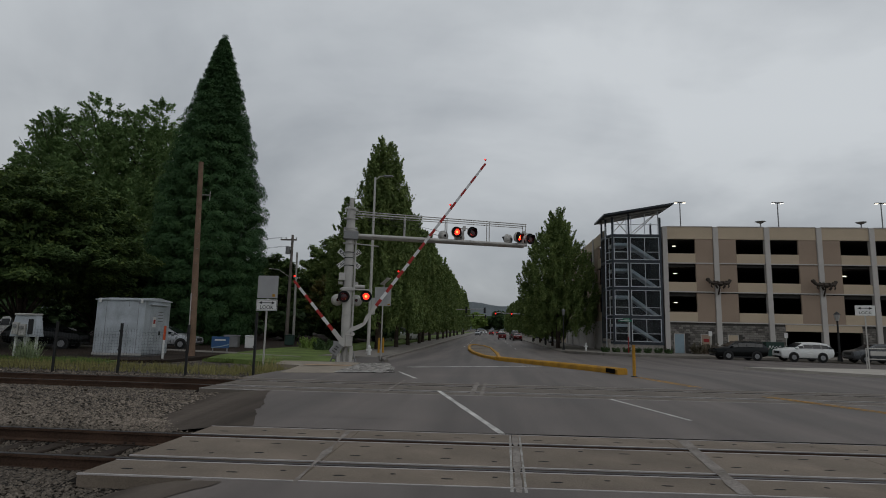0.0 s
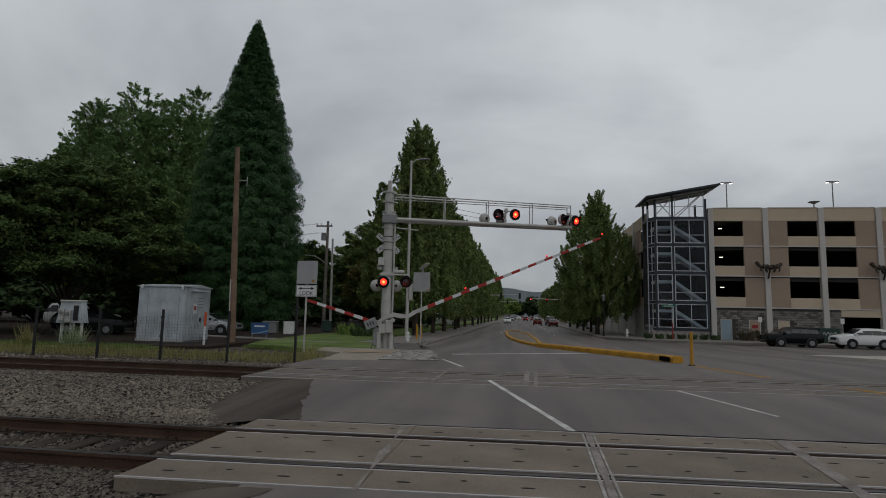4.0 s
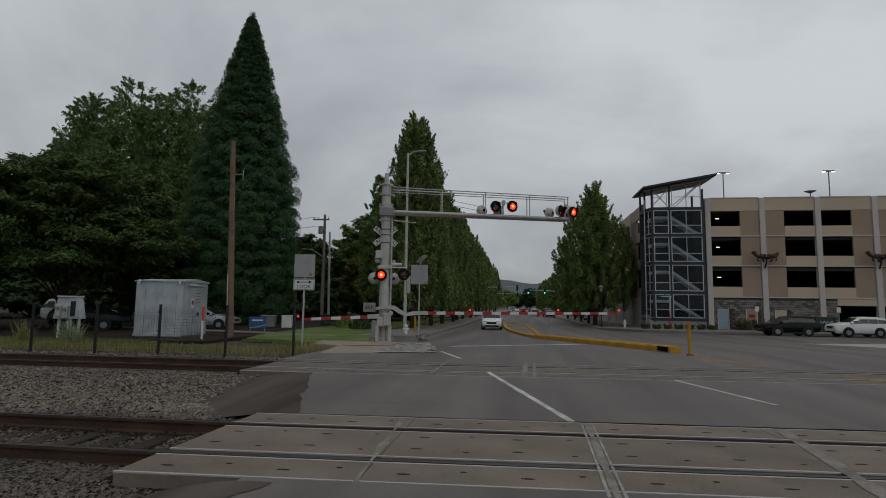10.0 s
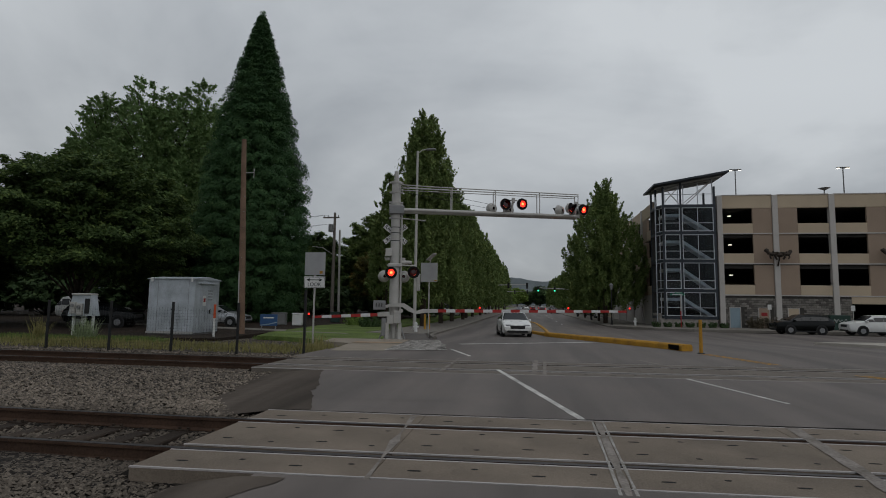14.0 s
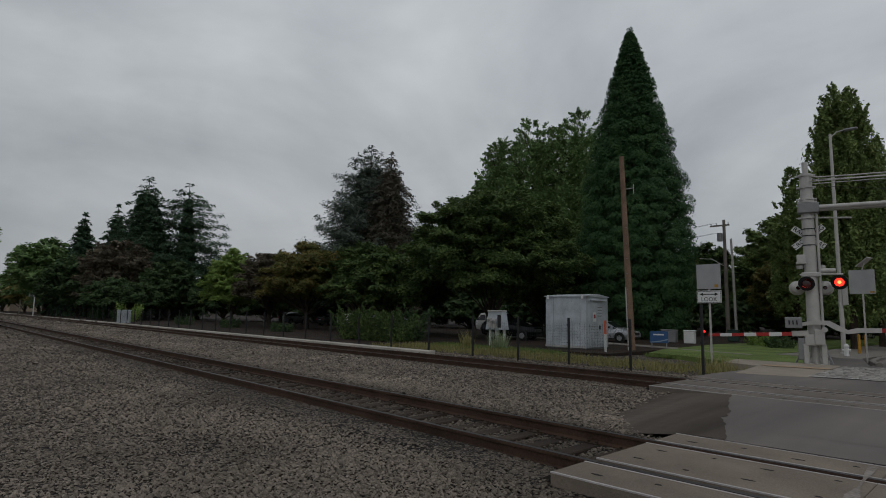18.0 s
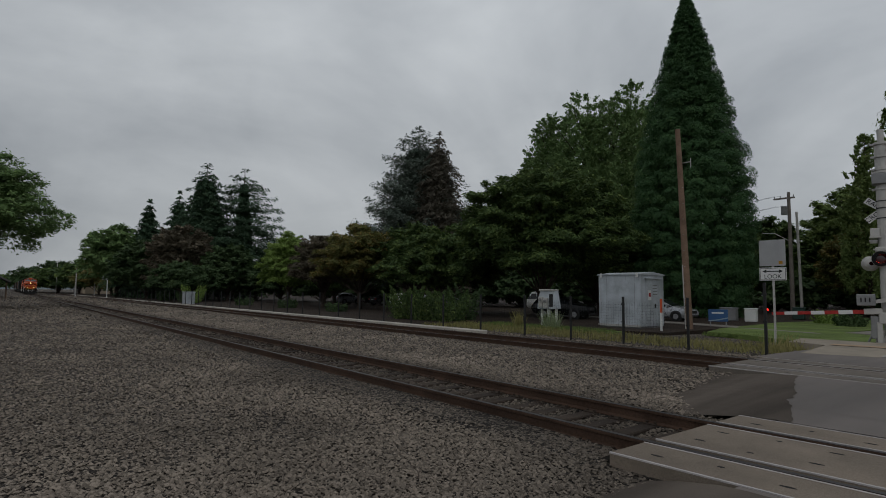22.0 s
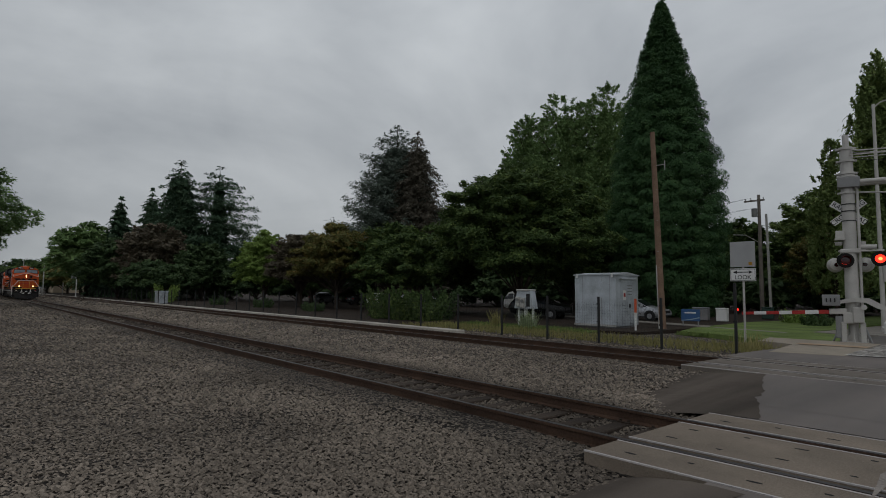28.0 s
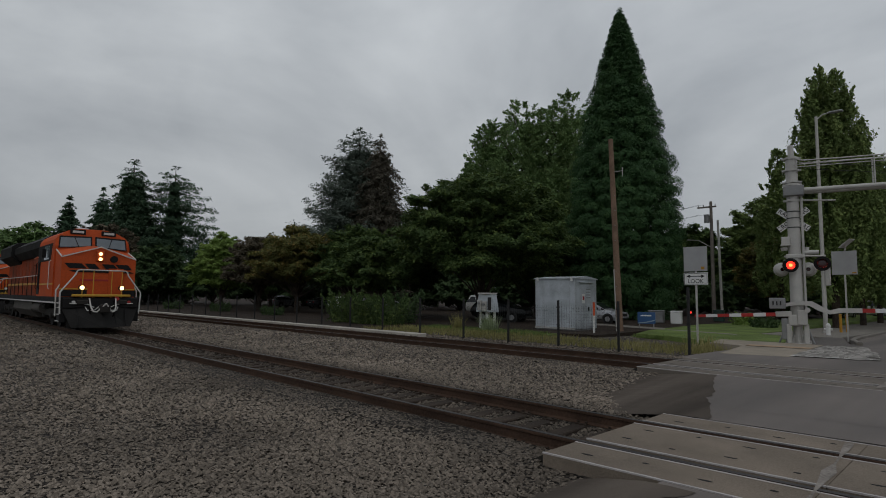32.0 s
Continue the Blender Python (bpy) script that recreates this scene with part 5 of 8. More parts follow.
part("bracket", Geo().box(-0.4, -0.05, -0.11, 0.12, 0.05, 0.09, 0.02), M["galv"], short_arm)


def arm_lamp(parent, x):
    l = part("arm_lamp", Geo().box(x - 0.05, -0.04, 0.05, x + 0.05, 0.04, 0.09, 0.01).bar((x, 0, 0.06), (x, 0, 0.13), 0.03, n=8), M["black"], parent, "small red lamp on the arm")
    part("lens", Geo().ball((x, -0.03, 0.12), 0.042, 0.042, 0.046, 10, 6), M["red_small"], l, "lit red lens")


for x in (3.4, 7.4, 10.25):
    arm_lamp(long_arm, x)
arm_lamp(short_arm, -3.3)

# ---- signs, poles, cabinets ----
look_sign = thing("look_sign", pose(-8.1, 20.4, -0.02, 0, 0, -3), "grey sign back over a white plate with a black arrow", "sign")
part("post", Geo().box(-0.03, -0.02, 0, 0.03, 0.02, 3.3), M["galv"], look_sign, smooth=False)
part("blank_plate", Geo().box(-0.42, -0.035, 2.62, 0.42, -0.025, 3.50, 0.004), M["sign_back"], look_sign, "bare metal sign back", smooth=False)
part("sticker", Geo().box(0.2, -0.04, 2.68, 0.32, -0.036, 2.78), M["paint_yellow"], look_sign, "small yellow sticker", smooth=False)
plate = part("white_plate", Geo().box(-0.43, -0.04, 2.13, 0.43, -0.03, 2.57, 0.004), M["sign_white"], look_sign, "white plate with a black double arrow", smooth=False)
part("border", Geo().box(-0.41, -0.0435, 2.15, 0.41, -0.0415, 2.165).box(-0.41, -0.0435, 2.535, 0.41, -0.0415, 2.55).box(-0.41, -0.0435, 2.165, -0.395, -0.0415, 2.535).box(0.395, -0.0435, 2.165, 0.41, -0.0415, 2.535), M["black"], plate, smooth=False)
part("arrow", Geo().box(-0.22, -0.0435, 2.425, 0.22, -0.0415, 2.455).prism([(-0.33, 2.44), (-0.20, 2.50), (-0.20, 2.38)], "y", -0.0435, -0.0415).prism([(0.33, 2.44), (0.20, 2.38), (0.20, 2.50)], "y", -0.0435, -0.0415), M["black"], plate, smooth=False)
text_bars("LOOK", 0.2, M["black"], plate, pose(0, -0.0415, 2.26, 90, 0, 0), "lettering", "black letters")

sign_two = thing("road_sign", pose(-5.35, 30, -0.2, 0, 0, -8), "bare grey back of a square road sign on a steel post", "sign")
part("post", Geo().box(-0.03, -0.02, 0, 0.03, 0.02, 4.0), M["galv"], sign_two, smooth=False)
part("plate", Geo().box(-0.48, -0.035, 2.95, 0.48, -0.025, 4.0, 0.004), M["sign_back"], sign_two, "bare metal sign back", smooth=False)
part("sticker", Geo().box(0.28, -0.04, 3.0, 0.44, -0.036, 3.06), M["paint_yellow"], sign_two, smooth=False)
part("solar_panel", Geo().beam((-0.1, 0, 4.15), (0.35, -0.1, 4.5), 0.4, 0.03).bar((0, 0, 3.9), (0.1, 0, 4.3), 0.03), M["galv"], sign_two, "small tilted panel on top")

look_two = thing("look_sign", pose(21.35, 32.0, -0.06, 0, 0, -12), "small white sign with a black double arrow on a steel post", "sign")
part("post", Geo().box(-0.03, -0.02, 0, 0.03, 0.02, 3.45), M["galv"], look_two, smooth=False)
plate = part("white_plate", Geo().box(-0.48, -0.04, 2.9, 0.48, -0.03, 3.46, 0.004), M["sign_white"], look_two, smooth=False)
part("arrow", Geo().box(-0.22, -0.0435, 3.285, 0.22, -0.0415, 3.315).prism([(-0.36, 3.30), (-0.20, 3.37), (-0.20, 3.23)], "y", -0.0435, -0.0415).prism([(0.36, 3.30), (0.20, 3.23), (0.20, 3.37)], "y", -0.0435, -0.0415), M["black"], plate, smooth=False)
text_bars("LOOK", 0.22, M["black"], plate, pose(0, -0.0415, 3.05, 90, 0, 0), "lettering", "black letters")

lamp = thing("street_lamp", pose(-7.35, 36, -0.2), "tall slim grey street lamp with a short arm", "street lamp")
part("pole", Geo().bar((0, 0, 0.0), (0, 0, 0.12), 0.17, n=14).bar((0, 0, 0.1), (0, 0, 12.0), 0.115, 0.07, 14), M["galv"], lamp)
part("arm", Geo().tube([(0, 0, 11.8), (0.3, 0, 12.05), (0.65, 0, 12.1)], 0.035), M["galv"], lamp)
part("head", Geo().box(0.6, -0.13, 12.02, 1.25, 0.13, 12.14, 0.04), M["galv_dark"], lamp, "flat grey lamp head")
part("side_box", Geo().box(0.1, -0.12, 2.6, 0.32, 0.12, 3.7, 0.02), M["galv"], lamp)

pole = thing("wooden_pole", pose(-14.65, 26.9, -0.1), "bare weathered brown wooden pole with a cable riser", "utility pole")
part("shaft", Geo().bar((0.12, 0, 0), (-0.25, 0, 10.2), 0.18, 0.12, 16), M["pole_wood"], pole)
part("riser", Geo().bar((0.02, -0.17, 0), (-0.08, -0.15, 3.2), 0.03, n=8), M["galv"], pole, "grey cable conduit")
part("bracket", Geo().bar((-0.15, 0, 8.4), (0.4, 0, 8.4), 0.02, n=6).bar((0.4, 0, 8.1), (0.4, 0, 8.6), 0.02, n=6), M["galv"], pole)
for z in (1.5, 2.3, 3.1, 3.9, 4.7, 5.5, 6.3, 7.1):
    part("step_bolt", Geo().bar((0.05, -0.15, z), (0.05, -0.26, z), 0.012, n=5), M["galv_dark"], pole)

far_pole = thing("utility_pole", pose(-20.6, 57, -0.2), "grey wooden utility pole with crossarm, transformer and lamp", "utility pole")
part("shaft", Geo().bar((0, 0, 0), (0, 0, 11.4), 0.2, 0.13, 14), M["old_wood"], far_pole)
part("crossarm", Geo().box(-1.3, -0.06, 10.8, 0.5, 0.06, 10.95), M["old_wood"], far_pole)
for x in (-1.2, -0.7, 0.4):
    part("insulator", Geo().bar((x, 0, 10.95), (x, 0, 11.15), 0.04, n=8), M["galv_dark"], far_pole)
part("transformer", Geo().bar((-0.35, -0.2, 9.3), (-0.35, -0.2, 10.1), 0.25, n=14), M["galv_dark"], far_pole)
part("lamp_arm", Geo().tube([(0, 0, 6.8), (-1.2, -0.2, 7.6), (-2.3, -0.3, 7.7)], 0.03), M["galv"], far_pole)
part("second_shaft", Geo().bar((0.75, 0, 0), (0.6, 0, 9.5), 0.14, 0.1, 10), M["galv"], far_pole, "grey steel pole beside it")
for dz, y1 in ((11.15, 0), (10.2, 0.3)):
    for dx in (-1.2, -0.7):
        w = Geo()
        ps = []
        for k in range(9):
            q = k / 8
            ps.append((dx - 30 * q, y1 - 4 * q, dz - 1.2 * 4 * q * (1 - q)))
        part("wire", w.tube(ps, 0.012, 4), M["black"], far_pole)

hut = thing("signal_bungalow", pose(-18.42, 24.9, -0.14, 0, 0, 2), "silver aluminium railway equipment bungalow with pitched lid", "equipment cabinet")
HW, HD, HH = 2.42, 2.3, 2.72
part("body", Geo().box(0, 0, 0.12, HW, HD, HH, 0.02), M["alu"], hut, "brushed aluminium walls", smooth=False)
part("roof", Geo().prism([(-0.06, HH), (HD + 0.06, HH), (HD + 0.06, HH + 0.05), (HD / 2, HH + 0.17), (-0.06, HH + 0.05)], "x", -0.06, HW + 0.06), M["alu"], hut, "low gabled aluminium roof", smooth=False)
part("skid", Geo().box(0.05, 0.05, 0, HW - 0.05, HD - 0.05, 0.12), M["galv_dark"], hut, smooth=False)
for x in (0.2, HW - 0.15):
    part("lifting_eye", Geo().box(x - 0.05, -0.1, HH - 0.12, x + 0.05, -0.02, HH + 0.09, 0.01), M["sign_white"], hut, "white lifting bracket")
part("door_panel", Geo().box(HW + 0.004, 0.5, 0.25, HW + 0.02, 1.75, HH - 0.25, 0.006), M["alu"], hut, "flush door", smooth=False)
part("door_hood", Geo().box(HW, 0.4, HH - 0.2, HW + 0.12, 1.8, HH - 0.14, 0.01), M["alu"], hut, smooth=False)
part("notice", Geo().box(HW + 0.021, 0.7, 1.45, HW + 0.026, 1.0, 1.95), M["sign_white"], hut, "white notice with a red mark", smooth=False)
part("notice_mark", Geo().box(HW + 0.0275, 0.76, 1.62, HW + 0.029, 0.94, 1.82), M["red_paint"], hut, smooth=False)
for z in (1.72, 1.87, 2.02, 2.17):
    part("text_bar", Geo().box(HW + 0.021, 1.15, z, HW + 0.025, 1.6, z + 0.05), M["galv_dark"], hut, "row of small dark print", smooth=False)
for x in (0.5, 1.62, 2.1):
    part("seam", Geo().box(x - 0.008, -0.006, 0.14, x + 0.008, -0.001, HH - 0.05), M["galv_dark"], hut, smooth=False)
part("base_angle", Geo().box(-0.02, -0.02, 0.1, HW + 0.02, -0.003, 0.2), M["galv"], hut, smooth=False)
part("wall_patch", Geo().box(0.62, -0.008, 1.55, 1.72, -0.0015, 2.42, 0.002), M["alu"], hut, "riveted wall panel", smooth=False)
part("lock", Geo().box(HW + 0.02, 1.3, 1.05, HW + 0.06, 1.42, 1.25, 0.01), M["black"], hut, smooth=False)
part("text_bar", Geo().box(0.75, -0.004, 2.2, 1.25, -0.001, 2.26), M["galv_dark"], hut, "row of small dark print", smooth=False)

cab = thing("meter_pedestal", pose(-19.25, 21.9, -0.12, 0, 0, 10), "grey hooded meter cabinet with two meter boxes on white posts", "equipment cabinet")
part("cabinet", Geo().add([(x * k, y * (0.8 + 0.2 * k), z) for z, k in ((0.95, 1.0), (1.85, 0.72)) for x, y in ((-0.55, -0.24), (0.55, -0.24), (0.55, 0.24), (-0.55, 0.24))], [(0, 3, 2, 1), (4, 5, 6, 7), (0, 1, 5, 4), (1, 2, 6, 5), (2, 3, 7, 6), (3, 0, 4, 7)]), M["alu"], cab, "tapered grey metal case", smooth=False)
part("hood", Geo().box(-0.42, -0.3, 1.85, 0.42, 0.28, 1.93, 0.02), M["galv"], cab, "pale overhanging lid", smooth=False)
# no hollow here: a black panel stands for the opening's inner shade
part("recess", Geo().box(0.16, -0.262, 1.05, 0.36, -0.2, 1.7), M["black"], cab, "black panel painted as the shade inside an opening", smooth=False)
for x, z in ((-0.3, 1.2), (-0.02, 1.14)):
    mb = part("meter_box", Geo().box(x - 0.12, -0.36, z - 0.15, x + 0.12, -0.2, z + 0.35, 0.01), M["galv"], cab, smooth=False)
    part("dial", Geo().bar((x, -0.36, z + 0.2), (x, -0.42, z + 0.2), 0.075, n=14), M["galv_dark"], mb)
for x in (-0.42, -0.05, 0.05, 0.42):
    part("post", Geo().box(x - 0.045, -0.05, 0, x + 0.045, 0.05, 0.96, 0.01), M["sign_white"], cab, smooth=False)
marker = thing("marker_post", pose(-14.5, 24.3, -0.1), "white marker post with an orange top", "marker post")
part("shaft", Geo().box(-0.05, -0.02, 0, 0.05, 0.02, 0.85, 0.005), M["sign_white"], marker, smooth=False)
part("cap", Geo().box(-0.055, -0.025, 0.85, 0.055, 0.025, 1.5, 0.01), M["orange_plate"], marker, "orange top", smooth=False)

# black wire fence along the railway
fence = thing("wire_fence", pose(-0.15, -0.2, -0.17), "black wire mesh fence on slim black posts", "fence")
FX = [-6.95, -9.25, -11.6, -13.9] + [-16.4 - 2.75 * i for i in range(38)]
post_mesh = Geo().box(-0.035, -0.035, 0, 0.035, 0.035, 1.62, 0.006).box(-0.05, -0.05, 1.35, 0.05, 0.02, 1.4).box(-0.05, -0.05, 0.75, 0.05, 0.02, 0.8).mesh("post", M["black"])
FY = lambda x: 17.35 if x > -15 else 17.45
for i, x in enumerate(FX):
    ob = new("post", post_mesh)
    ob.parent = fence
    ob.matrix_basis = pose(x, FY(x), 0, 0, 0, 0) @ Matrix.Diagonal((1, 1, 1.32 if i == 0 else 1.04, 1))
g = Geo()
for a, b in zip(FX[1:], FX[2:26]):
    for z in np.arange(0.1, 1.45, 0.1 if a > -14 else 0.2):
        g.beam((a, FY(a), z), (b, FY(b), z), 0.003, 0.003)
    for k in range(int((a - b) / (0.1 if a > -14 else 0.2))):
        x = a - k * (0.1 if a > -14 else 0.2)
        g.beam((x, FY(x), 0.05), (x, FY(x), 1.5), 0.003, 0.003)
tagged(part("wire_mesh", g, M["black"], fence, "fine black wire mesh", smooth=False), kind="stuff")

# railing and black lantern by the far pavement
rail_ = thing("pavement_railing", pose(22.0, 33.2, -0.12, 0, 0, -8), "plain grey tube railing on the concrete island", "railing")
for x in (0.0, 1.5, 3.0):
    part("post", Geo().bar((x, 0, 0), (x, 0, 1.15), 0.03, n=8), M["galv"], rail_)
for z in (0.55, 1.15):
    part("rail", Geo().bar((0, 0, z), (3.0, 0, z), 0.028, n=8), M["galv"], rail_)
part("plate", Geo().box(0.2, -0.03, 0.75, 1.0, -0.02, 1.0), M["galv"], rail_, smooth=False)
lan = thing("lantern_post", pose(30.3, 49.7, -0.4), "black cast lantern post by the garage", "street lamp")
part("base", Geo().bar((0, 0, 0), (0, 0, 0.5), 0.22, 0.14, 14), M["black"], lan)
part("pole", Geo().bar((0, 0, 0.5), (0, 0, 3.4), 0.085, 0.07, 12), M["black"], lan)
part("lantern", Geo().bar((0, 0, 3.4), (0, 0, 3.95), 0.13, 0.24, 12), M["galv"], lan, "pale lantern glass")
part("cap", Geo().bar((0, 0, 3.95), (0, 0, 4.2), 0.28, 0.04, 12), M["black"], lan)


# ---- crossing panels, ties, markings ----
def slab(owner, x0, x1, y0, y1, slots, stuff="concrete"):
    """A concrete crossing slab with steel edge angles and dark lifting slots."""
    w, d = x1 - x0, y1 - y0
    t = part("panel", bent(Geo().box(0.0025, 0, -0.24, w - 0.0025, d, -0.004, 0.006), x0, y0), M[stuff], owner, smooth=False)
    t.matrix_basis = pose(x0, y0, 0)
    for e in ((0.0025, -0.002, w - 0.0025, 0.024), (0.0025, d - 0.024, w - 0.0025, d + 0.002)):
        part("edge_angle", bent(Geo().box(e[0], e[1], -0.016, e[2], e[3], -0.001), x0, y0), M["steel_edge"], t, "bare steel edge", smooth=False)
    for u, q, l in slots:
        part("slot", bent(Geo().prism([(w * u + l * math.cos(a) * (1 if abs(math.cos(a)) > 0.5 else 0.8), d * q + 0.022 * math.sin(a)) for a in [math.tau * k / 10 for k in range(10)]], "z", -0.02, -0.0025), x0, y0), M["matt_black"], t, "dark lifting slot", smooth=False)
    return t


GAUGE_SLOTS = [(0.14, 0.30, 0.07), (0.38, 0.22, 0.035), (0.62, 0.30, 0.07), (0.88, 0.22, 0.035), (0.14, 0.76, 0.07), (0.38, 0.84, 0.035), (0.62, 0.78, 0.07), (0.88, 0.84, 0.035)]
FIELD_SLOTS = [(0.16, 0.42, 0.07), (0.40, 0.62, 0.035), (0.66, 0.42, 0.07), (0.88, 0.62, 0.035)]


def panel_row(y, start, pitch, count, slots, stuff):
    inner = GAUGE / 2 - 0.037
    owner = thing("crossing_surface", pose(0, 0, 0), "grey-brown concrete crossing slabs with steel edges between rusty rails", "level crossing", "crossing surfaces")
    for i in range(count):
        x0, x1 = start + i * pitch, start + (i + 1) * pitch
        slab(owner, x0, x1, y - 1.46, y - GAUGE / 2 - 0.06, FIELD_SLOTS if slots else [], stuff)
        slab(owner, x0, x1, y - inner + 0.12, y + inner - 0.12, GAUGE_SLOTS if slots else [], stuff)
        slab(owner, x0, x1, y + GAUGE / 2 + 0.06, y + 1.46, FIELD_SLOTS if slots else [], stuff)
    g = Geo()
    end = start + count * pitch
    for side in (-1, 1):
        for a, b in ((start + 0.1, BEND_AT), (max(BEND_AT, start + 0.1), BEND_END), (BEND_END, end)):
            if b > a:
                g.box(a, y + side * (GAUGE / 2) - 0.14, -0.2, b, y + side * (GAUGE / 2) + 0.14, -0.12)
    structure("flangeway", bent(g), M["rubber"], "black rubber flangeway filler beside the rails", "flangeway")


panel_row(NEAR_Y, -3.78, 2.33, 9, True, "concrete")
panel_row(FAR_Y, -6.6, 2.33, 12, True, "far_concrete")
for y, x in ((NEAR_Y, -3.78), (FAR_Y, -6.6)):
    for d in (-1.1, 0, 1.1):
        w = thing("end_ramp", pose(x, y + d, 0), "sloping dark steel guard beside a crossing slab", "crossing guard", "slab end guards")
        part("plate", Geo().prism([(-0.32, -0.2), (0.0, -0.2), (0.0, -0.03)], "y", -0.28, 0.28), M["loco_frame"], w, smooth=False)


def tie_row(t, xs, keep):
    tie = Geo().box(-0.115, -1.3, -0.35, 0.115, 1.3, -0.176, 0.015)
    tie.box(-0.09, -0.95, -0.176, 0.09, -0.58, -0.160).box(-0.09, 0.58, -0.176, 0.09, 0.95, -0.160)
    for s in (-1, 1):
        for d in (0.64, 0.86):
            for q in (-0.06, 0.06):
                tie.box(q - 0.014, s * d - 0.014, -0.165, q + 0.014, s * d + 0.014, -0.135)
    me = tie.mesh("tie", M["tie"])
    rng = random.Random(5)
    for x in xs[:keep]:
        ob = new("tie", me)
        ob.parent = t
        ob.matrix_basis = pose(x, rng.uniform(-0.05, 0.05), rng.uniform(-0.012, 0.006), 0, 0, rng.uniform(-1.2, 1.2))
    if len(xs) > keep:
        g = Geo()
        for x in xs[keep:]:
            g.box(x - 0.115, -1.3, -0.3, x + 0.115, 1.3, -0.176)
        tagged(part("far_timber", g, M["tie"], t, "timber ties farther off", smooth=False), kind="stuff")


tie_row(near_track, [-4.1 - 0.5 * i for i in range(300)], 110)
tie_row(far_track, [-6.9 - 0.5 * i for i in range(200)], 60)

# loose stones of the ballast, small and dense close by, coarser farther along the line
def stones(name, count, reach, size, label, seed=3):
    rng = np.random.default_rng(seed)
    r = np.exp(rng.uniform(math.log(reach[0]), math.log(reach[1]), 3 * count))
    a = radians(88) + rng.uniform(0, radians(105), 3 * count)
    x, y = r * np.cos(a), r * np.sin(a)
    ok = (y < 17.4) & (x < np.interp(y, [-9, 4.9, 4.95, 7.9, 12.7, 12.8, 15.7, 17.4], [-2.95, -2.95, -3.8, -4.0, -5.6, -6.6, -6.6, -6.9]) - np.where((y < 4.9) | ((y > 7.9) & (y < 12.7)), rng.exponential(0.55, 3 * count), 0)) & (np.abs(y - 16.5) > 0.3)
    packed = (y < 2.8 + 0.8 * np.sin(x * 0.7)) & (x < -6.5)
    ok &= ~packed | (rng.uniform(size=3 * count) < 0.85)
    for c in (NEAR_Y, FAR_Y):
        for s in (-1, 1):
            ok &= np.abs(y - c - s * GAUGE / 2) > 0.09
    x, y, r, packed = x[ok][:count], y[ok][:count], r[ok][:count], packed[ok][:count]
    n = len(x)
    base = np.array([(1, 0.1, -0.3), (0.05, 0.9, -0.25), (-0.95, 0.1, -0.3), (0, -0.95, -0.25), (0.4, -0.08, 0.68), (-0.35, 0.1, 0.62)])
    faces = np.array([(0, 1, 4), (1, 5, 4), (1, 2, 5), (2, 3, 5), (3, 4, 5), (3, 0, 4)])
    s = (size + 0.0011 * r) * rng.uniform(0.5, 1.5, n) * np.where(packed, 0.85, 1.0)
    a = rng.uniform(0, math.tau, n)
    tx, ty = rng.uniform(-1, 1, n), rng.uniform(-1, 1, n)
    v = base[None] * (1 + rng.uniform(-0.3, 0.3, (n, 6, 3))) * s[:, None, None] * np.array([1, 0.75, 0.6])
    vx = v[..., 0] * np.cos(a)[:, None] - v[..., 1] * np.sin(a)[:, None]
    vy = v[..., 0] * np.sin(a)[:, None] + v[..., 1] * np.cos(a)[:, None]
    vz = v[..., 2] + vx * tx[:, None] * 0.6 + vy * ty[:, None] * 0.6
    z = np.array([bed(p, q) for p, q in zip(x, y)]) + s * rng.uniform(0.1, 0.75, n)
    z = np.where((np.abs(y - NEAR_Y) < 1.4) | (np.abs(y - FAR_Y) < 1.4), np.minimum(z, -0.150 + s * 0.2), z)
    v = np.stack([vx + x[:, None], vy + y[:, None], vz + z[:, None]], -1).reshape(-1, 3)
    f = (faces[None] + 6 * np.arange(n)[:, None, None]).reshape(-1, 3)
    return tagged(new(name, arrays(name, v, f, M["stone"])), label, "gravel", kind="stuff")


stones("ballast_stones", 118000, (2.6, 70), 0.0165, "grey-brown crushed stone of the railway bed", seed=3)
stones("ballast_stones", 12000, (60, 160), 0.03, "grey crushed stone far along the railway", seed=9)


# painted lines lie a few millimetres over the asphalt
def line(name, p, q, width, material, label, lift=0.005, wear=0.0, swing=False):
    p, q = Vector((*p, 0)), Vector((*q, 0))
    d = (q - p).normalized()
    s = Vector((-d.y, d.x, 0)) * width / 2
    n = max(2, int((q - p).length / 0.35))
    g = Geo()
    rng = random.Random(int(abs(p.x * 91 + p.y * 57)))
    prev = None
    for i in range(n + 1):
        c = p + (q - p) * (i / n)
        k = 1 - wear * rng.random()
        cur = [(e.x, e.y + (bend(e.x, e.y) if swing else 0), fall(c.y) + lift) for e in (c + s * k, c - s * k)]
        if prev:
            g.add([*prev, *cur[::-1]], [(0, 1, 2, 3)])
        prev = cur
    return tagged(new(name, g.mesh(name, M[material])), label, "road marking", kind="structure")


line("lane_line", (0.74, 8.12), (-0.74, 13.8), 0.125, "paint_white", "worn white lane line", wear=0.25)
line("lane_line", (4.28, 10.2), (3.46, 13.2), 0.11, "paint_white", "worn white lane line", wear=0.3)
line("lane_line", (0.12, 13.0), (0.22, 16.4), 0.16, "paint_faint", "faded white lane line over the slabs", wear=0.4)
line("lane_line", (0.36, 13.0), (0.46, 16.4), 0.12, "paint_faint", "faded white lane line over the slabs", wear=0.4)
line("lane_line", (0.83, 5.0), (0.93, 8.0), 0.1, "paint_faint", "worn pale lane line over the slabs", lift=0.003, wear=0.5)
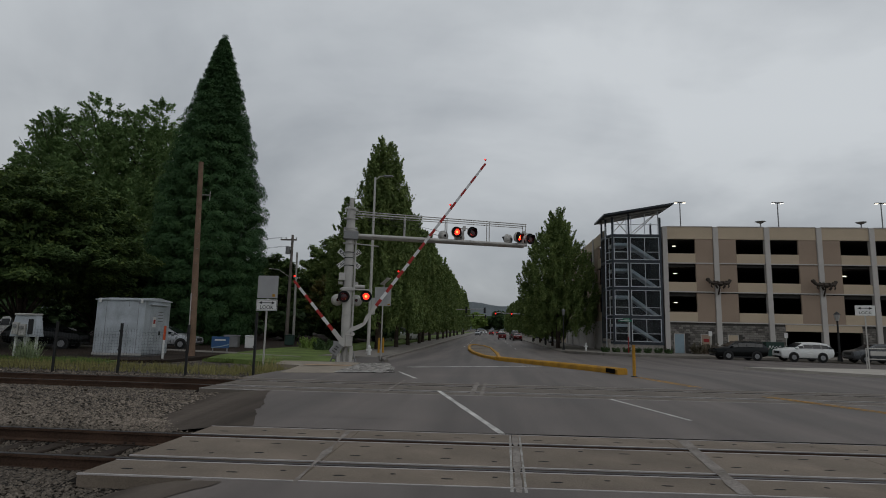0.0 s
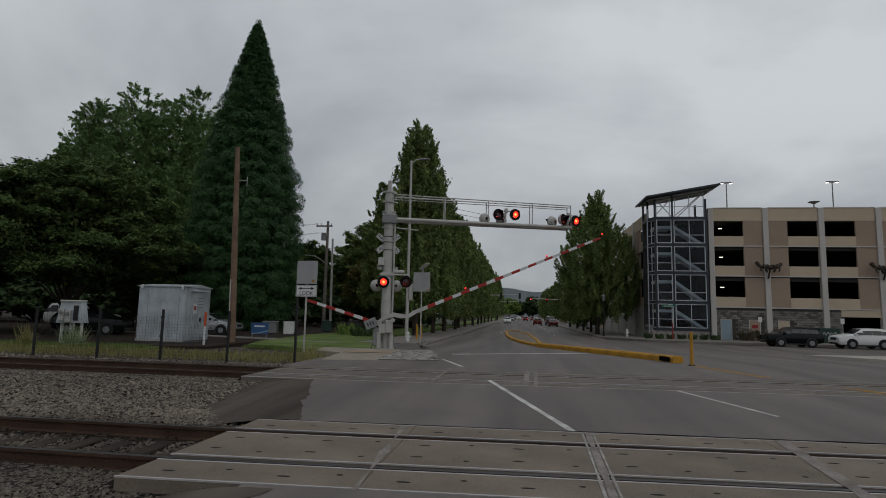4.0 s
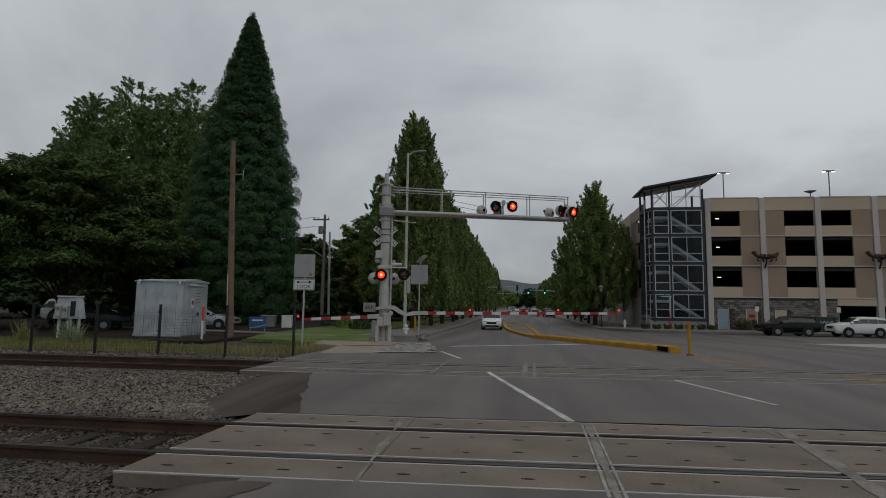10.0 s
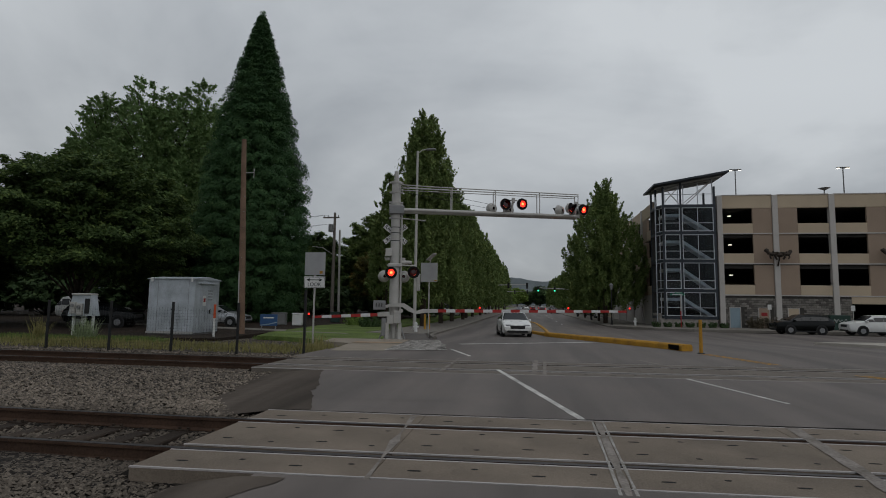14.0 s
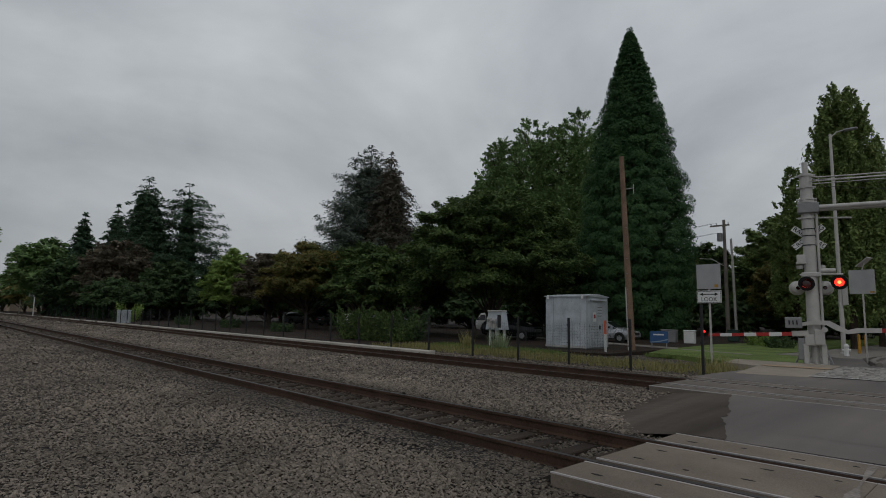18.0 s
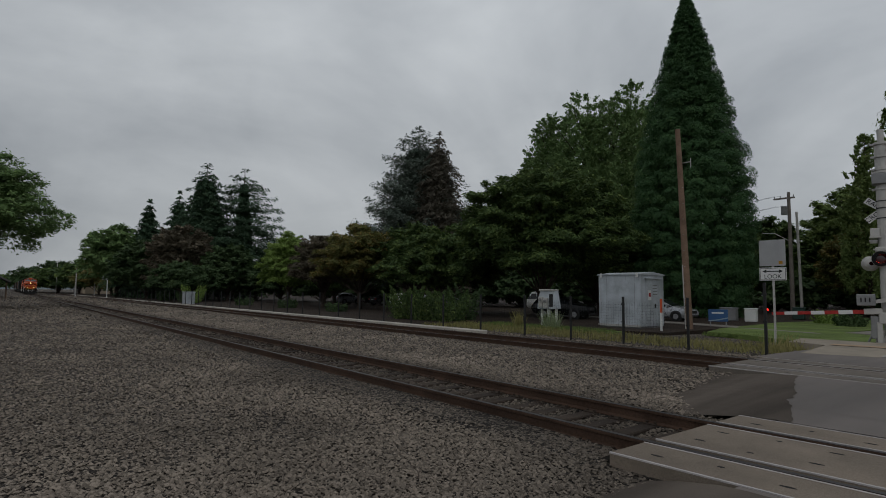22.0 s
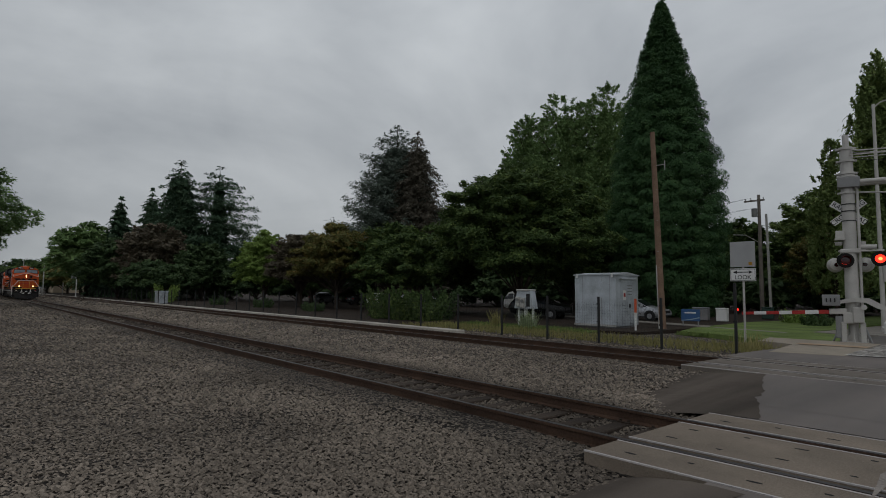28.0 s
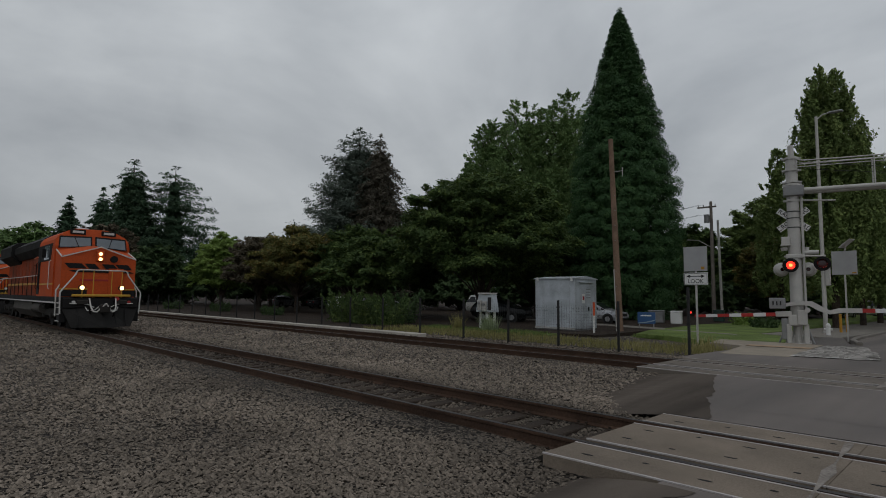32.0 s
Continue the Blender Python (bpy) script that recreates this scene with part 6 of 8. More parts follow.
for d in (-0.07, 0.07):
    line("lane_line", (0.83 + d, 5.0), (0.93 + d, 8.0), 0.035, "paint_mid", "worn white lane line edge over the slabs", lift=0.003, wear=0.5)
line("lane_line", (-1.45, 4.97), (-1.60, 7.86), 0.15, "paint_faint", "faded white line over the slabs", lift=0.003, wear=0.9)
line("lane_line", (3.12, 5.3), (3.46, 8.2), 0.2, "paint_faint", "faded white lane line over the slabs", lift=0.003, wear=0.4)
line("lane_line", (-2.05, 13.1), (-2.0, 16.5), 0.1, "paint_faint", "faded white line over the slabs", wear=0.5)
line("tar_joint", (0.75, 7.905), (21, 7.905), 0.075, "rubber", "black tar joint between the asphalt and the slabs", wear=0.7, swing=True)
line("tar_joint", (-3.3, 7.905), (0.75, 7.905), 0.03, "rubber", "thin black tar joint along the slabs", wear=0.8, swing=True)
line("tar_joint", (-6.2, 15.72), (22, 15.72), 0.035, "rubber", "thin black tar joint along the far slabs", wear=0.8, swing=True)
line("edge_line", (-1.75, 17.1), (-2.7, 19.6), 0.13, "paint_white", "worn white edge line", wear=0.3)
line("stop_line", (-2.7, 22.1), (3.2, 27.4), 0.3, "paint_white", "worn white stop line", wear=0.3)
line("lane_line", (4.1, 14.6), (3.2, 17.4), 0.1, "paint_faint", "faded white lane line", wear=0.5)
line("lane_line", (6.0, 15.6), (6.5, 14.0), 0.1, "paint_faint", "faded white lane line", wear=0.5)
for o in (0.0, 0.2):
    line("centre_line", (5.80 + o, 20.3), (6.75 + o, 17.0), 0.1, "paint_yellow", "worn yellow double line", wear=0.2)
    line("centre_line", (7.75 + o, 14.9), (10.4 + o, 9.5), 0.1, "paint_yellow", "worn yellow double line", wear=0.2)
for y in range(60, 200, 12):
    line("lane_line", (3.6, y), (3.6, y + 3.5), 0.12, "paint_white", "white dashed lane line", wear=0.2)
    line("lane_line", (-2.2, y + 4), (-2.2, y + 7.5), 0.12, "paint_white", "white dashed lane line", wear=0.2)
for p, q in (((14, 46.5), (17.5, 45)), ((13, 48.5), (16, 47)), ((18, 33.6), (36, 34.4)), ((22, 29), (36, 31.5))):
    line("lane_line", p, q, 0.14, "paint_faint", "faded white line", wear=0.3)


def kerb(name, pts, w, h, material, label):
    """A kerb along a line of places, with a chamfered top."""
    t = thing(name, pose(0, 0, 0), label, "kerb")
    rng = random.Random(len(pts))
    for i, (a, b) in enumerate(zip(pts, pts[1:])):
        a3, b3 = Vector((*a, fall(a[1]))), Vector((*b, fall(b[1])))
        n = max(1, round((b3 - a3).length / 3))
        for k in range(n):
            p, q = a3.lerp(b3, k / n), a3.lerp(b3, (k + 1) / n)
            d = (q - p).normalized()
            s = Vector((-d.y, d.x, 0)).normalized()
            prof = [(-w / 2, -0.1), (-w / 2, h * 0.75), (-w / 2 + 0.05, h), (w / 2 - 0.05, h), (w / 2, h * 0.75), (w / 2, -0.1)]
            g = Geo()
            m = len(prof)
            vs = [p + s * u + Vector((0, 0, z)) for u, z in prof] + [q - d * 0.012 + s * u + Vector((0, 0, z)) for u, z in prof]
            g.add(vs, [(j, (j + 1) % m, m + (j + 1) % m, m + j) for j in range(m)] + [tuple(range(m))[::-1], tuple(range(m, 2 * m))])
            part("kerbstone", g, M[material], t, smooth=False)
    return t


kerb("median_kerb", [(5.65, 21.35), (4.2, 26), (2.7, 30.5), (1.15, 35.0)], 0.42, 0.24, "paint_yellow", "thick yellow painted median kerb, chipped at its end")
kerb("median_kerb", [(1.1, 35.3), (0.2, 39), (-0.6, 45), (-1.2, 53), (-1.6, 64), (-1.6, 69), (-1.1, 71), (-0.1, 68), (0.8, 60.3)], 0.3, 0.18, "paint_yellow", "yellow painted kerb of the median island")
kerb("median_kerb", [(1.3, 35.3), (1.25, 44), (0.85, 60)], 0.26, 0.18, "paint_yellow", "yellow painted kerb of the median island")
kerb("pavement_kerb", [(-4.4, 26.5), (-5.2, 30), (-5.65, 34), (-5.75, 45)], 0.2, 0.14, "pale_concrete", "pale concrete pavement kerb")
kerb("pavement_kerb", [(-5.78, 45), (-5.78, 200)], 0.2, 0.14, "pale_concrete", "pale concrete pavement kerb")
kerb("pavement_kerb", [(7.8, 200), (7.8, 58), (11.2, 52.2), (14, 50.8), (60, 50.8)], 0.2, 0.14, "pale_concrete", "pale concrete pavement kerb")
structure("traffic_island", raised([(x, y, fall(y) + 0.13) for x, y in ((14.4, 31.2), (15.7, 28.1), (16.6, 26.0), (18.0, 23.4), (32, 23), (32, 34.0), (22, 33.8), (18, 32.4))]), M["platform"], "low pale concrete traffic island", "traffic island")
structure("median_island", Geo().add([(x, y, fall(y) + 0.1) for x, y in ((1.15, 35.6), (1.2, 44), (0.8, 60), (-0.1, 68), (-1.1, 70.8), (-1.6, 69), (-1.6, 64), (-1.2, 53), (-0.6, 45), (0.2, 39))], [tuple(range(10))]), M["stone"], "grey-brown stony fill of the median island", "traffic island")
chip = thing("broken_kerb_end", pose(5.65, 21.35, 0), "dark broken patch on the yellow kerb", "kerb damage")
part("patch", Geo().box(-0.75, -0.245, 0.03, -0.1, -0.2, 0.2, 0.01), M["rubber"], chip, smooth=False)
chip.matrix_basis = pose(5.62, 21.4, 0, 0, 0, -72)
bollard = thing("delineator_post", pose(5.85, 20.4, 0), "slim yellow flexible post at the median end", "bollard")
part("tube", Geo().bar((0, 0, 0), (0, 0, 1.15), 0.06, 0.055, 14), M["paint_yellow"], bollard)
part("foot", Geo().bar((0, 0, 0), (0, 0, 0.04), 0.14, 0.1, 14), M["black"], bollard)

# footway ramp, cobbles and lawn edge at the signal
RAMP = raised([(-6.45, 17.75, 0.004), (-4.75, 18.25, 0.004), (-5.0, 23.6, 0.03), (-8.3, 23.2, 0.05), (-8.0, 21.2, 0.05), (-6.75, 20.7, 0.04)])
structure("footway", RAMP, M["footway"], "pale concrete footway towards the crossing", "pavement")
tact = Geo().add([(-6.72, 20.9, 0.048), (-4.92, 21.3, 0.036), (-4.93, 21.9, 0.036), (-6.75, 21.5, 0.048)], [(0, 1, 2, 3)])
structure("tactile_strip", tact, M["tactile"], "ochre tactile warning strip", "tactile paving")
ISLE = raised([(-4.7, 18.5, 0.012), (-2.75, 19.1, 0.012), (-3.1, 21.2, 0.012), (-4.7, 26.3, -0.05), (-5.7, 31, -0.1), (-6.5, 31, -0.1), (-6.3, 24.3, 0.02), (-5.0, 23.6, 0.02)])
structure("corner_pavement", ISLE, M["asphalt_dark"], "worn dark corner pavement round the signal", "pavement")
line("island_edge", (-4.75, 18.42), (-2.75, 19.02), 0.12, "paint_white", "white line round the cobbles", lift=0.028, wear=0.2)
rng = random.Random(12)
cob = thing("cobble_bed", pose(0, 0, 0), "bed of uneven pale cobbles set in mortar", "cobbles")
COB = [Geo().ball((0, 0, 0), 0.15, 0.11, 0.045, 8, 4, 0.12).mesh("cobble", M["cobble"], True) for _ in range(5)]
for i in range(230):
    v, u = rng.random(), rng.random()
    y = 18.75 + 4.4 * v
    x0, x1 = -4.75 + 0.0 * v, float(np.interp(y, [18.6, 19.3, 21.2, 23.3], [-3.2, -2.9, -3.2, -3.8]))
    x = x0 + (x1 - x0) * u
    if (x + 5.82) ** 2 + (y - 23.9) ** 2 < 0.6:
        continue
    ob = new("cobble", rng.choice(COB))
    ob.parent = cob
    ob.matrix_basis = pose(x, y, 0.012 + rng.uniform(-0.012, 0.012), 0, 0, rng.uniform(0, 360)) @ Matrix.Diagonal((rng.uniform(0.8, 1.3), rng.uniform(0.8, 1.3), rng.uniform(0.8, 1.2), 1))

# long concrete platform edge beyond the far track
plat = structure("platform_edge", Geo().box(-200, 16.25, -0.3, -18.3, 16.75, -0.02, 0.02), M["platform"], "low pale concrete strip beside the far track", "kerb")
def tufts(name, count, xr, yr, h, material, label, seed):
    rng = np.random.default_rng(seed)
    x, y = rng.uniform(*xr, count), rng.uniform(*yr, count)
    a = rng.uniform(0, math.tau, count)
    l = h * rng.uniform(0.4, 1.3, count)
    w = 0.012 + 0.01 * rng.random(count)
    lx, ly = rng.normal(0, 0.3, count) * l, rng.normal(0, 0.3, count) * l
    z = np.array([bed(p, q) for p, q in zip(x, y)]) + 0.05
    v = np.stack([np.stack([x - w * np.cos(a), y - w * np.sin(a), z], 1), np.stack([x + w * np.cos(a), y + w * np.sin(a), z], 1), np.stack([x + lx, y + ly, z + l], 1)], 1).reshape(-1, 3)
    return tagged(new(name, arrays(name, v, np.arange(3 * count).reshape(-1, 3), M[material])), label, "grass", kind="stuff")


tufts("dry_grass", 5000, (-24, -6.9), (17.3, 20.4), 0.2, "straw", "dry yellow grass along the fence", 21)
tufts("lawn_grass", 6000, (-23, -15.4), (20.3, 22.0), 0.16, "blade", "green grass beside the bungalow", 22)
tufts("lawn_grass", 9000, (-12.6, -8.3), (24.3, 28.5), 0.16, "blade", "green grass of the lawn", 26)
tufts("dry_grass", 130, (-20.35, -19.95), (20.4, 20.8), 0.85, "straw", "tall dry clump of grass by the meter cabinet", 23)
tufts("flowering_weeds", 420, (-18.75, -17.95), (20.8, 21.2), 0.75, "pale_weed", "tall pale flowering weeds by the meter cabinet", 24)
tufts("dry_grass", 120, (-7.9, -7.2), (18.4, 20.2), 0.5, "straw", "tall weeds beside the sign post", 25)


# ---- parking garage ----
FRONT = 53.0
# the garage block was set out at a smaller measure: this brings it to true size about the corner of the street
TRUE = Matrix.Translation((0, 0, 1.58)) @ Matrix.Diagonal((1.09, 1.09, 1.09, 1)) @ Matrix.Translation((0, 0, -1.58))
garage = thing("parking_garage", TRUE @ pose(0, FRONT, -0.3), "four-storey tan and cream concrete parking garage with open decks", "building")
LEVELS = [2.95, 5.75, 8.45]
COLS = [17.12 + 4.65 * i for i in range(9)]
deck_edge = COLS[-1] + 0.3
# decks, beams and inner walls take their shade from a darkened colour
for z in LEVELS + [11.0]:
    part("deck", Geo().box(16.8, 0.35, z - 0.22, deck_edge, 30, z), M["g_inside_shade"], garage, "concrete deck with interior shade painted into its colour", smooth=False)
part("back_wall", Geo().box(16.8, 30, -0.1, deck_edge, 30.3, 11.9), M["g_inside_shade"], garage, smooth=False)
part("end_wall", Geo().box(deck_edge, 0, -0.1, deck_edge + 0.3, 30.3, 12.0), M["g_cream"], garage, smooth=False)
part("inner_wall", Geo().box(12.5, 14, -0.1, 16.75, 14.2, 11.9), M["g_inside_shade"], garage, smooth=False)
for i, x in enumerate(COLS):
    part("column", Geo().box(x - 0.235, -0.12, -0.1, x + 0.235, 0.3, 12.0, 0.02), M["g_col"], garage, "pale concrete column", smooth=False)
for i, (a, b) in enumerate(zip(COLS, COLS[1:])):
    x0, x1 = a + 0.237, b - 0.237
    split = x0 + 2.55 if i % 2 == 0 else x1 - 2.55
    o0, o1, t0, t1 = (x0, split, split, x1) if i % 2 == 0 else (split, x1, x0, split)
    part("parapet", Geo().box(x0, 0.0, 10.82, x1, 0.25, 11.98, 0.01), M["g_cream"], garage, "cream concrete parapet", smooth=False)
    part("coping", Geo().box(x0, -0.04, 11.98, x1, 0.3, 12.06), M["g_col"], garage, smooth=False)
    for k, z in enumerate(LEVELS):
        part("spandrel", Geo().box(o0 + 0.002, 0.0, z + 0.12, o1 - 0.002, 0.22, z + 0.98, 0.01), M["g_cream"], garage, "cream concrete spandrel", smooth=False)
        part("wall_panel", Geo().box(t0 + 0.002, 0.02, z + 0.12, t1 - 0.002, 0.22, z + (2.74 if k < 2 else 2.36), 0.01), M["g_tan"], garage, "tan rendered wall panel", smooth=False)
        part("ledge", Geo().box(x0, -0.05, z + 0.02, x1, 0.2, z + 0.12), M["g_col"], garage, smooth=False)
        part("soffit_beam", Geo().box(o0 + 0.01, 0.3, z + 2.45, o1 - 0.01, 0.6, z + 2.58), M["g_inside_shade"], garage, smooth=False)
        if i == 0 or (i == 3 and k == 1):
            l = part("deck_lamp", Geo().box(o0 + 1.0, 1.6, z + 1.9, o0 + 1.3, 1.75, z + 1.95), M["lot_glow"], garage, "lit deck lamp", smooth=False)
    if i == 3:
        part("plinth_wall", Geo().box(x1 - 1.2, 0.06, -0.1, x1, 0.3, 2.96), M["g_mortar"], garage, smooth=False)
        part("lintel", Geo().box(x0, 0.0, 2.35, x1 - 1.2, 0.3, 2.96, 0.01), M["g_cream"], garage, "cream lintel over a drive-in", smooth=False)
        continue
    entrance = i == 2
    if not entrance:
        part("plinth_wall", Geo().box(x0, 0.06, -0.1, x1, 0.3, 2.96), M["g_mortar"], garage, "mortar of the block wall", smooth=False)
    else:
        part("plinth_wall", Geo().box(x0, 0.06, -0.1, x0 + 1.0, 0.3, 2.96), M["g_mortar"], garage, smooth=False)
        part("lintel", Geo().box(x0 + 1.0, 0.0, 2.35, x1, 0.3, 2.96, 0.01), M["g_cream"], garage, smooth=False)
block = Geo().box(0.014, -0.045, 0.014, 0.386, 0.06, 0.186, 0.012).mesh("block", M["g_block"])
small = Geo().box(0.014, -0.045, 0.014, 0.186, 0.06, 0.186, 0.012).mesh("block", M["g_block"])
rng = random.Random(31)
for i, (a, b) in enumerate(zip(COLS[:4], COLS[1:5])):
    x0, x1 = a + 0.24, b - 0.24
    if i == 2:
        x1 = x0 + 1.0
    if i == 3:
        x0 = x1 - 1.2
    for r in range(14):
        x = x0
        first = r % 2
        while x < x1 - 0.1:
            w = 0.2 if first or x1 - x < 0.39 else 0.4
            first = 0
            z = -0.05 + 0.2 * r
            hole = i == 0 and 0.62 < x - x0 + w and x - x0 < 1.5 and z < 1.95
            hole |= i == 0 and 3.0 < x - x0 + w and x - x0 < 3.95 and z < 1.95
            hole |= i == 1 and 0.75 < x - x0 + w and x - x0 < 1.65 and z < 1.95
            if not hole:
                ob = new("block", block if w > 0.3 else small)
                ob.parent = garage
                ob.matrix_basis = pose(x, 0.06 + rng.uniform(-0.01, 0.006), z)
            x += w
for x, m, lab in ((COLS[0] + 1.05, "door_blue", "pale blue steel door"), (COLS[0] + 3.45, "g_tan", "tan steel door with a red notice"), (COLS[1] + 1.2, "g_cream", "cream steel door")):
    d = part("door", Geo().box(x - 0.42, -0.0, -0.05, x + 0.42, 0.055, 1.88, 0.01), M[m], garage, lab, smooth=False)
    part("door_frame", Geo().box(x - 0.48, -0.03, -0.05, x - 0.43, 0.055, 1.94).box(x + 0.43, -0.03, -0.05, x + 0.48, 0.055, 1.94).box(x - 0.43, -0.03, 1.89, x + 0.43, 0.055, 1.94), M["g_col"], d, smooth=False)
    if m == "g_tan":
        part("notice", Geo().box(x - 0.25, -0.008, 1.2, x + 0.25, -0.003, 1.5), M["red_paint"], d, "red notice", smooth=False)
# west side, along the street
for z in LEVELS:
    for y0 in np.arange(3.0, 27, 5.2):
        part("spandrel", Geo().box(12.0, y0, z + 0.06, 12.22, y0 + 2.9, z + 0.98), M["g_cream"], garage, smooth=False)
        part("wall_panel", Geo().box(12.02, y0 + 2.9, z + 0.06, 12.22, y0 + 5.0, z + 2.62), M["g_tan"], garage, smooth=False)
for y0 in np.arange(2.8, 30, 5.2):
    part("column", Geo().box(11.88, y0, -0.1, 12.3, y0 + 0.5, 12.0), M["g_col"], garage, smooth=False)
part("parapet", Geo().box(11.98, 2.7, 10.8, 12.24, 30.3, 12.0), M["g_cream"], garage, smooth=False)
part("plinth_wall", Geo().box(12.0, 2.7, -0.1, 12.3, 30.3, 3.0), M["g_col"], garage, smooth=False)
# inner wall and decks behind the west side, in the same painted shade
part("inner_wall", Geo().box(15, 4.2, -0.1, 15.3, 30.3, 11.8), M["g_inside_shade"], garage, smooth=False)
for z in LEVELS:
    part("deck", Geo().box(12.25, 4.4, z - 0.22, 15, 30, z - 0.01), M["g_inside_shade"], garage, smooth=False)
# bronze sculptures on the columns
for x in (COLS[1], COLS[3]):
    sc = thing("wall_sculpture", TRUE @ pose(x, FRONT - 0.4, 6.2), "dark bronze branching sculpture fixed to a column", "sculpture", "wall sculptures")
    part("stem", Geo().tube([(0, 0.2, -0.9), (0.05, 0, -0.3), (0, -0.1, 0.1)], 0.07, 8), M["bronze"], sc)
    for s in (-1, 1):
        br = part("branch", Geo().tube([(0, -0.1, 0.1), (s * 0.25, -0.25, 0.2), (s * 0.5, -0.25, 0.08), (s * 0.78, -0.15, 0.15), (s * 0.98, -0.05, 0.42)], 0.15, 8), M["bronze"], sc)
        part("twig", Geo().tube([(s * 0.25, -0.2, 0.1), (s * 0.4, -0.35, -0.12), (s * 0.25, -0.25, -0.35)], 0.09, 7), M["bronze"], br)
        part("twig", Geo().tube([(s * 0.5, -0.25, 0.1), (s * 0.55, -0.3, 0.36)], 0.07, 7), M["bronze"], br)
        part("twig", Geo().tube([(s * 0.7, -0.2, 0.1), (s * 0.8, -0.25, -0.16), (s * 0.68, -0.25, -0.28)], 0.06, 6), M["bronze"], br)
    part("knob", Geo().ball((-0.98, -0.05, 0.46), 0.2, 0.16, 0.17, 9, 6, 0.1).ball((0, -0.2, 0.05), 0.34, 0.22, 0.2, 9, 6, 0.12), M["bronze"], sc)

# glazed stair tower with a tilted roof
tower = thing("stair_tower", TRUE @ pose(0, FRONT - 0.5, -0.3), "glazed stair tower with dark steel frame and tilted flat roof", "stair tower")
TX0, TX1, TY1 = 12.15, 16.55, 3.0
part("plinth", Geo().box(TX0 - 0.45, -0.05, -0.1, TX1, TY1, 0.85).box(TX0 - 0.45, 0.4, 0.85, TX0 - 0.2, TY1, 1.3), M["g_block"], tower, "dark block base", smooth=False)
FL = [0.95, 3.35, 6.0, 8.55, 11.0]
for x, y in ((TX0, 0), (TX1, 0), (TX1, TY1), (TX0 - 0.4, 1.1), (TX0 - 0.4, TY1)):
    part("corner_post", Geo().box(x - 0.08, y - 0.08, 0.8, x + 0.08, y + 0.08, 12.75), M["g_steel"], tower, smooth=False)
part("corner_post", Geo().box(TX0 + 1.45, -0.08, 0.8, TX0 + 1.59, 0.08, 13.1), M["g_steel"], tower, smooth=False)
part("edge_pipe", Geo().bar((TX0 - 0.48, 0.9, -0.1), (TX0 - 0.48, 0.9, 12), 0.05, n=8), M["g_mullion"], tower)
for z in FL:
    part("floor_band", Geo().box(TX0 - 0.1, -0.12, z - 0.12, TX1 + 0.08, 0.08, z + 0.12), M["g_steel"], tower, smooth=False)
    part("floor_band", Geo().beam((TX0, 0, z), (TX0 - 0.4, 1.1, z), 0.16, 0.24), M["g_steel"], tower, smooth=False)
    part("floor_band", Geo().box(TX0 - 0.48, 1.1, z - 0.12, TX0 - 0.3, TY1, z + 0.12), M["g_steel"], tower, smooth=False)
for k, (z0, z1) in enumerate(zip(FL, FL[1:])):
    z0, z1 = z0 + 0.15, z1 - 0.15
    for x0, x1, div in ((TX0 + 0.11, TX0 + 1.42, False), (TX0 + 1.62, TX1 - 0.11, True)):
        w = part("window", Geo().box(x0, -0.07, z0, x0 + 0.06, 0.0, z1).box(x1 - 0.06, -0.07, z0, x1, 0.0, z1).box(x0 + 0.06, -0.07, z0, x1 - 0.06, 0.0, z0 + 0.06).box(x0 + 0.06, -0.07, z1 - 0.06, x1 - 0.06, 0.0, z1).box(x0 + 0.06, -0.07, z0 + 0.72, x1 - 0.06, 0.0, z0 + 0.77), M["g_mullion"], tower, "light metal window frame", smooth=False)
        if div:
            part("mullion", Geo().box((x0 + x1) / 2 - 0.025, -0.07, z0 + 0.06, (x0 + x1) / 2 + 0.025, -0.002, z1 - 0.06), M["g_mullion"], w, smooth=False)
        part("pane", Geo().box(x0 + 0.06, -0.03, z0 + 0.06, x1 - 0.06, -0.02, z1 - 0.06), M["glass"], w, "clear pane", smooth=False)
    part("stair_flight", Geo().beam((TX0 + 1.6, 0.95, z1 - 0.55), (TX1 - 0.2, 0.95, z0 - 0.1), 1.3, 0.26), M["stair_paint"], tower, "pale stair flight", smooth=False)
    # rear flight is painted dark for the shade behind the glass
    part("stair_flight", Geo().beam((TX0 + 1.6, 2.3, z1 - 0.5), (TX1 - 0.2, 2.3, z1 + 0.6), 0.9, 0.2), M["g_inside_shade"], tower, smooth=False)
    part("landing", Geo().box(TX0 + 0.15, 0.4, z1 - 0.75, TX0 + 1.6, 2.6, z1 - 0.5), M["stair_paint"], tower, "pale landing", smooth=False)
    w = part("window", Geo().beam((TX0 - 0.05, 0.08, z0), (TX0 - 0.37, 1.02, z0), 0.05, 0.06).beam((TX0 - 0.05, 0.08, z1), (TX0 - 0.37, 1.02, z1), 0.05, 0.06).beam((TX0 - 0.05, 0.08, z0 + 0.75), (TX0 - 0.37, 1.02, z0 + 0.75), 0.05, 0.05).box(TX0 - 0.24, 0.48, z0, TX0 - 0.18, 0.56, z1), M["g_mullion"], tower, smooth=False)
# side wall, ceiling and back wall are added to keep the tower dark inside
part("east_wall", Geo().box(TX1 - 0.1, 0.15, 0.8, TX1, TY1 - 0.1, 11.0), M["g_inside_shade"], tower, "added side wall in a painted shade tone, darkening the stairwell", smooth=False)
part("ceiling_slab", Geo().box(TX0 - 0.3, 0.3, 10.85, TX1, TY1, 11.0), M["g_inside_shade"], tower, smooth=False)
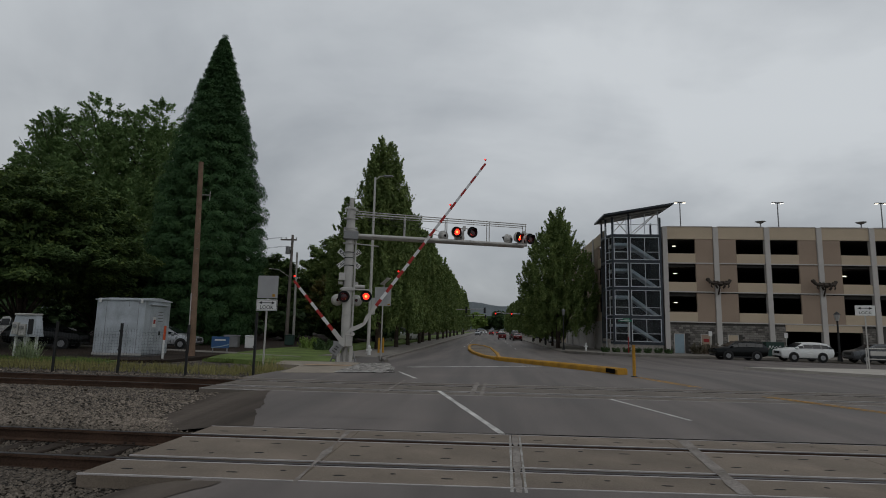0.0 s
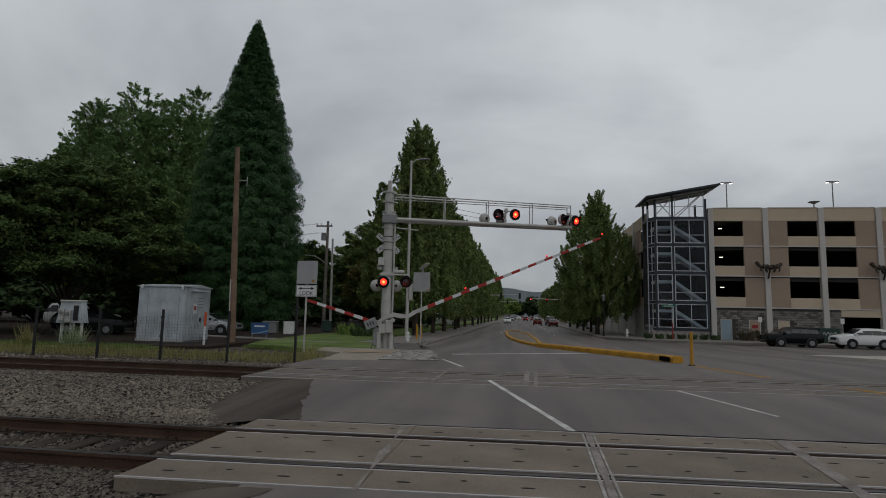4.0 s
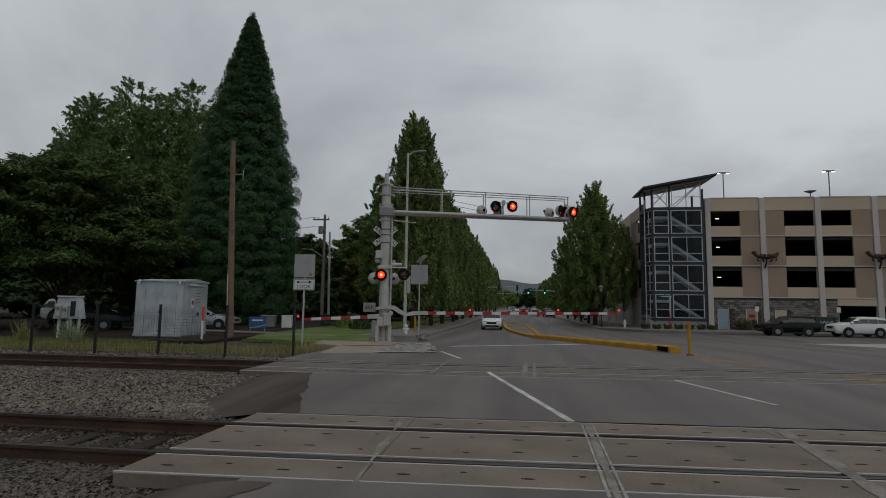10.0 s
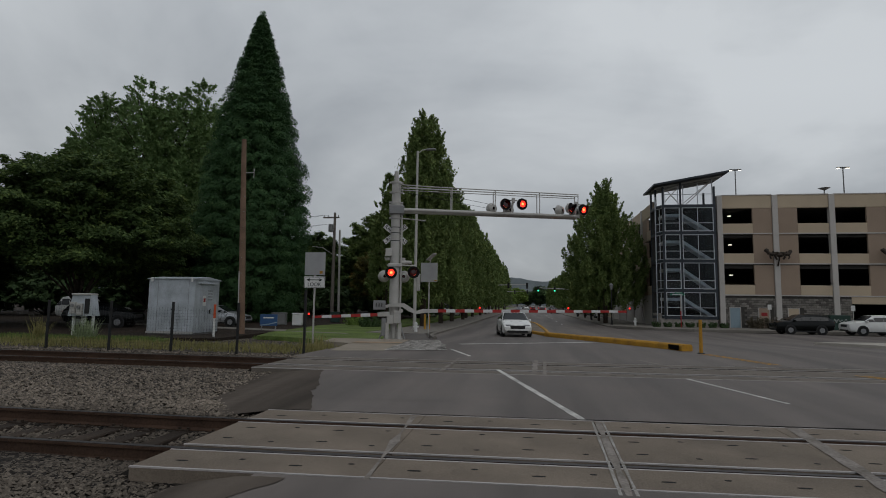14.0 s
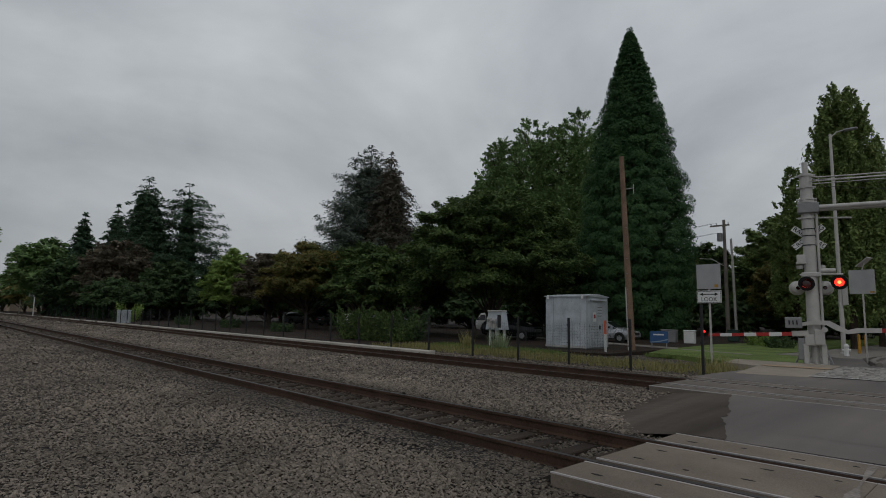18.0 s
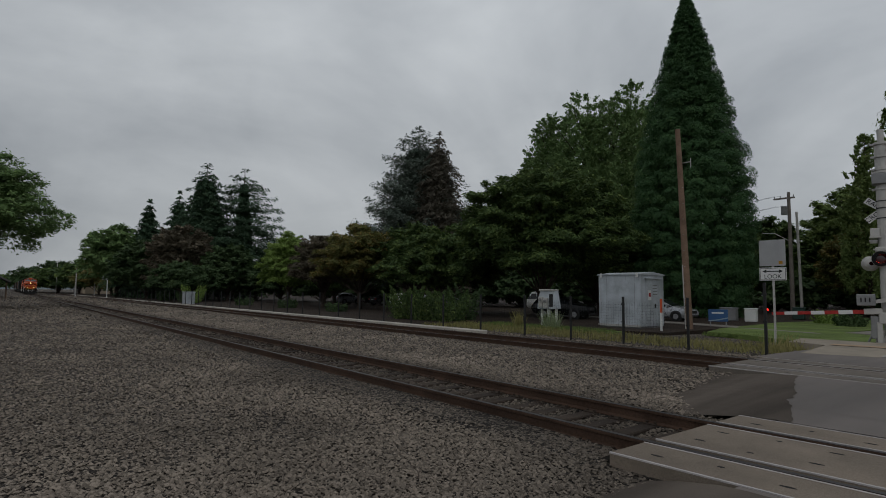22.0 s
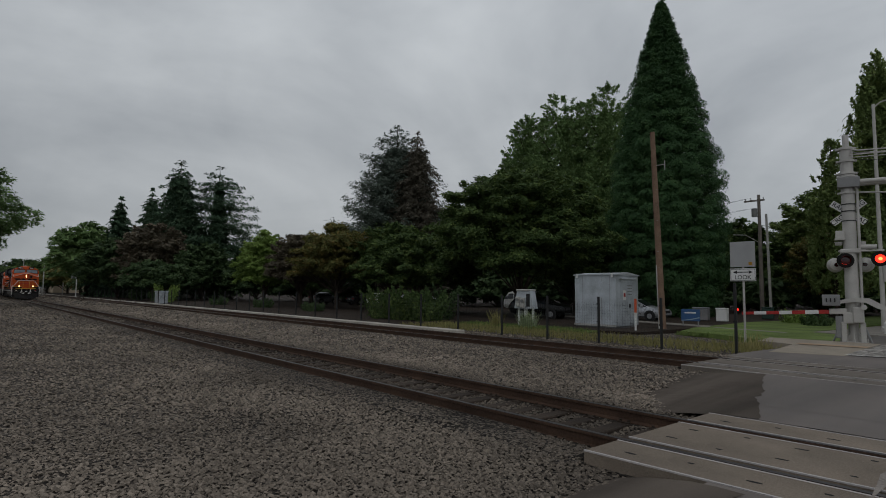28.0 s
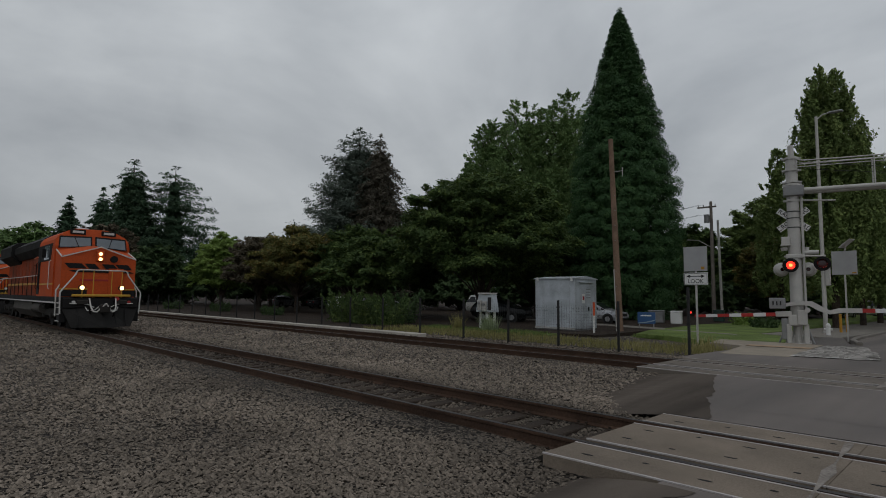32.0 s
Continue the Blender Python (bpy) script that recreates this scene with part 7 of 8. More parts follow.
part("back_wall", Geo().box(TX0 - 0.4, TY1 - 0.1, 0.8, TX1, TY1, 11.0), M["g_inside_shade"], tower, "added back wall in a painted shade tone, darkening the stairwell", smooth=False)
for p, q in (((TX0, 0, 11.2), (TX0 + 1.5, 0, 12.9)), ((TX0 + 1.5, 0, 12.9), (TX0 + 0.1, 0, 12.4)), ((TX0 + 1.6, 0.1, 11.1), (TX1 - 0.2, 0.1, 13.3)), ((TX0 + 2.0, 0.6, 11.1), (TX1 - 0.1, 0.6, 13.3)), ((TX0 + 0.3, 0, 12.5), (TX0 + 1.4, 0, 11.2))):
    part("brace", Geo().beam(p, q, 0.07, 0.07), M["g_col"], tower, "pale steel brace", smooth=False)
for x in (TX0 + 0.12, TX0 + 1.3, TX0 + 1.75, TX0 + 3.0, TX1 - 0.15):
    part("upper_post", Geo().box(x - 0.03, -0.05, 11.1, x + 0.03, 0.05, 12.55 + (x - TX0) * 0.2), M["g_mullion"], tower, smooth=False)
part("upper_rail", Geo().box(TX0, -0.03, 12.05, TX1, 0.03, 12.1), M["g_mullion"], tower, smooth=False)
RL, RR, ZL, ZR = TX0 - 0.95, TX1 + 1.05, 12.72, 13.85
g = Geo().add([(x, y, z + d) for d in (0, 0.16) for x, y, z in ((RL, -1.0, ZL), (RR, -1.0, ZR), (RR, TY1 + 0.8, ZR), (RL, TY1 + 0.8, ZL))], [(0, 3, 2, 1), (4, 5, 6, 7), (0, 1, 5, 4), (1, 2, 6, 5), (2, 3, 7, 6), (3, 0, 4, 7)])
part("roof", g, M["g_steel"], tower, "dark tilted roof slab", smooth=False)
for y in (0.2, 1.5, 2.8):
    part("roof_beam", Geo().beam((RL + 0.3, y, ZL - 0.06), (RR - 0.25, y, ZR - 0.1), 0.12, 0.16), M["galv"], tower, smooth=False)

# lamps on the roof deck
for x, y, h, twin in ((20.0, 4, 3.3, True), (29.6, 4, 3.3, True), (26.9, 10, 1.2, True), (26.9, 2, 0.9, False), (39.5, 4, 3.3, True), (36.2, 2, 0.9, False), (34.6, 8, 1.2, True)):
    t = thing("deck_lamp_post", TRUE @ pose(x, FRONT + y, 10.7), "slim dark lamp post with a lit head on the roof deck", "lamp post", "roof deck lamps")
    part("pole", Geo().bar((0, 0, 0), (0, 0, h + 1.0), 0.06, 0.05, 10), M["galv_dark"], t)
    if twin:
        part("head", Geo().box(-0.55, -0.15, h + 0.95, 0.55, 0.15, h + 1.05, 0.03), M["galv_dark"], t)
        for s in (-0.42, 0.42):
            part("lens", Geo().box(s - 0.12, -0.12, h + 0.90, s + 0.12, 0.12, h + 0.948), M["lot_glow"], t, "lit lamp lens", smooth=False)
    else:
        part("head", Geo().bar((0, 0, h + 0.85), (0, 0, h + 1.05), 0.1, 0.5, 14), M["galv"], t)
box = thing("utility_cabinet", pose(27.8, 55.6, -0.3), "dark green utility cabinet with pale scrawl", "utility cabinet")
part("cabinet", Geo().box(-0.85, -0.35, 0, 0.85, 0.35, 1.35, 0.03), M["green_box"], box, smooth=False)
part("scrawl", Geo().tube([(-0.6, -0.355, 0.7), (-0.5, -0.355, 1.0), (-0.35, -0.355, 0.7), (-0.2, -0.355, 1.0), (-0.05, -0.355, 0.75), (0.1, -0.355, 0.95), (0.25, -0.355, 0.75), (0.45, -0.355, 1.0), (0.55, -0.355, 0.8)], 0.02, 5), M["sign_white"], box, "pale illegible scrawl")

# small street things on the garage corner
hyd = thing("fire_hydrant", pose(10.7, 58.9, -0.33), "small white fire hydrant", "fire hydrant")
part("barrel", Geo().bar((0, 0, 0), (0, 0, 0.6), 0.12, 0.11, 12).ball((0, 0, 0.62), 0.13, 0.13, 0.16).bar((-0.2, 0, 0.42), (0.2, 0, 0.42), 0.06, n=10), M["sign_white"], hyd)
ssign = thing("street_sign", pose(14.0, 54.6, -0.29), "green street name plates on a red and grey post", "sign")
part("post", Geo().bar((0, 0, 0), (0, 0, 3.0), 0.035, n=8), M["galv"], ssign)
part("sleeve", Geo().bar((0, 0, 0), (0, 0, 1.5), 0.05, n=8), M["red_paint"], ssign, "red lower sleeve")
for z, w in ((2.95, 0.9), (3.1, 0.45)):
    pl = part("name_plate", Geo().box(-w, -0.02, z, w * 0.4, 0.02, z + 0.17), M["sign_green"], ssign, "green name plate", smooth=False)
    part("text_bar", Geo().box(-w * 0.8, -0.026, z + 0.06, w * 0.2, -0.022, z + 0.11), M["sign_white"], pl, smooth=False)
for x, y in ((21.2, 53.5), (27.9, 53.4)):
    ps = thing("parking_sign", pose(x, y, -0.29), "small sign on a thin post by the pavement", "sign")
    part("post", Geo().bar((0, 0, 0), (0, 0, 2.1), 0.03, n=8), M["galv"], ps)
    part("plate", Geo().box(-0.16, -0.03, 1.75, 0.16, -0.02, 2.2), M["sign_white"], ps, smooth=False)
for x, y in ((8.5, 59.5), (8.5, 78), (8.5, 100)):
    ol = thing("post_top_lamp", pose(x, y, -0.33), "black ornamental post-top street lamp", "street lamp", "ornamental street lamps")
    part("post", Geo().bar((0, 0, 0), (0, 0, 3.6), 0.07, 0.05, 10).bar((0, 0, 0), (0, 0, 0.5), 0.14, 0.09, 10), M["black"], ol)
    part("lantern", Geo().bar((0, 0, 3.6), (0, 0, 4.1), 0.12, 0.2, 10).bar((0, 0, 4.1), (0, 0, 4.3), 0.22, 0.03, 10), M["galv_dark"], ol)


# traffic lights far down the street
TRAFFIC = []


def mast_arm(x, y, reach, z, lit):
    t = thing("traffic_signal", pose(x, y, -0.47), "traffic signal on a long mast arm across the street", "traffic signal")
    part("pole", Geo().bar((0, 0, 0), (0, 0, z + 1.6), 0.14, 0.1, 10), M["galv"], t)
    part("arm", Geo().bar((0, 0, z), (reach, 0, z + 0.35), 0.1, 0.06, 8), M["galv"], t)
    for k in (0.55, 0.98):
        h = part("signal_head", Geo().box(reach * k - 0.22, -0.2, z - 0.55, reach * k + 0.22, 0.15, z + 0.65, 0.04), M["black"], t, "black three-lens signal head", smooth=False)
        if lit:
            me = bpy.data.meshes.new("signal_lens")
            va, fa = [], []
            for q in (-0.02, 0.02):
                va += [(0.16 * math.cos(math.tau * i / 16), q, 0.16 * math.sin(math.tau * i / 16)) for i in range(16)]
            fa = [tuple(range(16)), tuple(range(16, 32))[::-1]]
            me.from_pydata(va, [], fa)
            me.materials.append(M["red_small"])
            me.materials.append(M["green_glow"])
            me.polygons.foreach_set("material_index", [0, 1])
            disc = new("lens", me)
            disc.parent = h
            disc.matrix_basis = pose(reach * k, -0.4, z + 0.1)
            TRAFFIC.append((tagged(disc, "two-coloured signal lens that changes from red to green"), reach * k, z + 0.1))


mast_arm(10.6, 128, -8.5, 5.6, "green_glow")
mast_arm(-9.0, 118, 9.0, 6.0, "")
mast_arm(-9.0, 175, 9.0, 6.0, "")


# ---- vehicles ----
def wheel(parent, x, y, r=0.34, w=0.22, side=1):
    """A wheel with its hub at (x, y), turning about its own middle."""
    t = part("wheel", Geo().bar((0, -w / 2, 0), (0, w / 2, 0), r * 0.56, n=18), M["rim"], parent, "alloy wheel")
    t.matrix_basis = pose(x, y, r)
    g = Geo()
    n = 22
    ring = [(r * 0.56, -w / 2), (r * 0.93, -w / 2 - 0.008), (r, -w / 2 + 0.03), (r, w / 2 - 0.03), (r * 0.93, w / 2 + 0.008), (r * 0.56, w / 2)]
    vs = [(rr * math.cos(math.tau * i / n), yy, rr * math.sin(math.tau * i / n)) for i in range(n) for rr, yy in ring]
    m = len(ring)
    fs = [(i * m + j, i * m + j + 1, ((i + 1) % n) * m + j + 1, ((i + 1) % n) * m + j) for i in range(n) for j in range(m - 1)]
    part("tyre", g.add(vs, fs), M["tyre"], t, "black tyre")
    sp = Geo()
    for k in range(5):
        a = math.tau * k / 5
        sp.beam((0, side * (w / 2 + 0.004), 0), (r * 0.58 * math.cos(a), side * (w / 2 + 0.004), r * 0.58 * math.sin(a)), 0.02, 0.07)
    part("spokes", sp, M["rim"], t, smooth=False)
    return t


def lofted(rows, at):
    """Half sections along the length, mirrored and skinned into a closed body."""
    g = Geo()
    n = len(rows[0])
    vs = []
    for x, sec in zip(at, rows):
        vs += [(x, y, z) for y, z in sec] + [(x, -y, z) for y, z in sec[::-1]]
    m = 2 * n
    fs = []
    for i in range(len(rows) - 1):
        for j in range(m):
            fs.append((i * m + j, i * m + (j + 1) % m, (i + 1) * m + (j + 1) % m, (i + 1) * m + j))
    fs += [tuple(range(m))[::-1], tuple(range((len(rows) - 1) * m, len(rows) * m))]
    return g.add(vs, fs)


def car(kind, paint, m, label, group="", lights_on=False, brake=False):
    """A car that faces +x: shaped body, cabin glass, wheels, lamps, plates as plain bars."""
    L, W, H, belt, hood, r = {"sedan": (4.6, 1.72, 1.43, 0.92, 0.86, 0.31), "suv": (4.1, 1.72, 1.56, 1.02, 0.97, 0.34), "van": (5.1, 1.95, 1.95, 1.15, 1.05, 0.36)}[kind]
    t = thing({"sedan": "sedan", "suv": "suv", "van": "van"}[kind], m, label, "car", group)
    h = L / 2
    w = W / 2
    if kind == "sedan":
        prof = [(-h, 0.62, 0.80, 0.80), (-h + 0.1, 0.45, 0.93, 0.99), (-h + 0.75, 0.3, belt, 1.04), (-h + 1.45, 0.22, belt, H - 0.06), (-0.35, 0.2, belt, H), (0.35, 0.2, belt, H - 0.03), (1.15, 0.2, belt - 0.02, 0.98), (h - 0.5, 0.22, hood - 0.06, 0.84), (h - 0.12, 0.3, 0.7, 0.74), (h, 0.42, 0.58, 0.6)]
    else:
        prof = [(-h, 0.52, belt - 0.06, belt + 0.02), (-h + 0.07, 0.38, belt, belt + 0.1), (-h + 0.42, 0.3, belt, H - 0.1), (-h + 1.0, 0.26, belt, H - 0.01), (-0.35, 0.25, belt, H), (0.3, 0.25, belt, H - 0.05), (1.0, 0.25, belt - 0.02, belt + 0.08), (h - 0.5, 0.26, hood - 0.03, hood + 0.03), (h - 0.14, 0.28, hood - 0.07, hood - 0.03), (h - 0.02, 0.34, hood - 0.16, hood - 0.12), (h, 0.4, 0.62, 0.66)]
    rows, at = [], []
    for x, zb, zk, zt in prof:
        end = abs(x) / h
        k = 1 - 0.10 * (max(0, end - 0.72) / 0.28) ** 2
        tw = 0.74 if zt > zk + 0.2 else 0.93
        rows.append([(0.0, zb), (w * k * 0.9, zb), (w * k, zb + 0.14), (w * k, (zb + zk) / 2 + 0.05), (w * k * 0.97, zk), (w * k * tw * (1.0 if zt - zk > 0.2 else 1.0), zt - 0.04 if zt > zk + 0.06 else zk + 0.02), (w * k * tw * 0.85, zt), (0.0, zt + 0.015)])
        at.append(x)
    body = part("body", lofted(rows, at), M[paint], t)
    # glass: side panes, windscreen and rear window lie just proud of the shell
    cab0, cab1 = (2, 6) if kind == "sedan" else (1, 6)
    for s in (-1, 1):
        for i in range(cab0, cab1):
            a, b = rows[i], rows[i + 1]
            q = [(at[i], *a[4]), (at[i + 1], *b[4]), (at[i + 1], *b[5]), (at[i], *a[5])]
            c = np.mean(q, 0)
            q = [tuple(c + (np.array(p) - c) * np.array([0.965, 1, 0.80])) for p in q]
            part("side_window", Geo().add([(p[0], s * (p[1] + 0.012), p[2]) for p in q], [(0, 1, 2, 3)]), M["car_glass"], body, "dark window", smooth=False)
    for i, j, lab in ((cab1 - 1, cab1, "windscreen"), (cab0, cab0 + 1, "rear_window")):
        a, b = rows[i], rows[j]
        up = Vector((0.02 if lab == "windscreen" else -0.02, 0, 0.016))
        across = [(5, 1), (6, 1), (6, -1), (5, -1)]
        pane = Geo()
        top = [Vector((at[i], g * a[k][0] * 0.96, a[k][1])) + up for k, g in across]
        low = [Vector((at[j], g * b[k][0] * 0.94, b[k][1])) + up for k, g in across]
        for k in range(3):
            pane.add([top[k].lerp(low[k], 0.06), top[k + 1].lerp(low[k + 1], 0.06), top[k + 1].lerp(low[k + 1], 0.95), top[k].lerp(low[k], 0.95)], [(0, 1, 2, 3)])
        part(lab, pane, M["car_glass"], body, "dark glass", smooth=False)
    for s in (-1, 1):
        part("headlamp", Geo().box(h - 0.28, s * w * 0.62 - 0.16, hood - 0.24, h - 0.06, s * w * 0.62 + 0.16, hood - 0.11, 0.03), M["warm_glow"] if lights_on else M["rim"], body, "head lamp")
        part("tail_lamp", Geo().box(-h - 0.01, s * w * 0.72 - 0.14, belt - 0.22, -h + 0.16, s * w * 0.72 + 0.14, belt - 0.02, 0.02), M["red_small"] if brake else M["red_paint"], body, "red tail lamp")
        part("mirror", Geo().box(0.75, s * (w + 0.02) - 0.08, belt - 0.02, 0.92, s * (w + 0.02) + 0.08, belt + 0.12, 0.02), M[paint], body)
        part("sill", Geo().box(-h + 1.2, s * w - 0.03, 0.2, h - 1.3, s * w + 0.012, 0.30), M["black"], body, smooth=False)
    part("grille", Geo().box(h - 0.09, -0.42, hood - 0.36, h + 0.012, 0.42, hood - 0.16, 0.02), M["black"], body, "dark grille", smooth=False)
    part("bumper", Geo().box(h - 0.1, -0.6, 0.3, h + 0.02, 0.6, 0.42, 0.02), M["black"], body, smooth=False)
    part("number_plate", Geo().box(-h - 0.022, -0.17, 0.68, -h - 0.004, 0.17, 0.78), M["sign_white"], body, "plain pale plate", smooth=False)
    wheels = []
    for x in (-h + 0.95, h - 0.92):
        for s in (-1, 1):
            arch = part("wheel_arch", Geo().bar((x, s * (w - 0.12), r + 0.02), (x, s * (w + 0.004), r + 0.02), r + 0.07, n=20), M["black"], body, "dark wheel arch")
            wheels.append(wheel(t, x, s * (w - 0.08), r, 0.2, s))
    t["wheels"] = 4
    return t, wheels


car("suv", "car_black", pose(21.2, 47.8, -0.4, 0, 0, 180), "black suv parked at the kerb by the garage", "parked cars by the garage")
car("suv", "car_white", pose(26.5, 48.2, -0.4, 0, 0, 180), "white suv parked at the kerb by the garage", "parked cars by the garage")
car("suv", "car_grey", pose(32.2, 48.4, -0.4, 0, 0, 180), "grey suv parked at the kerb by the garage", "parked cars by the garage")
car("sedan", "car_silver", pose(-21.2, 35.6, -0.15, 0, 0, 8), "silver sedan parked under the trees", "cars in the park lot")
car("suv", "car_black", pose(-25.8, 31.0, -0.15, 0, 0, 15), "dark suv parked under the trees", "cars in the park lot")
car("van", "car_white", pose(-35.5, 41.5, -0.15, 0, 0, 20), "white van parked under the trees", "cars in the park lot")
for x, y, k, p in ((-46, 36.5, "suv", "car_white"), (-51.5, 38, "sedan", "car_silver"), (-57, 39, "suv", "car_white"), (-64, 40.5, "sedan", "car_grey"), (-70, 38, "suv", "car_silver"), (-42, 33.5, "sedan", "car_silver")):
    car(k, p, pose(x, y, -0.15, 0, 0, 100), "car parked in the lot behind the trees", "cars in the park lot")
for x, y, k, p in ((-11.5, 84, "van", "car_white"), (-13.5, 74, "sedan", "car_silver"), (-14, 92, "suv", "car_grey"), (-13, 101, "suv", "car_white"), (11.4, 92, "suv", "car_white"), (11.6, 110, "sedan", "car_silver"), (11.4, 125, "suv", "car_grey")):
    car(k, p, pose(x, y, -0.36, 0, 0, 80 if x < 0 else 90), "car parked beside the street", "cars along the street")
white_car, white_wheels = car("sedan", "car_white", pose(-3, 160, -0.3, 0, 0, -90), "white sedan driving up to the crossing gate")
red_car, red_wheels = car("suv", "car_red", pose(2.2, 90, -0.3, 0, 0, 90), "dark red suv waiting at the traffic light")
second_car, second_wheels = car("sedan", "car_red", pose(5.3, 88, -0.3, 0, 0, 90), "red sedan waiting at the traffic light")
truck_car, truck_wheels = car("van", "car_grey", pose(5.2, 104, -0.3, 0, 0, 90), "dark van waiting at the traffic light")
for x, y, p, br, a in ((1.8, 205, "car_red", True, 90), (-2.9, 190, "car_silver", False, -90), (4.9, 230, "car_grey", True, 90), (-0.6, 240, "car_white", False, -90), (1.9, 250, "car_red", True, 90), (-3, 265, "car_grey", False, -90), (5, 185, "car_white", True, 90)):
    car("suv", p, pose(x, y, -0.47, 0, 0, a), "small car waiting far down the street", "distant traffic", brake=br)

# ---- train ----
LEN = 22.3


def bogie(parent, x, wheels_at, tag="truck"):
    t = part(tag, Geo().box(x - 2.15, -1.18, 0.50, x + 2.15, -1.0, 0.86, 0.05).box(x - 2.15, 1.0, 0.50, x + 2.15, 1.18, 0.86, 0.05).box(x - 0.5, -1.0, 0.55, x + 0.5, 1.0, 0.8), M["loco_frame"], parent, "grimy cast truck frame", smooth=False)
    for dx in wheels_at:
        for s in (-1, 1):
            part("wheel", Geo().bar((x + dx, s * 0.69, 0.53), (x + dx, s * 0.82, 0.53), 0.53, n=24).bar((x + dx, s * 0.66, 0.53), (x + dx, s * 0.69, 0.53), 0.56, n=24), M["loco_black"], t, "dark steel wheel")
            part("journal_box", Geo().box(x + dx - 0.2, s * 1.1 - 0.12, 0.4, x + dx + 0.2, s * 1.1 + 0.14, 0.7, 0.04), M["loco_frame"], t)
    for s in (-1, 1):
        part("brake_cylinder", Geo().bar((x - 1.3, s * 1.22, 0.95), (x - 0.7, s * 1.22, 0.95), 0.13, n=12), M["loco_frame"], t)
    return t


def locomotive(m, label, lamps="warm_glow"):
    """A six-axle freight engine; the front coupler is at x = 0 and it faces +x."""
    t = thing("locomotive", m, label, "locomotive", "train")
    frame_ = part("underframe", Geo().box(-21.6, -1.5, 1.12, -0.75, 1.5, 1.42, 0.03).box(-21.3, -0.8, 0.7, -1.0, 0.8, 1.12), M["loco_black"], t, "black underframe", smooth=False)
    for s in (-1, 1):
        part("side_sill", Geo().box(-21.6, s * 1.505 - 0.01, 1.28, -0.8, s * 1.505 + 0.01, 1.42), M["loco_black"], frame_, "black side sill", smooth=False)
        part("reflector_strip", Geo().box(-21.6, s * 1.507 - 0.012, 1.14, -0.8, s * 1.507 + 0.012, 1.2), M["handrail"], frame_, smooth=False)
    # plough and pilot
    part("snow_plough", Geo().add([(-0.75, -1.45, 0.98), (-0.75, 1.45, 0.98), (-0.4, 1.12, 0.14), (-0.4, -1.12, 0.14), (0.0, 0, 0.14), (-0.5, 0, 0.98), (-1.1, -1.45, 0.98), (-1.1, 1.45, 0.98), (-1.0, -1.12, 0.14), (-1.0, 1.12, 0.14)], [(0, 3, 4, 5), (5, 4, 2, 1), (0, 6, 8, 3), (1, 2, 9, 7), (6, 7, 9, 8), (0, 5, 1, 7, 6), (3, 8, 9, 2, 4)]), M["loco_plough"], t, "dusty black snow plough", smooth=False)
    part("hose_loop", Geo().tube([(-0.5, -0.5, 1.36), (-0.3, -0.47, 1.0), (-0.18, -0.4, 0.82), (-0.1, -0.28, 0.8), (0.1, 0.0, 1.16), (-0.1, 0.28, 0.8), (-0.18, 0.4, 0.82), (-0.3, 0.47, 1.0), (-0.5, 0.5, 1.36)], 0.03), M["handrail"], t, "pale brake hose loops")
    for y in (-0.9, -0.5, 0.5, 0.9):
        part("plough_rib", Geo().beam((-0.62, y, 0.95), (-0.32 + 0.12 * (1 - abs(y) / 1.4), y, 0.2), 0.04, 0.05), M["loco_black"], t, smooth=False)
    for y in (-0.95, 0.5):
        part("air_manifold", Geo().box(-0.62, y, 1.1, -0.5, y + 0.45, 1.3, 0.03), M["loco_frame"], t)
    part("red_knob", Geo().bar((-0.55, 0.55, 1.36), (-0.48, 0.55, 1.36), 0.09, n=12), M["arm_red"], t, "red marker lamp")
    part("pilot", Geo().box(-1.0, -1.42, 0.95, -0.6, 1.42, 1.38, 0.03), M["loco_black"], t, "black pilot plate", smooth=False)
    cp = part("coupler", Geo().box(-0.75, -0.14, 0.8, -0.1, 0.14, 1.08, 0.04).box(-0.2, -0.2, 0.74, 0.05, 0.2, 1.12, 0.06), M["loco_frame"], t, "grimy knuckle coupler")
    for s in (-1, 1):
        part("air_hose", Geo().tube([(-0.62, s * 0.45, 1.25), (-0.45, s * 0.5, 0.95), (-0.42, s * 0.42, 0.62), (-0.45, s * 0.3, 0.5)], 0.028), M["rubber"], t, "black air hose")
        part("uncoupling_lever", Geo().tube([(-0.58, s * 1.2, 1.15), (-0.52, s * 0.55, 1.12), (-0.5, s * 0.3, 0.98)], 0.02), M["handrail"], t, "white uncoupling lever")
        part("grab_iron", Geo().tube([(-0.58, s * 0.62, 1.0), (-0.5, s * 0.55, 0.85), (-0.5, s * 0.3, 0.85), (-0.52, s * 0.12, 1.02)], 0.02), M["handrail"], t, "white grab iron")
        part("marker_lamp", Geo().bar((-0.62, s * 1.05, 1.2), (-0.56, s * 1.05, 1.2), 0.07, n=12), M["handrail"] if s < 0 else M["red_paint"], t)
        # corner steps with white edges
        st = part("step_well", Geo().box(-1.35, s * 1.38 - 0.12, 0.35, -0.75, s * 1.38 + 0.12, 1.2, 0.02), M["loco_black"], t, "black step well", smooth=False)
        for z in (0.4, 0.68, 0.96):
            part("step", Geo().box(-1.32, s * 1.45 - 0.1, z, -0.78, s * 1.45 + 0.1, z + 0.035), M["handrail"], st, "white-edged step", smooth=False)
        part("handrail", Geo().tube([(-0.72, s * 1.5, 0.72), (-0.70, s * 1.54, 1.62), (-0.72, s * 1.02, 2.36), (-0.72, s * 0.95, 2.55)], 0.03), M["handrail"], t, "white front handrail")
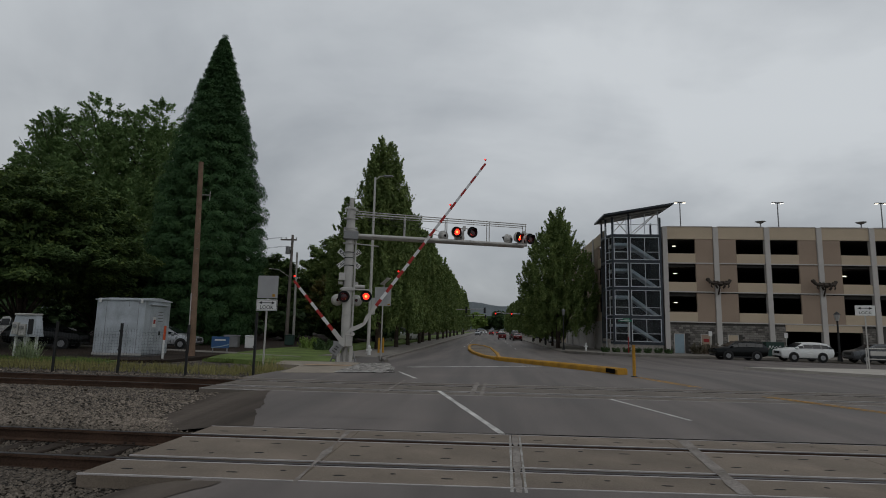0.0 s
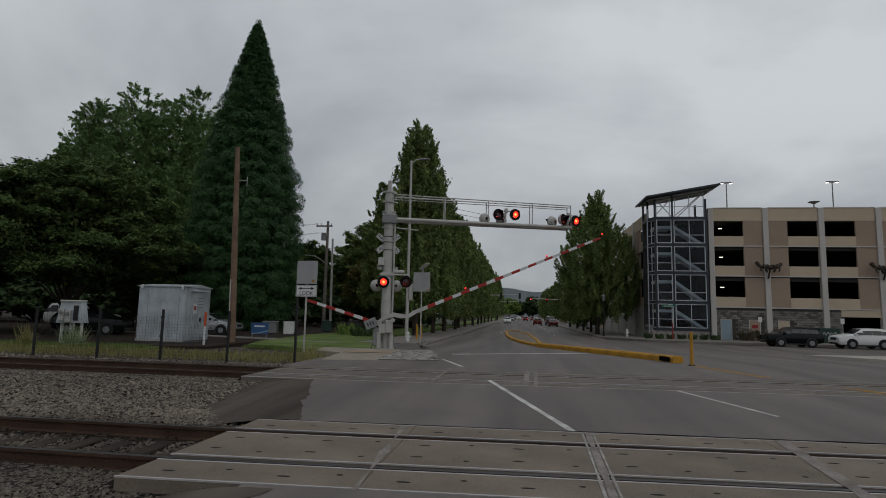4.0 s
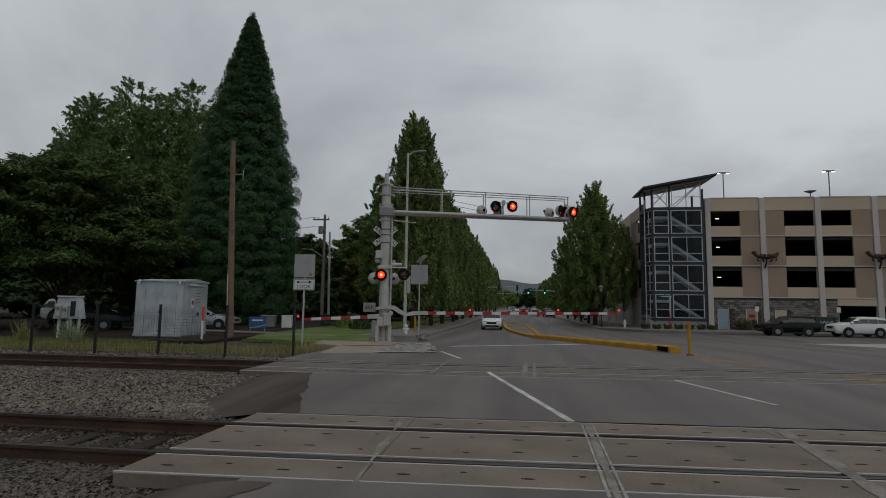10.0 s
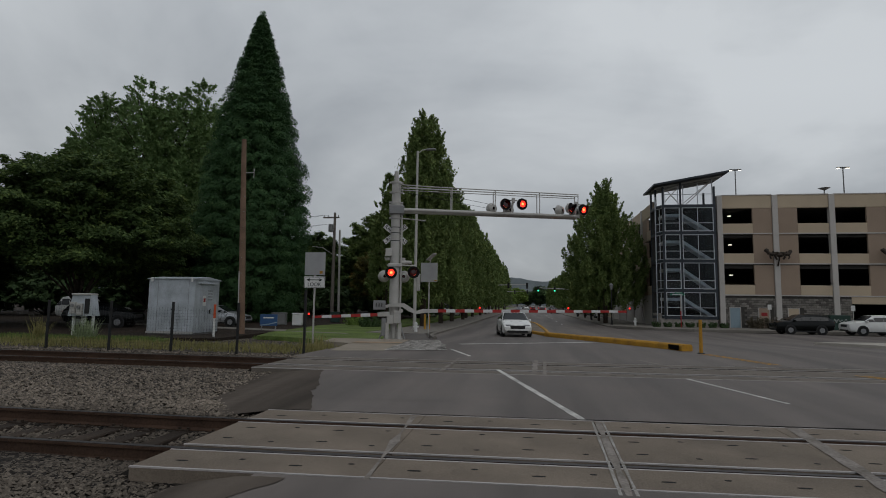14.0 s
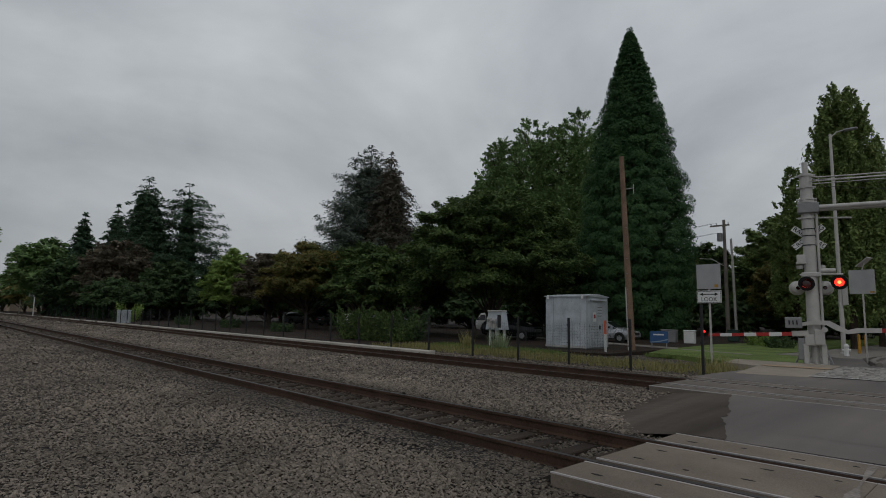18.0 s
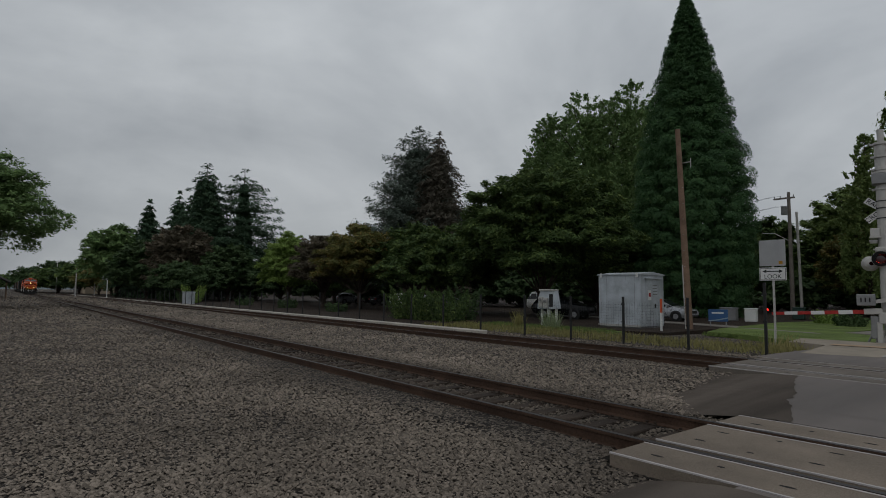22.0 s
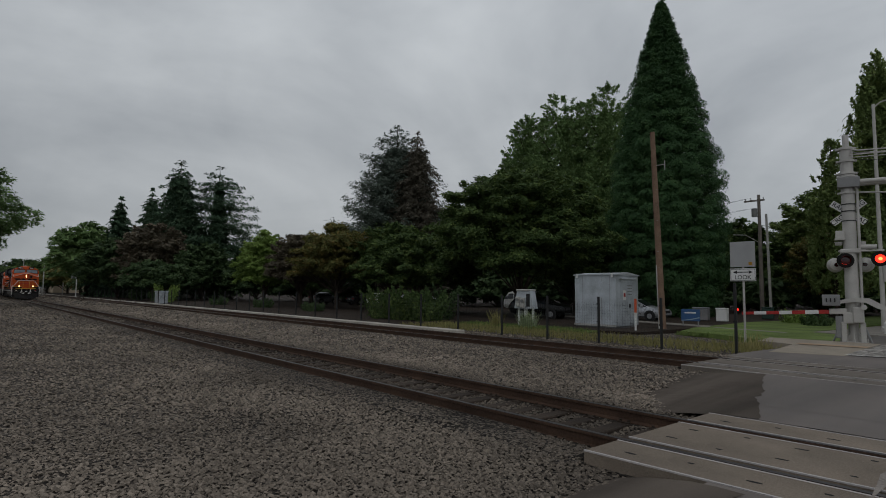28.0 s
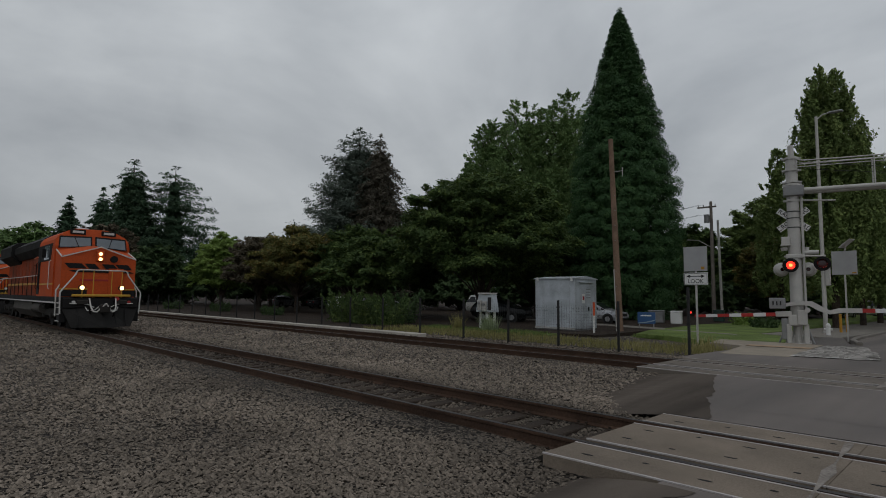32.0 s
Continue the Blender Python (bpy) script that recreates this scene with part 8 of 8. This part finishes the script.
        part("handrail", Geo().tube([(-1.4, s * 1.54, 0.6), (-1.4, s * 1.56, 1.7), (-1.4, s * 1.2, 2.35)], 0.03), M["handrail"], t, "white step handrail")
    part("handrail", Geo().tube([(-0.72, -0.95, 2.55), (-0.68, -0.85, 2.58), (-0.68, 0.85, 2.58), (-0.72, 0.95, 2.55)], 0.026), M["handrail"], t, "white porch rail")
    for y in (-0.75, -0.35, 0.35, 0.75):
        part("stanchion", Geo().bar((-0.68, y, 1.4), (-0.68, y, 2.58), 0.02, n=6), M["loco_yellow"], t, "yellow stanchion")
    part("anticlimber", Geo().box(-0.85, -1.1, 1.44, -0.56, 1.1, 1.54, 0.02), M["loco_yellow"], t, "yellow anticlimber ledge", smooth=False)
    # nose: full width, sloped top with a ridge
    g = Geo()
    w = 1.44
    pts = [(-1.3, -w, 1.42), (-1.3, w, 1.42), (-1.3, w, 3.12), (-1.42, 0, 3.62), (-1.3, -w, 3.12), (-2.6, -w, 1.42), (-2.6, w, 1.42), (-2.6, w, 3.5), (-2.6, 0, 3.78), (-2.6, -w, 3.5)]
    g.add(pts, [(0, 1, 2, 3, 4), (0, 5, 6, 1), (1, 6, 7, 2), (2, 7, 8, 3), (3, 8, 9, 4), (4, 9, 5, 0), (5, 9, 8, 7, 6)])
    nose = part("nose", g, M["loco_orange"], t, "orange sloped nose", smooth=False)
    part("nose_door", Geo().box(-1.305, 0.35, 1.5, -1.28, 0.95, 2.7, 0.01), M["loco_orange"], nose, smooth=False)
    for s in (-1, 1):
        part("nose_edge", Geo().beam((-1.32, s * w, 3.14), (-1.28, 0, 3.64), 0.05, 0.05), M["handrail"], nose, "pale nose edge stripe", smooth=False)
        part("nose_edge", Geo().beam((-1.31, s * w, 3.14), (-2.6, s * w, 3.52), 0.04, 0.05), M["handrail"], nose, smooth=False)
        part("lower_band", Geo().box(-1.302, s * 0.95 - 0.5, 1.44, -1.285, s * 0.95 + 0.5, 1.72), M["loco_black"], nose, "black lower band", smooth=False)
        part("yellow_line", Geo().box(-1.303, s * 0.95 - 0.52, 1.74, -1.287, s * 0.95 + 0.52, 1.79), M["loco_yellow"], nose, smooth=False)
    # a plain dark emblem in place of the lettering on the nose
    for y0, y1, z, dz in ((-1.2, -0.7, 2.66, 0.22), (-0.62, -0.15, 2.66, 0.22), (0.1, 0.5, 2.66, 0.22), (0.6, 1.25, 2.66, 0.22), (-1.3, 1.1, 2.5, 0.08)):
        part("emblem_bar", Geo().prism([(-y0 + 0.1, z), (-y1 + 0.1, z), (-y1 - 0.1, z + dz), (-y0 - 0.1, z + dz)], "x", -1.297, -1.286), M["loco_black"], nose, "dark slanted emblem shape", smooth=False)
    part("number_text", Geo().box(-1.297, -0.75, 2.12, -1.287, 0.75, 2.20), M["arm_red"], nose, "row of small print", smooth=False)
    hl = part("headlight_case", Geo().box(-1.45, -0.15, 3.0, -1.27, 0.15, 3.46, 0.03), M["loco_orange"], nose)
    for z in (3.1, 3.33):
        part("headlight", Geo().ball((-1.26, 0, z), 0.04, 0.075, 0.075, 12, 8), M[lamps], hl, "lit headlight")
    part("vent", Geo().bar((-1.4, 0.55, 3.12), (-1.275, 0.55, 3.12), 0.15, n=16), M["loco_black"], nose, "round dark vent")
    for s in (-1, 1):
        d = part("ditch_light", Geo().bar((-0.85, s * 0.76, 1.82), (-0.66, s * 0.76, 1.82), 0.11, 0.12, 16), M["loco_black"], t, "ditch light")
        part("lens", Geo().ball((-0.655, s * 0.76, 1.82), 0.03, 0.09, 0.09, 12, 8), M[lamps], d, "ditch light lens")
    # cab with chamfered roof and two-piece windscreen
    g = Geo()
    sec = [(-1.5, 1.42), (1.5, 1.42), (1.5, 3.7), (1.46, 4.0), (1.34, 4.2), (0.95, 4.44), (0.5, 4.54), (-0.5, 4.54), (-0.95, 4.44), (-1.34, 4.2), (-1.46, 4.0), (-1.5, 3.7)]
    n = len(sec)
    vs = [(-6.4, y, z) for y, z in sec] + [(-2.6 - max(0, z - 3.6) * 0.28, y, z) for y, z in sec]
    g.add(vs, [(i, (i + 1) % n, n + (i + 1) % n, n + i) for i in range(n)] + [tuple(range(n))[::-1], tuple(range(n, 2 * n))])
    cabn = part("cab", g, M["loco_orange"], t, "orange cab", smooth=False)
    for s in (-1, 1):
        q = [(0.12, 3.74), (1.32, 3.64), (1.28, 4.12), (0.12, 4.16)]
        part("windscreen_frame", Geo().add([(-2.582 - max(0, z - 3.6) * 0.28, s * y * (1.04 if y > 1 else 0.5), z + (0.04 if z > 4 else -0.04)) for y, z in q], [(0, 1, 2, 3)]), M["loco_black"], cabn, "black window rubber", smooth=False)
        part("windscreen", Geo().add([(-2.574 - max(0, z - 3.6) * 0.28, s * y, z) for y, z in q], [(0, 1, 2, 3)]), M["loco_pane"], cabn, "pale windscreen", smooth=False)
        part("number_board", Geo().box(-2.86, s * 0.62 - 0.3, 4.27, -2.74, s * 0.62 + 0.3, 4.49, 0.01), M["loco_black"], cabn, "black number board", smooth=False)
        part("number_bar", Geo().box(-2.744, s * 0.62 - 0.22, 4.33, -2.736, s * 0.62 + 0.22, 4.43), M["handrail"], cabn, "pale bar", smooth=False)
        part("side_window", Geo().box(-4.9, s * 1.5 - 0.014, 3.12, -3.7, s * 1.5 + 0.014, 3.75), M["loco_pane"], cabn, "dark side window", smooth=False)
        part("cab_door", Geo().box(-6.3, s * 1.5 - 0.014, 1.5, -5.75, s * 1.5 + 0.014, 3.7), M["loco_black"], cabn, smooth=False)
        part("wiper", Geo().bar((-2.56, s * 0.6, 3.68), (-2.7, s * 0.75, 4.12), 0.012, n=5), M["loco_black"], cabn)
        part("mirror", Geo().box(-4.3, s * 1.62 - 0.08, 3.2, -4.24, s * 1.62 + 0.08, 3.6), M["loco_black"], cabn, smooth=False)
        part("cab_band", Geo().prism([(-6.38, 3.05), (-3.35, 3.05), (-3.05, 3.82), (-6.38, 3.82)], "y", s * 1.497 - 0.012, s * 1.497 + 0.012), M["loco_black"], cabn, "black band along the cab windows", smooth=False)
        for x in (-5.6, -6.35, -3.2):
            part("grab_rail", Geo().tube([(x, s * 1.5, 1.75), (x, s * 1.57, 1.8), (x, s * 1.57, 3.0), (x, s * 1.5, 3.05)], 0.02, 6), M["handrail"] if x > -4 else M["loco_black"], cabn)
        part("side_stripe", Geo().box(-6.4, s * 1.502 - 0.01, 1.95, -2.6, s * 1.502 + 0.01, 2.02), M["loco_yellow"], cabn, "yellow side line", smooth=False)
    part("roof_hatch", Geo().box(-5.8, -0.5, 4.5, -4.2, 0.5, 4.66, 0.04), M["loco_orange"], cabn)
    part("antenna", Geo().box(-5.2, -0.25, 4.65, -4.9, 0.25, 4.78, 0.03), M["handrail"], cabn, "white antenna dome")
    # long hood
    # hood, blower and doors use the orange with shade painted in
    hood = part("long_hood", Geo().prism([(-0.95, 1.42), (0.95, 1.42), (0.95, 3.55), (-0.95, 3.55)], "x", -20.8, -6.42), M["loco_side"], t, "orange engine hood, darkened in colour for side shade and grime", smooth=False)
    part("hood_top", Geo().prism([(-1.1, 3.5), (1.1, 3.5), (1.36, 3.85), (1.36, 4.2), (0.95, 4.5), (-0.95, 4.5), (-1.36, 4.2), (-1.36, 3.85)], "x", -20.8, -6.45), M["loco_black"], hood, "sooty black hood roof", smooth=False)
    part("radiator", Geo().prism([(-0.98, 3.3), (0.98, 3.3), (1.52, 3.75), (1.52, 4.35), (1.2, 4.62), (-1.2, 4.62), (-1.52, 4.35), (-1.52, 3.75)], "x", -20.5, -15.6), M["loco_black"], hood, "flared black radiator", smooth=False)
    part("exhaust", Geo().box(-12.4, -0.35, 4.4, -11.2, 0.35, 4.66, 0.05), M["loco_black"], hood)
    part("blower_duct", Geo().box(-9.2, -1.3, 2.9, -6.5, 1.3, 3.48, 0.12), M["loco_side"], hood, "orange blower housing")
    for s in (-1, 1):
        for k in range(9):
            x = -19.8 + k * 1.2
            part("hood_door", Geo().box(x, s * 0.955 - 0.012, 1.6, x + 1.08, s * 0.955 + 0.012, 3.3, 0.008), M["loco_side"], hood, smooth=False)
        part("hood_stripe", Geo().box(-20.8, s * 0.97 - 0.01, 2.0, -6.5, s * 0.97 + 0.01, 2.12), M["loco_yellow"], hood, smooth=False)
        part("handrail", Geo().tube([(-20.9, s * 1.46, 2.42), (-6.6, s * 1.46, 2.42)], 0.022, 6), M["handrail"], t, "white walkway handrail")
        for k in range(11):
            part("stanchion", Geo().bar((-20.9 + k * 1.43, s * 1.46, 1.42), (-20.9 + k * 1.43, s * 1.46, 2.42), 0.018, n=5), M["loco_black"], t)
    part("fuel_tank", Geo().prism([(-1.35, 1.1), (1.35, 1.1), (1.4, 0.7), (1.05, 0.32), (-1.05, 0.32), (-1.4, 0.7)], "x", -14.2, -8.3), M["loco_tank"], t, "dusty grey fuel tank", smooth=False)
    for s in (-1, 1):
        part("air_tank", Geo().bar((-8.0, s * 1.2, 0.85), (-5.9, s * 1.2, 0.85), 0.24, n=14), M["loco_tank"], t)
    bogie(t, -4.4, (-1.75, 0, 1.75))
    bogie(t, -17.7, (-1.75, 0, 1.75))
    return t


def hopper(m, label, paint):
    t = thing("freight_wagon", m, label, "freight wagon", "train")
    part("body", Geo().prism([(-1.5, 1.5), (1.5, 1.5), (1.55, 4.3), (-1.55, 4.3)], "x", -15.6, -0.9), M[paint], t, "ribbed steel wagon body", smooth=False)
    for s in (-1, 1):
        for k in range(10):
            part("rib", Geo().box(-15.3 + 1.55 * k, s * 1.53 - 0.06, 1.5, -15.2 + 1.55 * k, s * 1.53 + 0.06, 4.2), M[paint], t, smooth=False)
    part("underframe", Geo().box(-16.2, -0.6, 0.9, -0.2, 0.6, 1.5), M["loco_black"], t, smooth=False)
    bogie(t, -3, (-0.9, 0.9))
    bogie(t, -13.4, (-0.9, 0.9))
    return t


TRAIN = [(locomotive(pose(-500, NEAR_Y, 0), "orange and black freight locomotive with lit headlights and white handrails"), 0.0)]
second = locomotive(pose(-530, NEAR_Y, 0), "orange and black second locomotive of the train", "handrail")
TRAIN.append((second, LEN + 0.6))
for k in range(8):
    TRAIN.append((hopper(pose(-560 - 17 * k, NEAR_Y, 0), "dark weathered freight wagon of the train", ("loco_frame", "car_grey", "wall_brown")[k % 3]), 2 * (LEN + 0.6) + 16.6 * k))

# ---- station and park bits ----
station = thing("station_building", pose(-126, -3.5, -0.15), "low brown station building with a grey gabled roof", "building")
part("wall", Geo().box(-9, -3, 0, 9, 3, 3.0), M["wall_brown"], station, smooth=False)
part("roof", Geo().prism([(-4.6, 2.7), (0, 5.2), (4.6, 2.7), (4.6, 2.95), (0, 5.5), (-4.6, 2.95)], "x", -10, 10), M["roof_grey"], station, "grey gabled roof", smooth=False)
for k in range(4):
    part("window", Geo().box(8.99, -2.4 + 1.3 * k, 1.0, 9.03, -1.5 + 1.3 * k, 2.2), M["car_glass"], station, "dark window", smooth=False)
for x in (-8, -3, 3, 8):
    part("canopy_post", Geo().box(x - 0.08, 4.0, 0, x + 0.08, 4.16, 2.75), M["wall_brown"], station, smooth=False)
tf = thing("transformer_box", pose(-74.5, 18.3, -0.15), "pale grey equipment cabinet by the fence", "equipment cabinet")
part("cabinet", Geo().box(-1.0, -0.5, 0, 1.0, 0.5, 1.5, 0.03).box(-1.05, -0.55, 1.45, 1.05, 0.55, 1.56), M["alu"], tf, smooth=False)
blue = thing("information_board", pose(-15.0, 30.9, -0.12, 0, 0, 22) @ Matrix.Scale(0.78, 4), "low blue board with pale print on the lawn", "sign")
bd = part("board", Geo().box(-0.62, -0.05, 0.35, 0.62, 0.05, 1.2, 0.01), M["blue"], blue, smooth=False)
part("print_bar", Geo().box(-0.4, -0.056, 0.9, 0.35, -0.052, 1.0), M["sign_white"], bd, "row of pale print", smooth=False)
part("wave", Geo().prism([(-0.6, 0.42), (0, 0.5), (0.6, 0.66), (0.6, 0.58), (0, 0.43), (-0.6, 0.37)], "y", -0.056, -0.052), M["door_blue"], bd, smooth=False)
for x in (-0.5, 0.5):
    part("leg", Geo().box(x - 0.04, -0.04, 0, x + 0.04, 0.04, 0.36), M["galv_dark"], blue, smooth=False)
for x, y, w, m, lab in ((-16.6, 38.8, 0.8, "sign_white", "white waste bin by the path"), (-18.2, 39.2, 1.2, "galv_dark", "grey waste container by the path"), (-16.4, 46.3, 0.9, "green_box", "green waste bin by the lawn")):
    b = thing("waste_bin", pose(x, y, -0.14, 0, 0, 10) @ Matrix.Scale(0.85, 4), lab, "waste bin")
    part("bin", Geo().box(-w / 2, -0.35, 0, w / 2, 0.35, 0.95, 0.05), M[m], b)
    part("lid", Geo().box(-w / 2 - 0.03, -0.38, 0.95, w / 2 + 0.03, 0.38, 1.05, 0.03), M[m], b)
fh = thing("fire_hydrant", pose(-6.75, 33.5, -0.2) @ Matrix.Scale(0.85, 4), "small white fire hydrant", "fire hydrant")
part("barrel", Geo().bar((0, 0, 0), (0, 0, 0.6), 0.12, 0.11, 12).ball((0, 0, 0.62), 0.13, 0.13, 0.16).bar((-0.2, 0, 0.42), (0.2, 0, 0.42), 0.06, n=10), M["sign_white"], fh)
for x, y in ((-6.95, 37.54), (-6.71, 37.86)):
    yb = thing("yellow_bollard", pose(x, y, -0.16), "slim yellow steel bollard on the pavement", "bollard", "yellow bollards")
    part("tube", Geo().bar((0, 0, 0), (0, 0, 0.95), 0.07, n=12).ball((0, 0, 0.95), 0.07), M["paint_yellow"], yb)
rr_sign = thing("crossing_sign", pose(-128, 16.3, -0.15), "distant crossing sign on a white post beside the railway", "sign")
part("post", Geo().bar((0, 0, 0), (0, 0, 4.2), 0.09, n=8), M["sign_white"], rr_sign)
part("plate", Geo().box(-0.1, -0.9, 3.6, 0.0, 0.9, 4.3), M["sign_back"], rr_sign, smooth=False)
for x, y, h in ((-150, 13, 7), (-210, 18, 10), (-185, 20.5, 8), (-240, 15, 11)):
    q = thing("distant_pole", pose(x, y, -0.15), "slim grey pole far along the railway", "pole", "far poles")
    part("shaft", Geo().bar((0, 0, 0), (0, 0, h), 0.14, 0.1, 8), M["galv"], q)
for x, y, w, d, h in ((-260, 30, 18, 10, 5), (-230, -14, 20, 8, 5)):
    q = thing("far_building", pose(x, y, -0.15), "low pale building far along the railway", "building")
    part("wall", Geo().box(-w / 2, -d / 2, 0, w / 2, d / 2, h), M["g_cream"], q, smooth=False)
    part("roof", Geo().box(-w / 2 - 0.4, -d / 2 - 0.4, h, w / 2 + 0.4, d / 2 + 0.4, h + 0.4), M["roof_grey"], q, smooth=False)
for x, y, w, d, h, m in ((26, 105, 24, 30, 8, "g_cream"), (24, 150, 20, 30, 7, "wall_brown"), (26, 200, 20, 40, 9, "g_tan"), (-30, 190, 20, 40, 8, "wall_brown")):
    q = thing("street_building", pose(x, y, -0.45), "low commercial building along the street behind the trees", "building", "buildings along the street")
    part("wall", Geo().box(-w / 2, -d / 2, 0, w / 2, d / 2, h), M[m], q, smooth=False)
    part("roof", Geo().box(-w / 2 - 0.3, -d / 2 - 0.3, h, w / 2 + 0.3, d / 2 + 0.3, h + 0.35), M["roof_grey"], q, smooth=False)
    sx = -1 if x > 0 else 1
    for k in range(6):
        for z in (1.0, 4.2):
            part("window", Geo().box(sx * w / 2 - 0.03, -d / 2 + 2 + 4.4 * k, z, sx * w / 2 + 0.03, -d / 2 + 4.6 + 4.4 * k, z + 1.8), M["car_glass"], q, "dark window", smooth=False)


# ---- everything that moves ----
def motions():
    # the train runs in at 17 m/s along the near track
    grid = [0, 0.1] + [k for k in range(1, 32)] + [31.9, 32]
    for ob, back in TRAIN:
        walk(ob, [(t, pose(-27.3 - 17.1 * (32 - t) - back, NEAR_Y, 0)) for t in grid])
    # long and short gate arms come down
    rows = [(0, 54.5), (0.5, 49.6), (1, 45.0), (1.5, 40.8), (2, 36.7), (2.5, 32.8), (3.5, 26), (4.5, 20.2), (5, 17.7), (6, 13.2), (7, 9.0), (8, 4.8), (8.5, 2.6), (9, 0.8), (9.4, 0.5), (32, 0.5)]
    walk(long_arm, [(t, pose(0.36, -0.3, 1.32, 0, -a, 0)) for t, a in rows])
    rows = [(0, 50), (1, 44), (2, 37.5), (3, 27), (4.5, 13.5), (5, 11), (6, 7.5), (7, 4), (8, 0.5), (9, -2.6), (9.4, -2.8), (32, -2.8)]
    walk(short_arm, [(t, pose(-0.3, -0.3, 1.16, 0, a, 0)) for t, a in rows])

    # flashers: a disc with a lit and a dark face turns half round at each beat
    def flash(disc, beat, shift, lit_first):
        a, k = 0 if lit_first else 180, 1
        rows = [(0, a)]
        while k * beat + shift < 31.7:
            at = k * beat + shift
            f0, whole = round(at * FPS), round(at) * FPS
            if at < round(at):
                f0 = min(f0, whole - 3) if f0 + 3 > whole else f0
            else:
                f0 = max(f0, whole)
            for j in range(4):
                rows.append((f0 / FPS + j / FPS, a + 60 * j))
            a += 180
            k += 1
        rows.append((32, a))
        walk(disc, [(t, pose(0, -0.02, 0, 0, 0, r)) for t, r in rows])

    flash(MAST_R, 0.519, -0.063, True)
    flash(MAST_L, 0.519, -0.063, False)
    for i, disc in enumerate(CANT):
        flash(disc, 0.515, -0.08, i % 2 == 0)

    # the traffic lights change from red to green
    for disc, x, z in TRAFFIC:
        walk(disc, [(t, pose(x, -0.28, z - (0.4 if a > 90 else 0), 0, 0, a)) for t, a in ((0, 0), (7.6, 0), (7.7, 60), (7.8, 120), (7.9, 180), (32, 180))])

    # cars: the sedan rolls up to the gate and stops, the others drive off
    def drive(ob, wheels, rows, r, turn):
        walk(ob, [(t, pose(x, y, fall(y), 0, 0, a)) for t, x, y, a in rows])

    sedan = [(0, -3.1, 215, -90), (2.5, -3.1, 168, -90), (5, -3.2, 119, -90), (6, -3.1, 99, -90), (7, -3.0, 82, -90), (8, -2.8, 69.2, -90), (9, -2.6, 58.8, -90), (10, -2.3, 50.2, -89), (11, -2.0, 44.2, -88), (12, -1.6, 40.0, -86), (13, -1.2, 37.2, -84), (14, -0.9, 34.6, -82), (15, -0.7, 33.0, -80), (16, -0.55, 32.3, -79), (16.6, -0.25, 32.1, -78), (17, -0.1, 32.0, -78), (32, -0.05, 31.9, -78)]
    drive(white_car, white_wheels, sedan, 0.32, 1)
    # three cars wait at the lights and pull away
    first = [(0, 3.6, 121, 90), (2.5, 3.6, 121.5, 90), (5, 3.6, 122, 90), (8.4, 3.7, 122.5, 90), (10, 3.7, 126, 90), (13, 3.7, 142, 90), (17, 3.7, 185, 90), (32, 3.7, 380, 90)]
    drive(red_car, red_wheels, first, 0.37, -1)
    drive(second_car, second_wheels, [(t, x + 2.8, y - 9, a) for t, x, y, a in first], 0.32, -1)
    drive(truck_car, truck_wheels, [(t, x + 2.8, y + 3.5, a) for t, x, y, a in first], 0.36, -1)


motions()
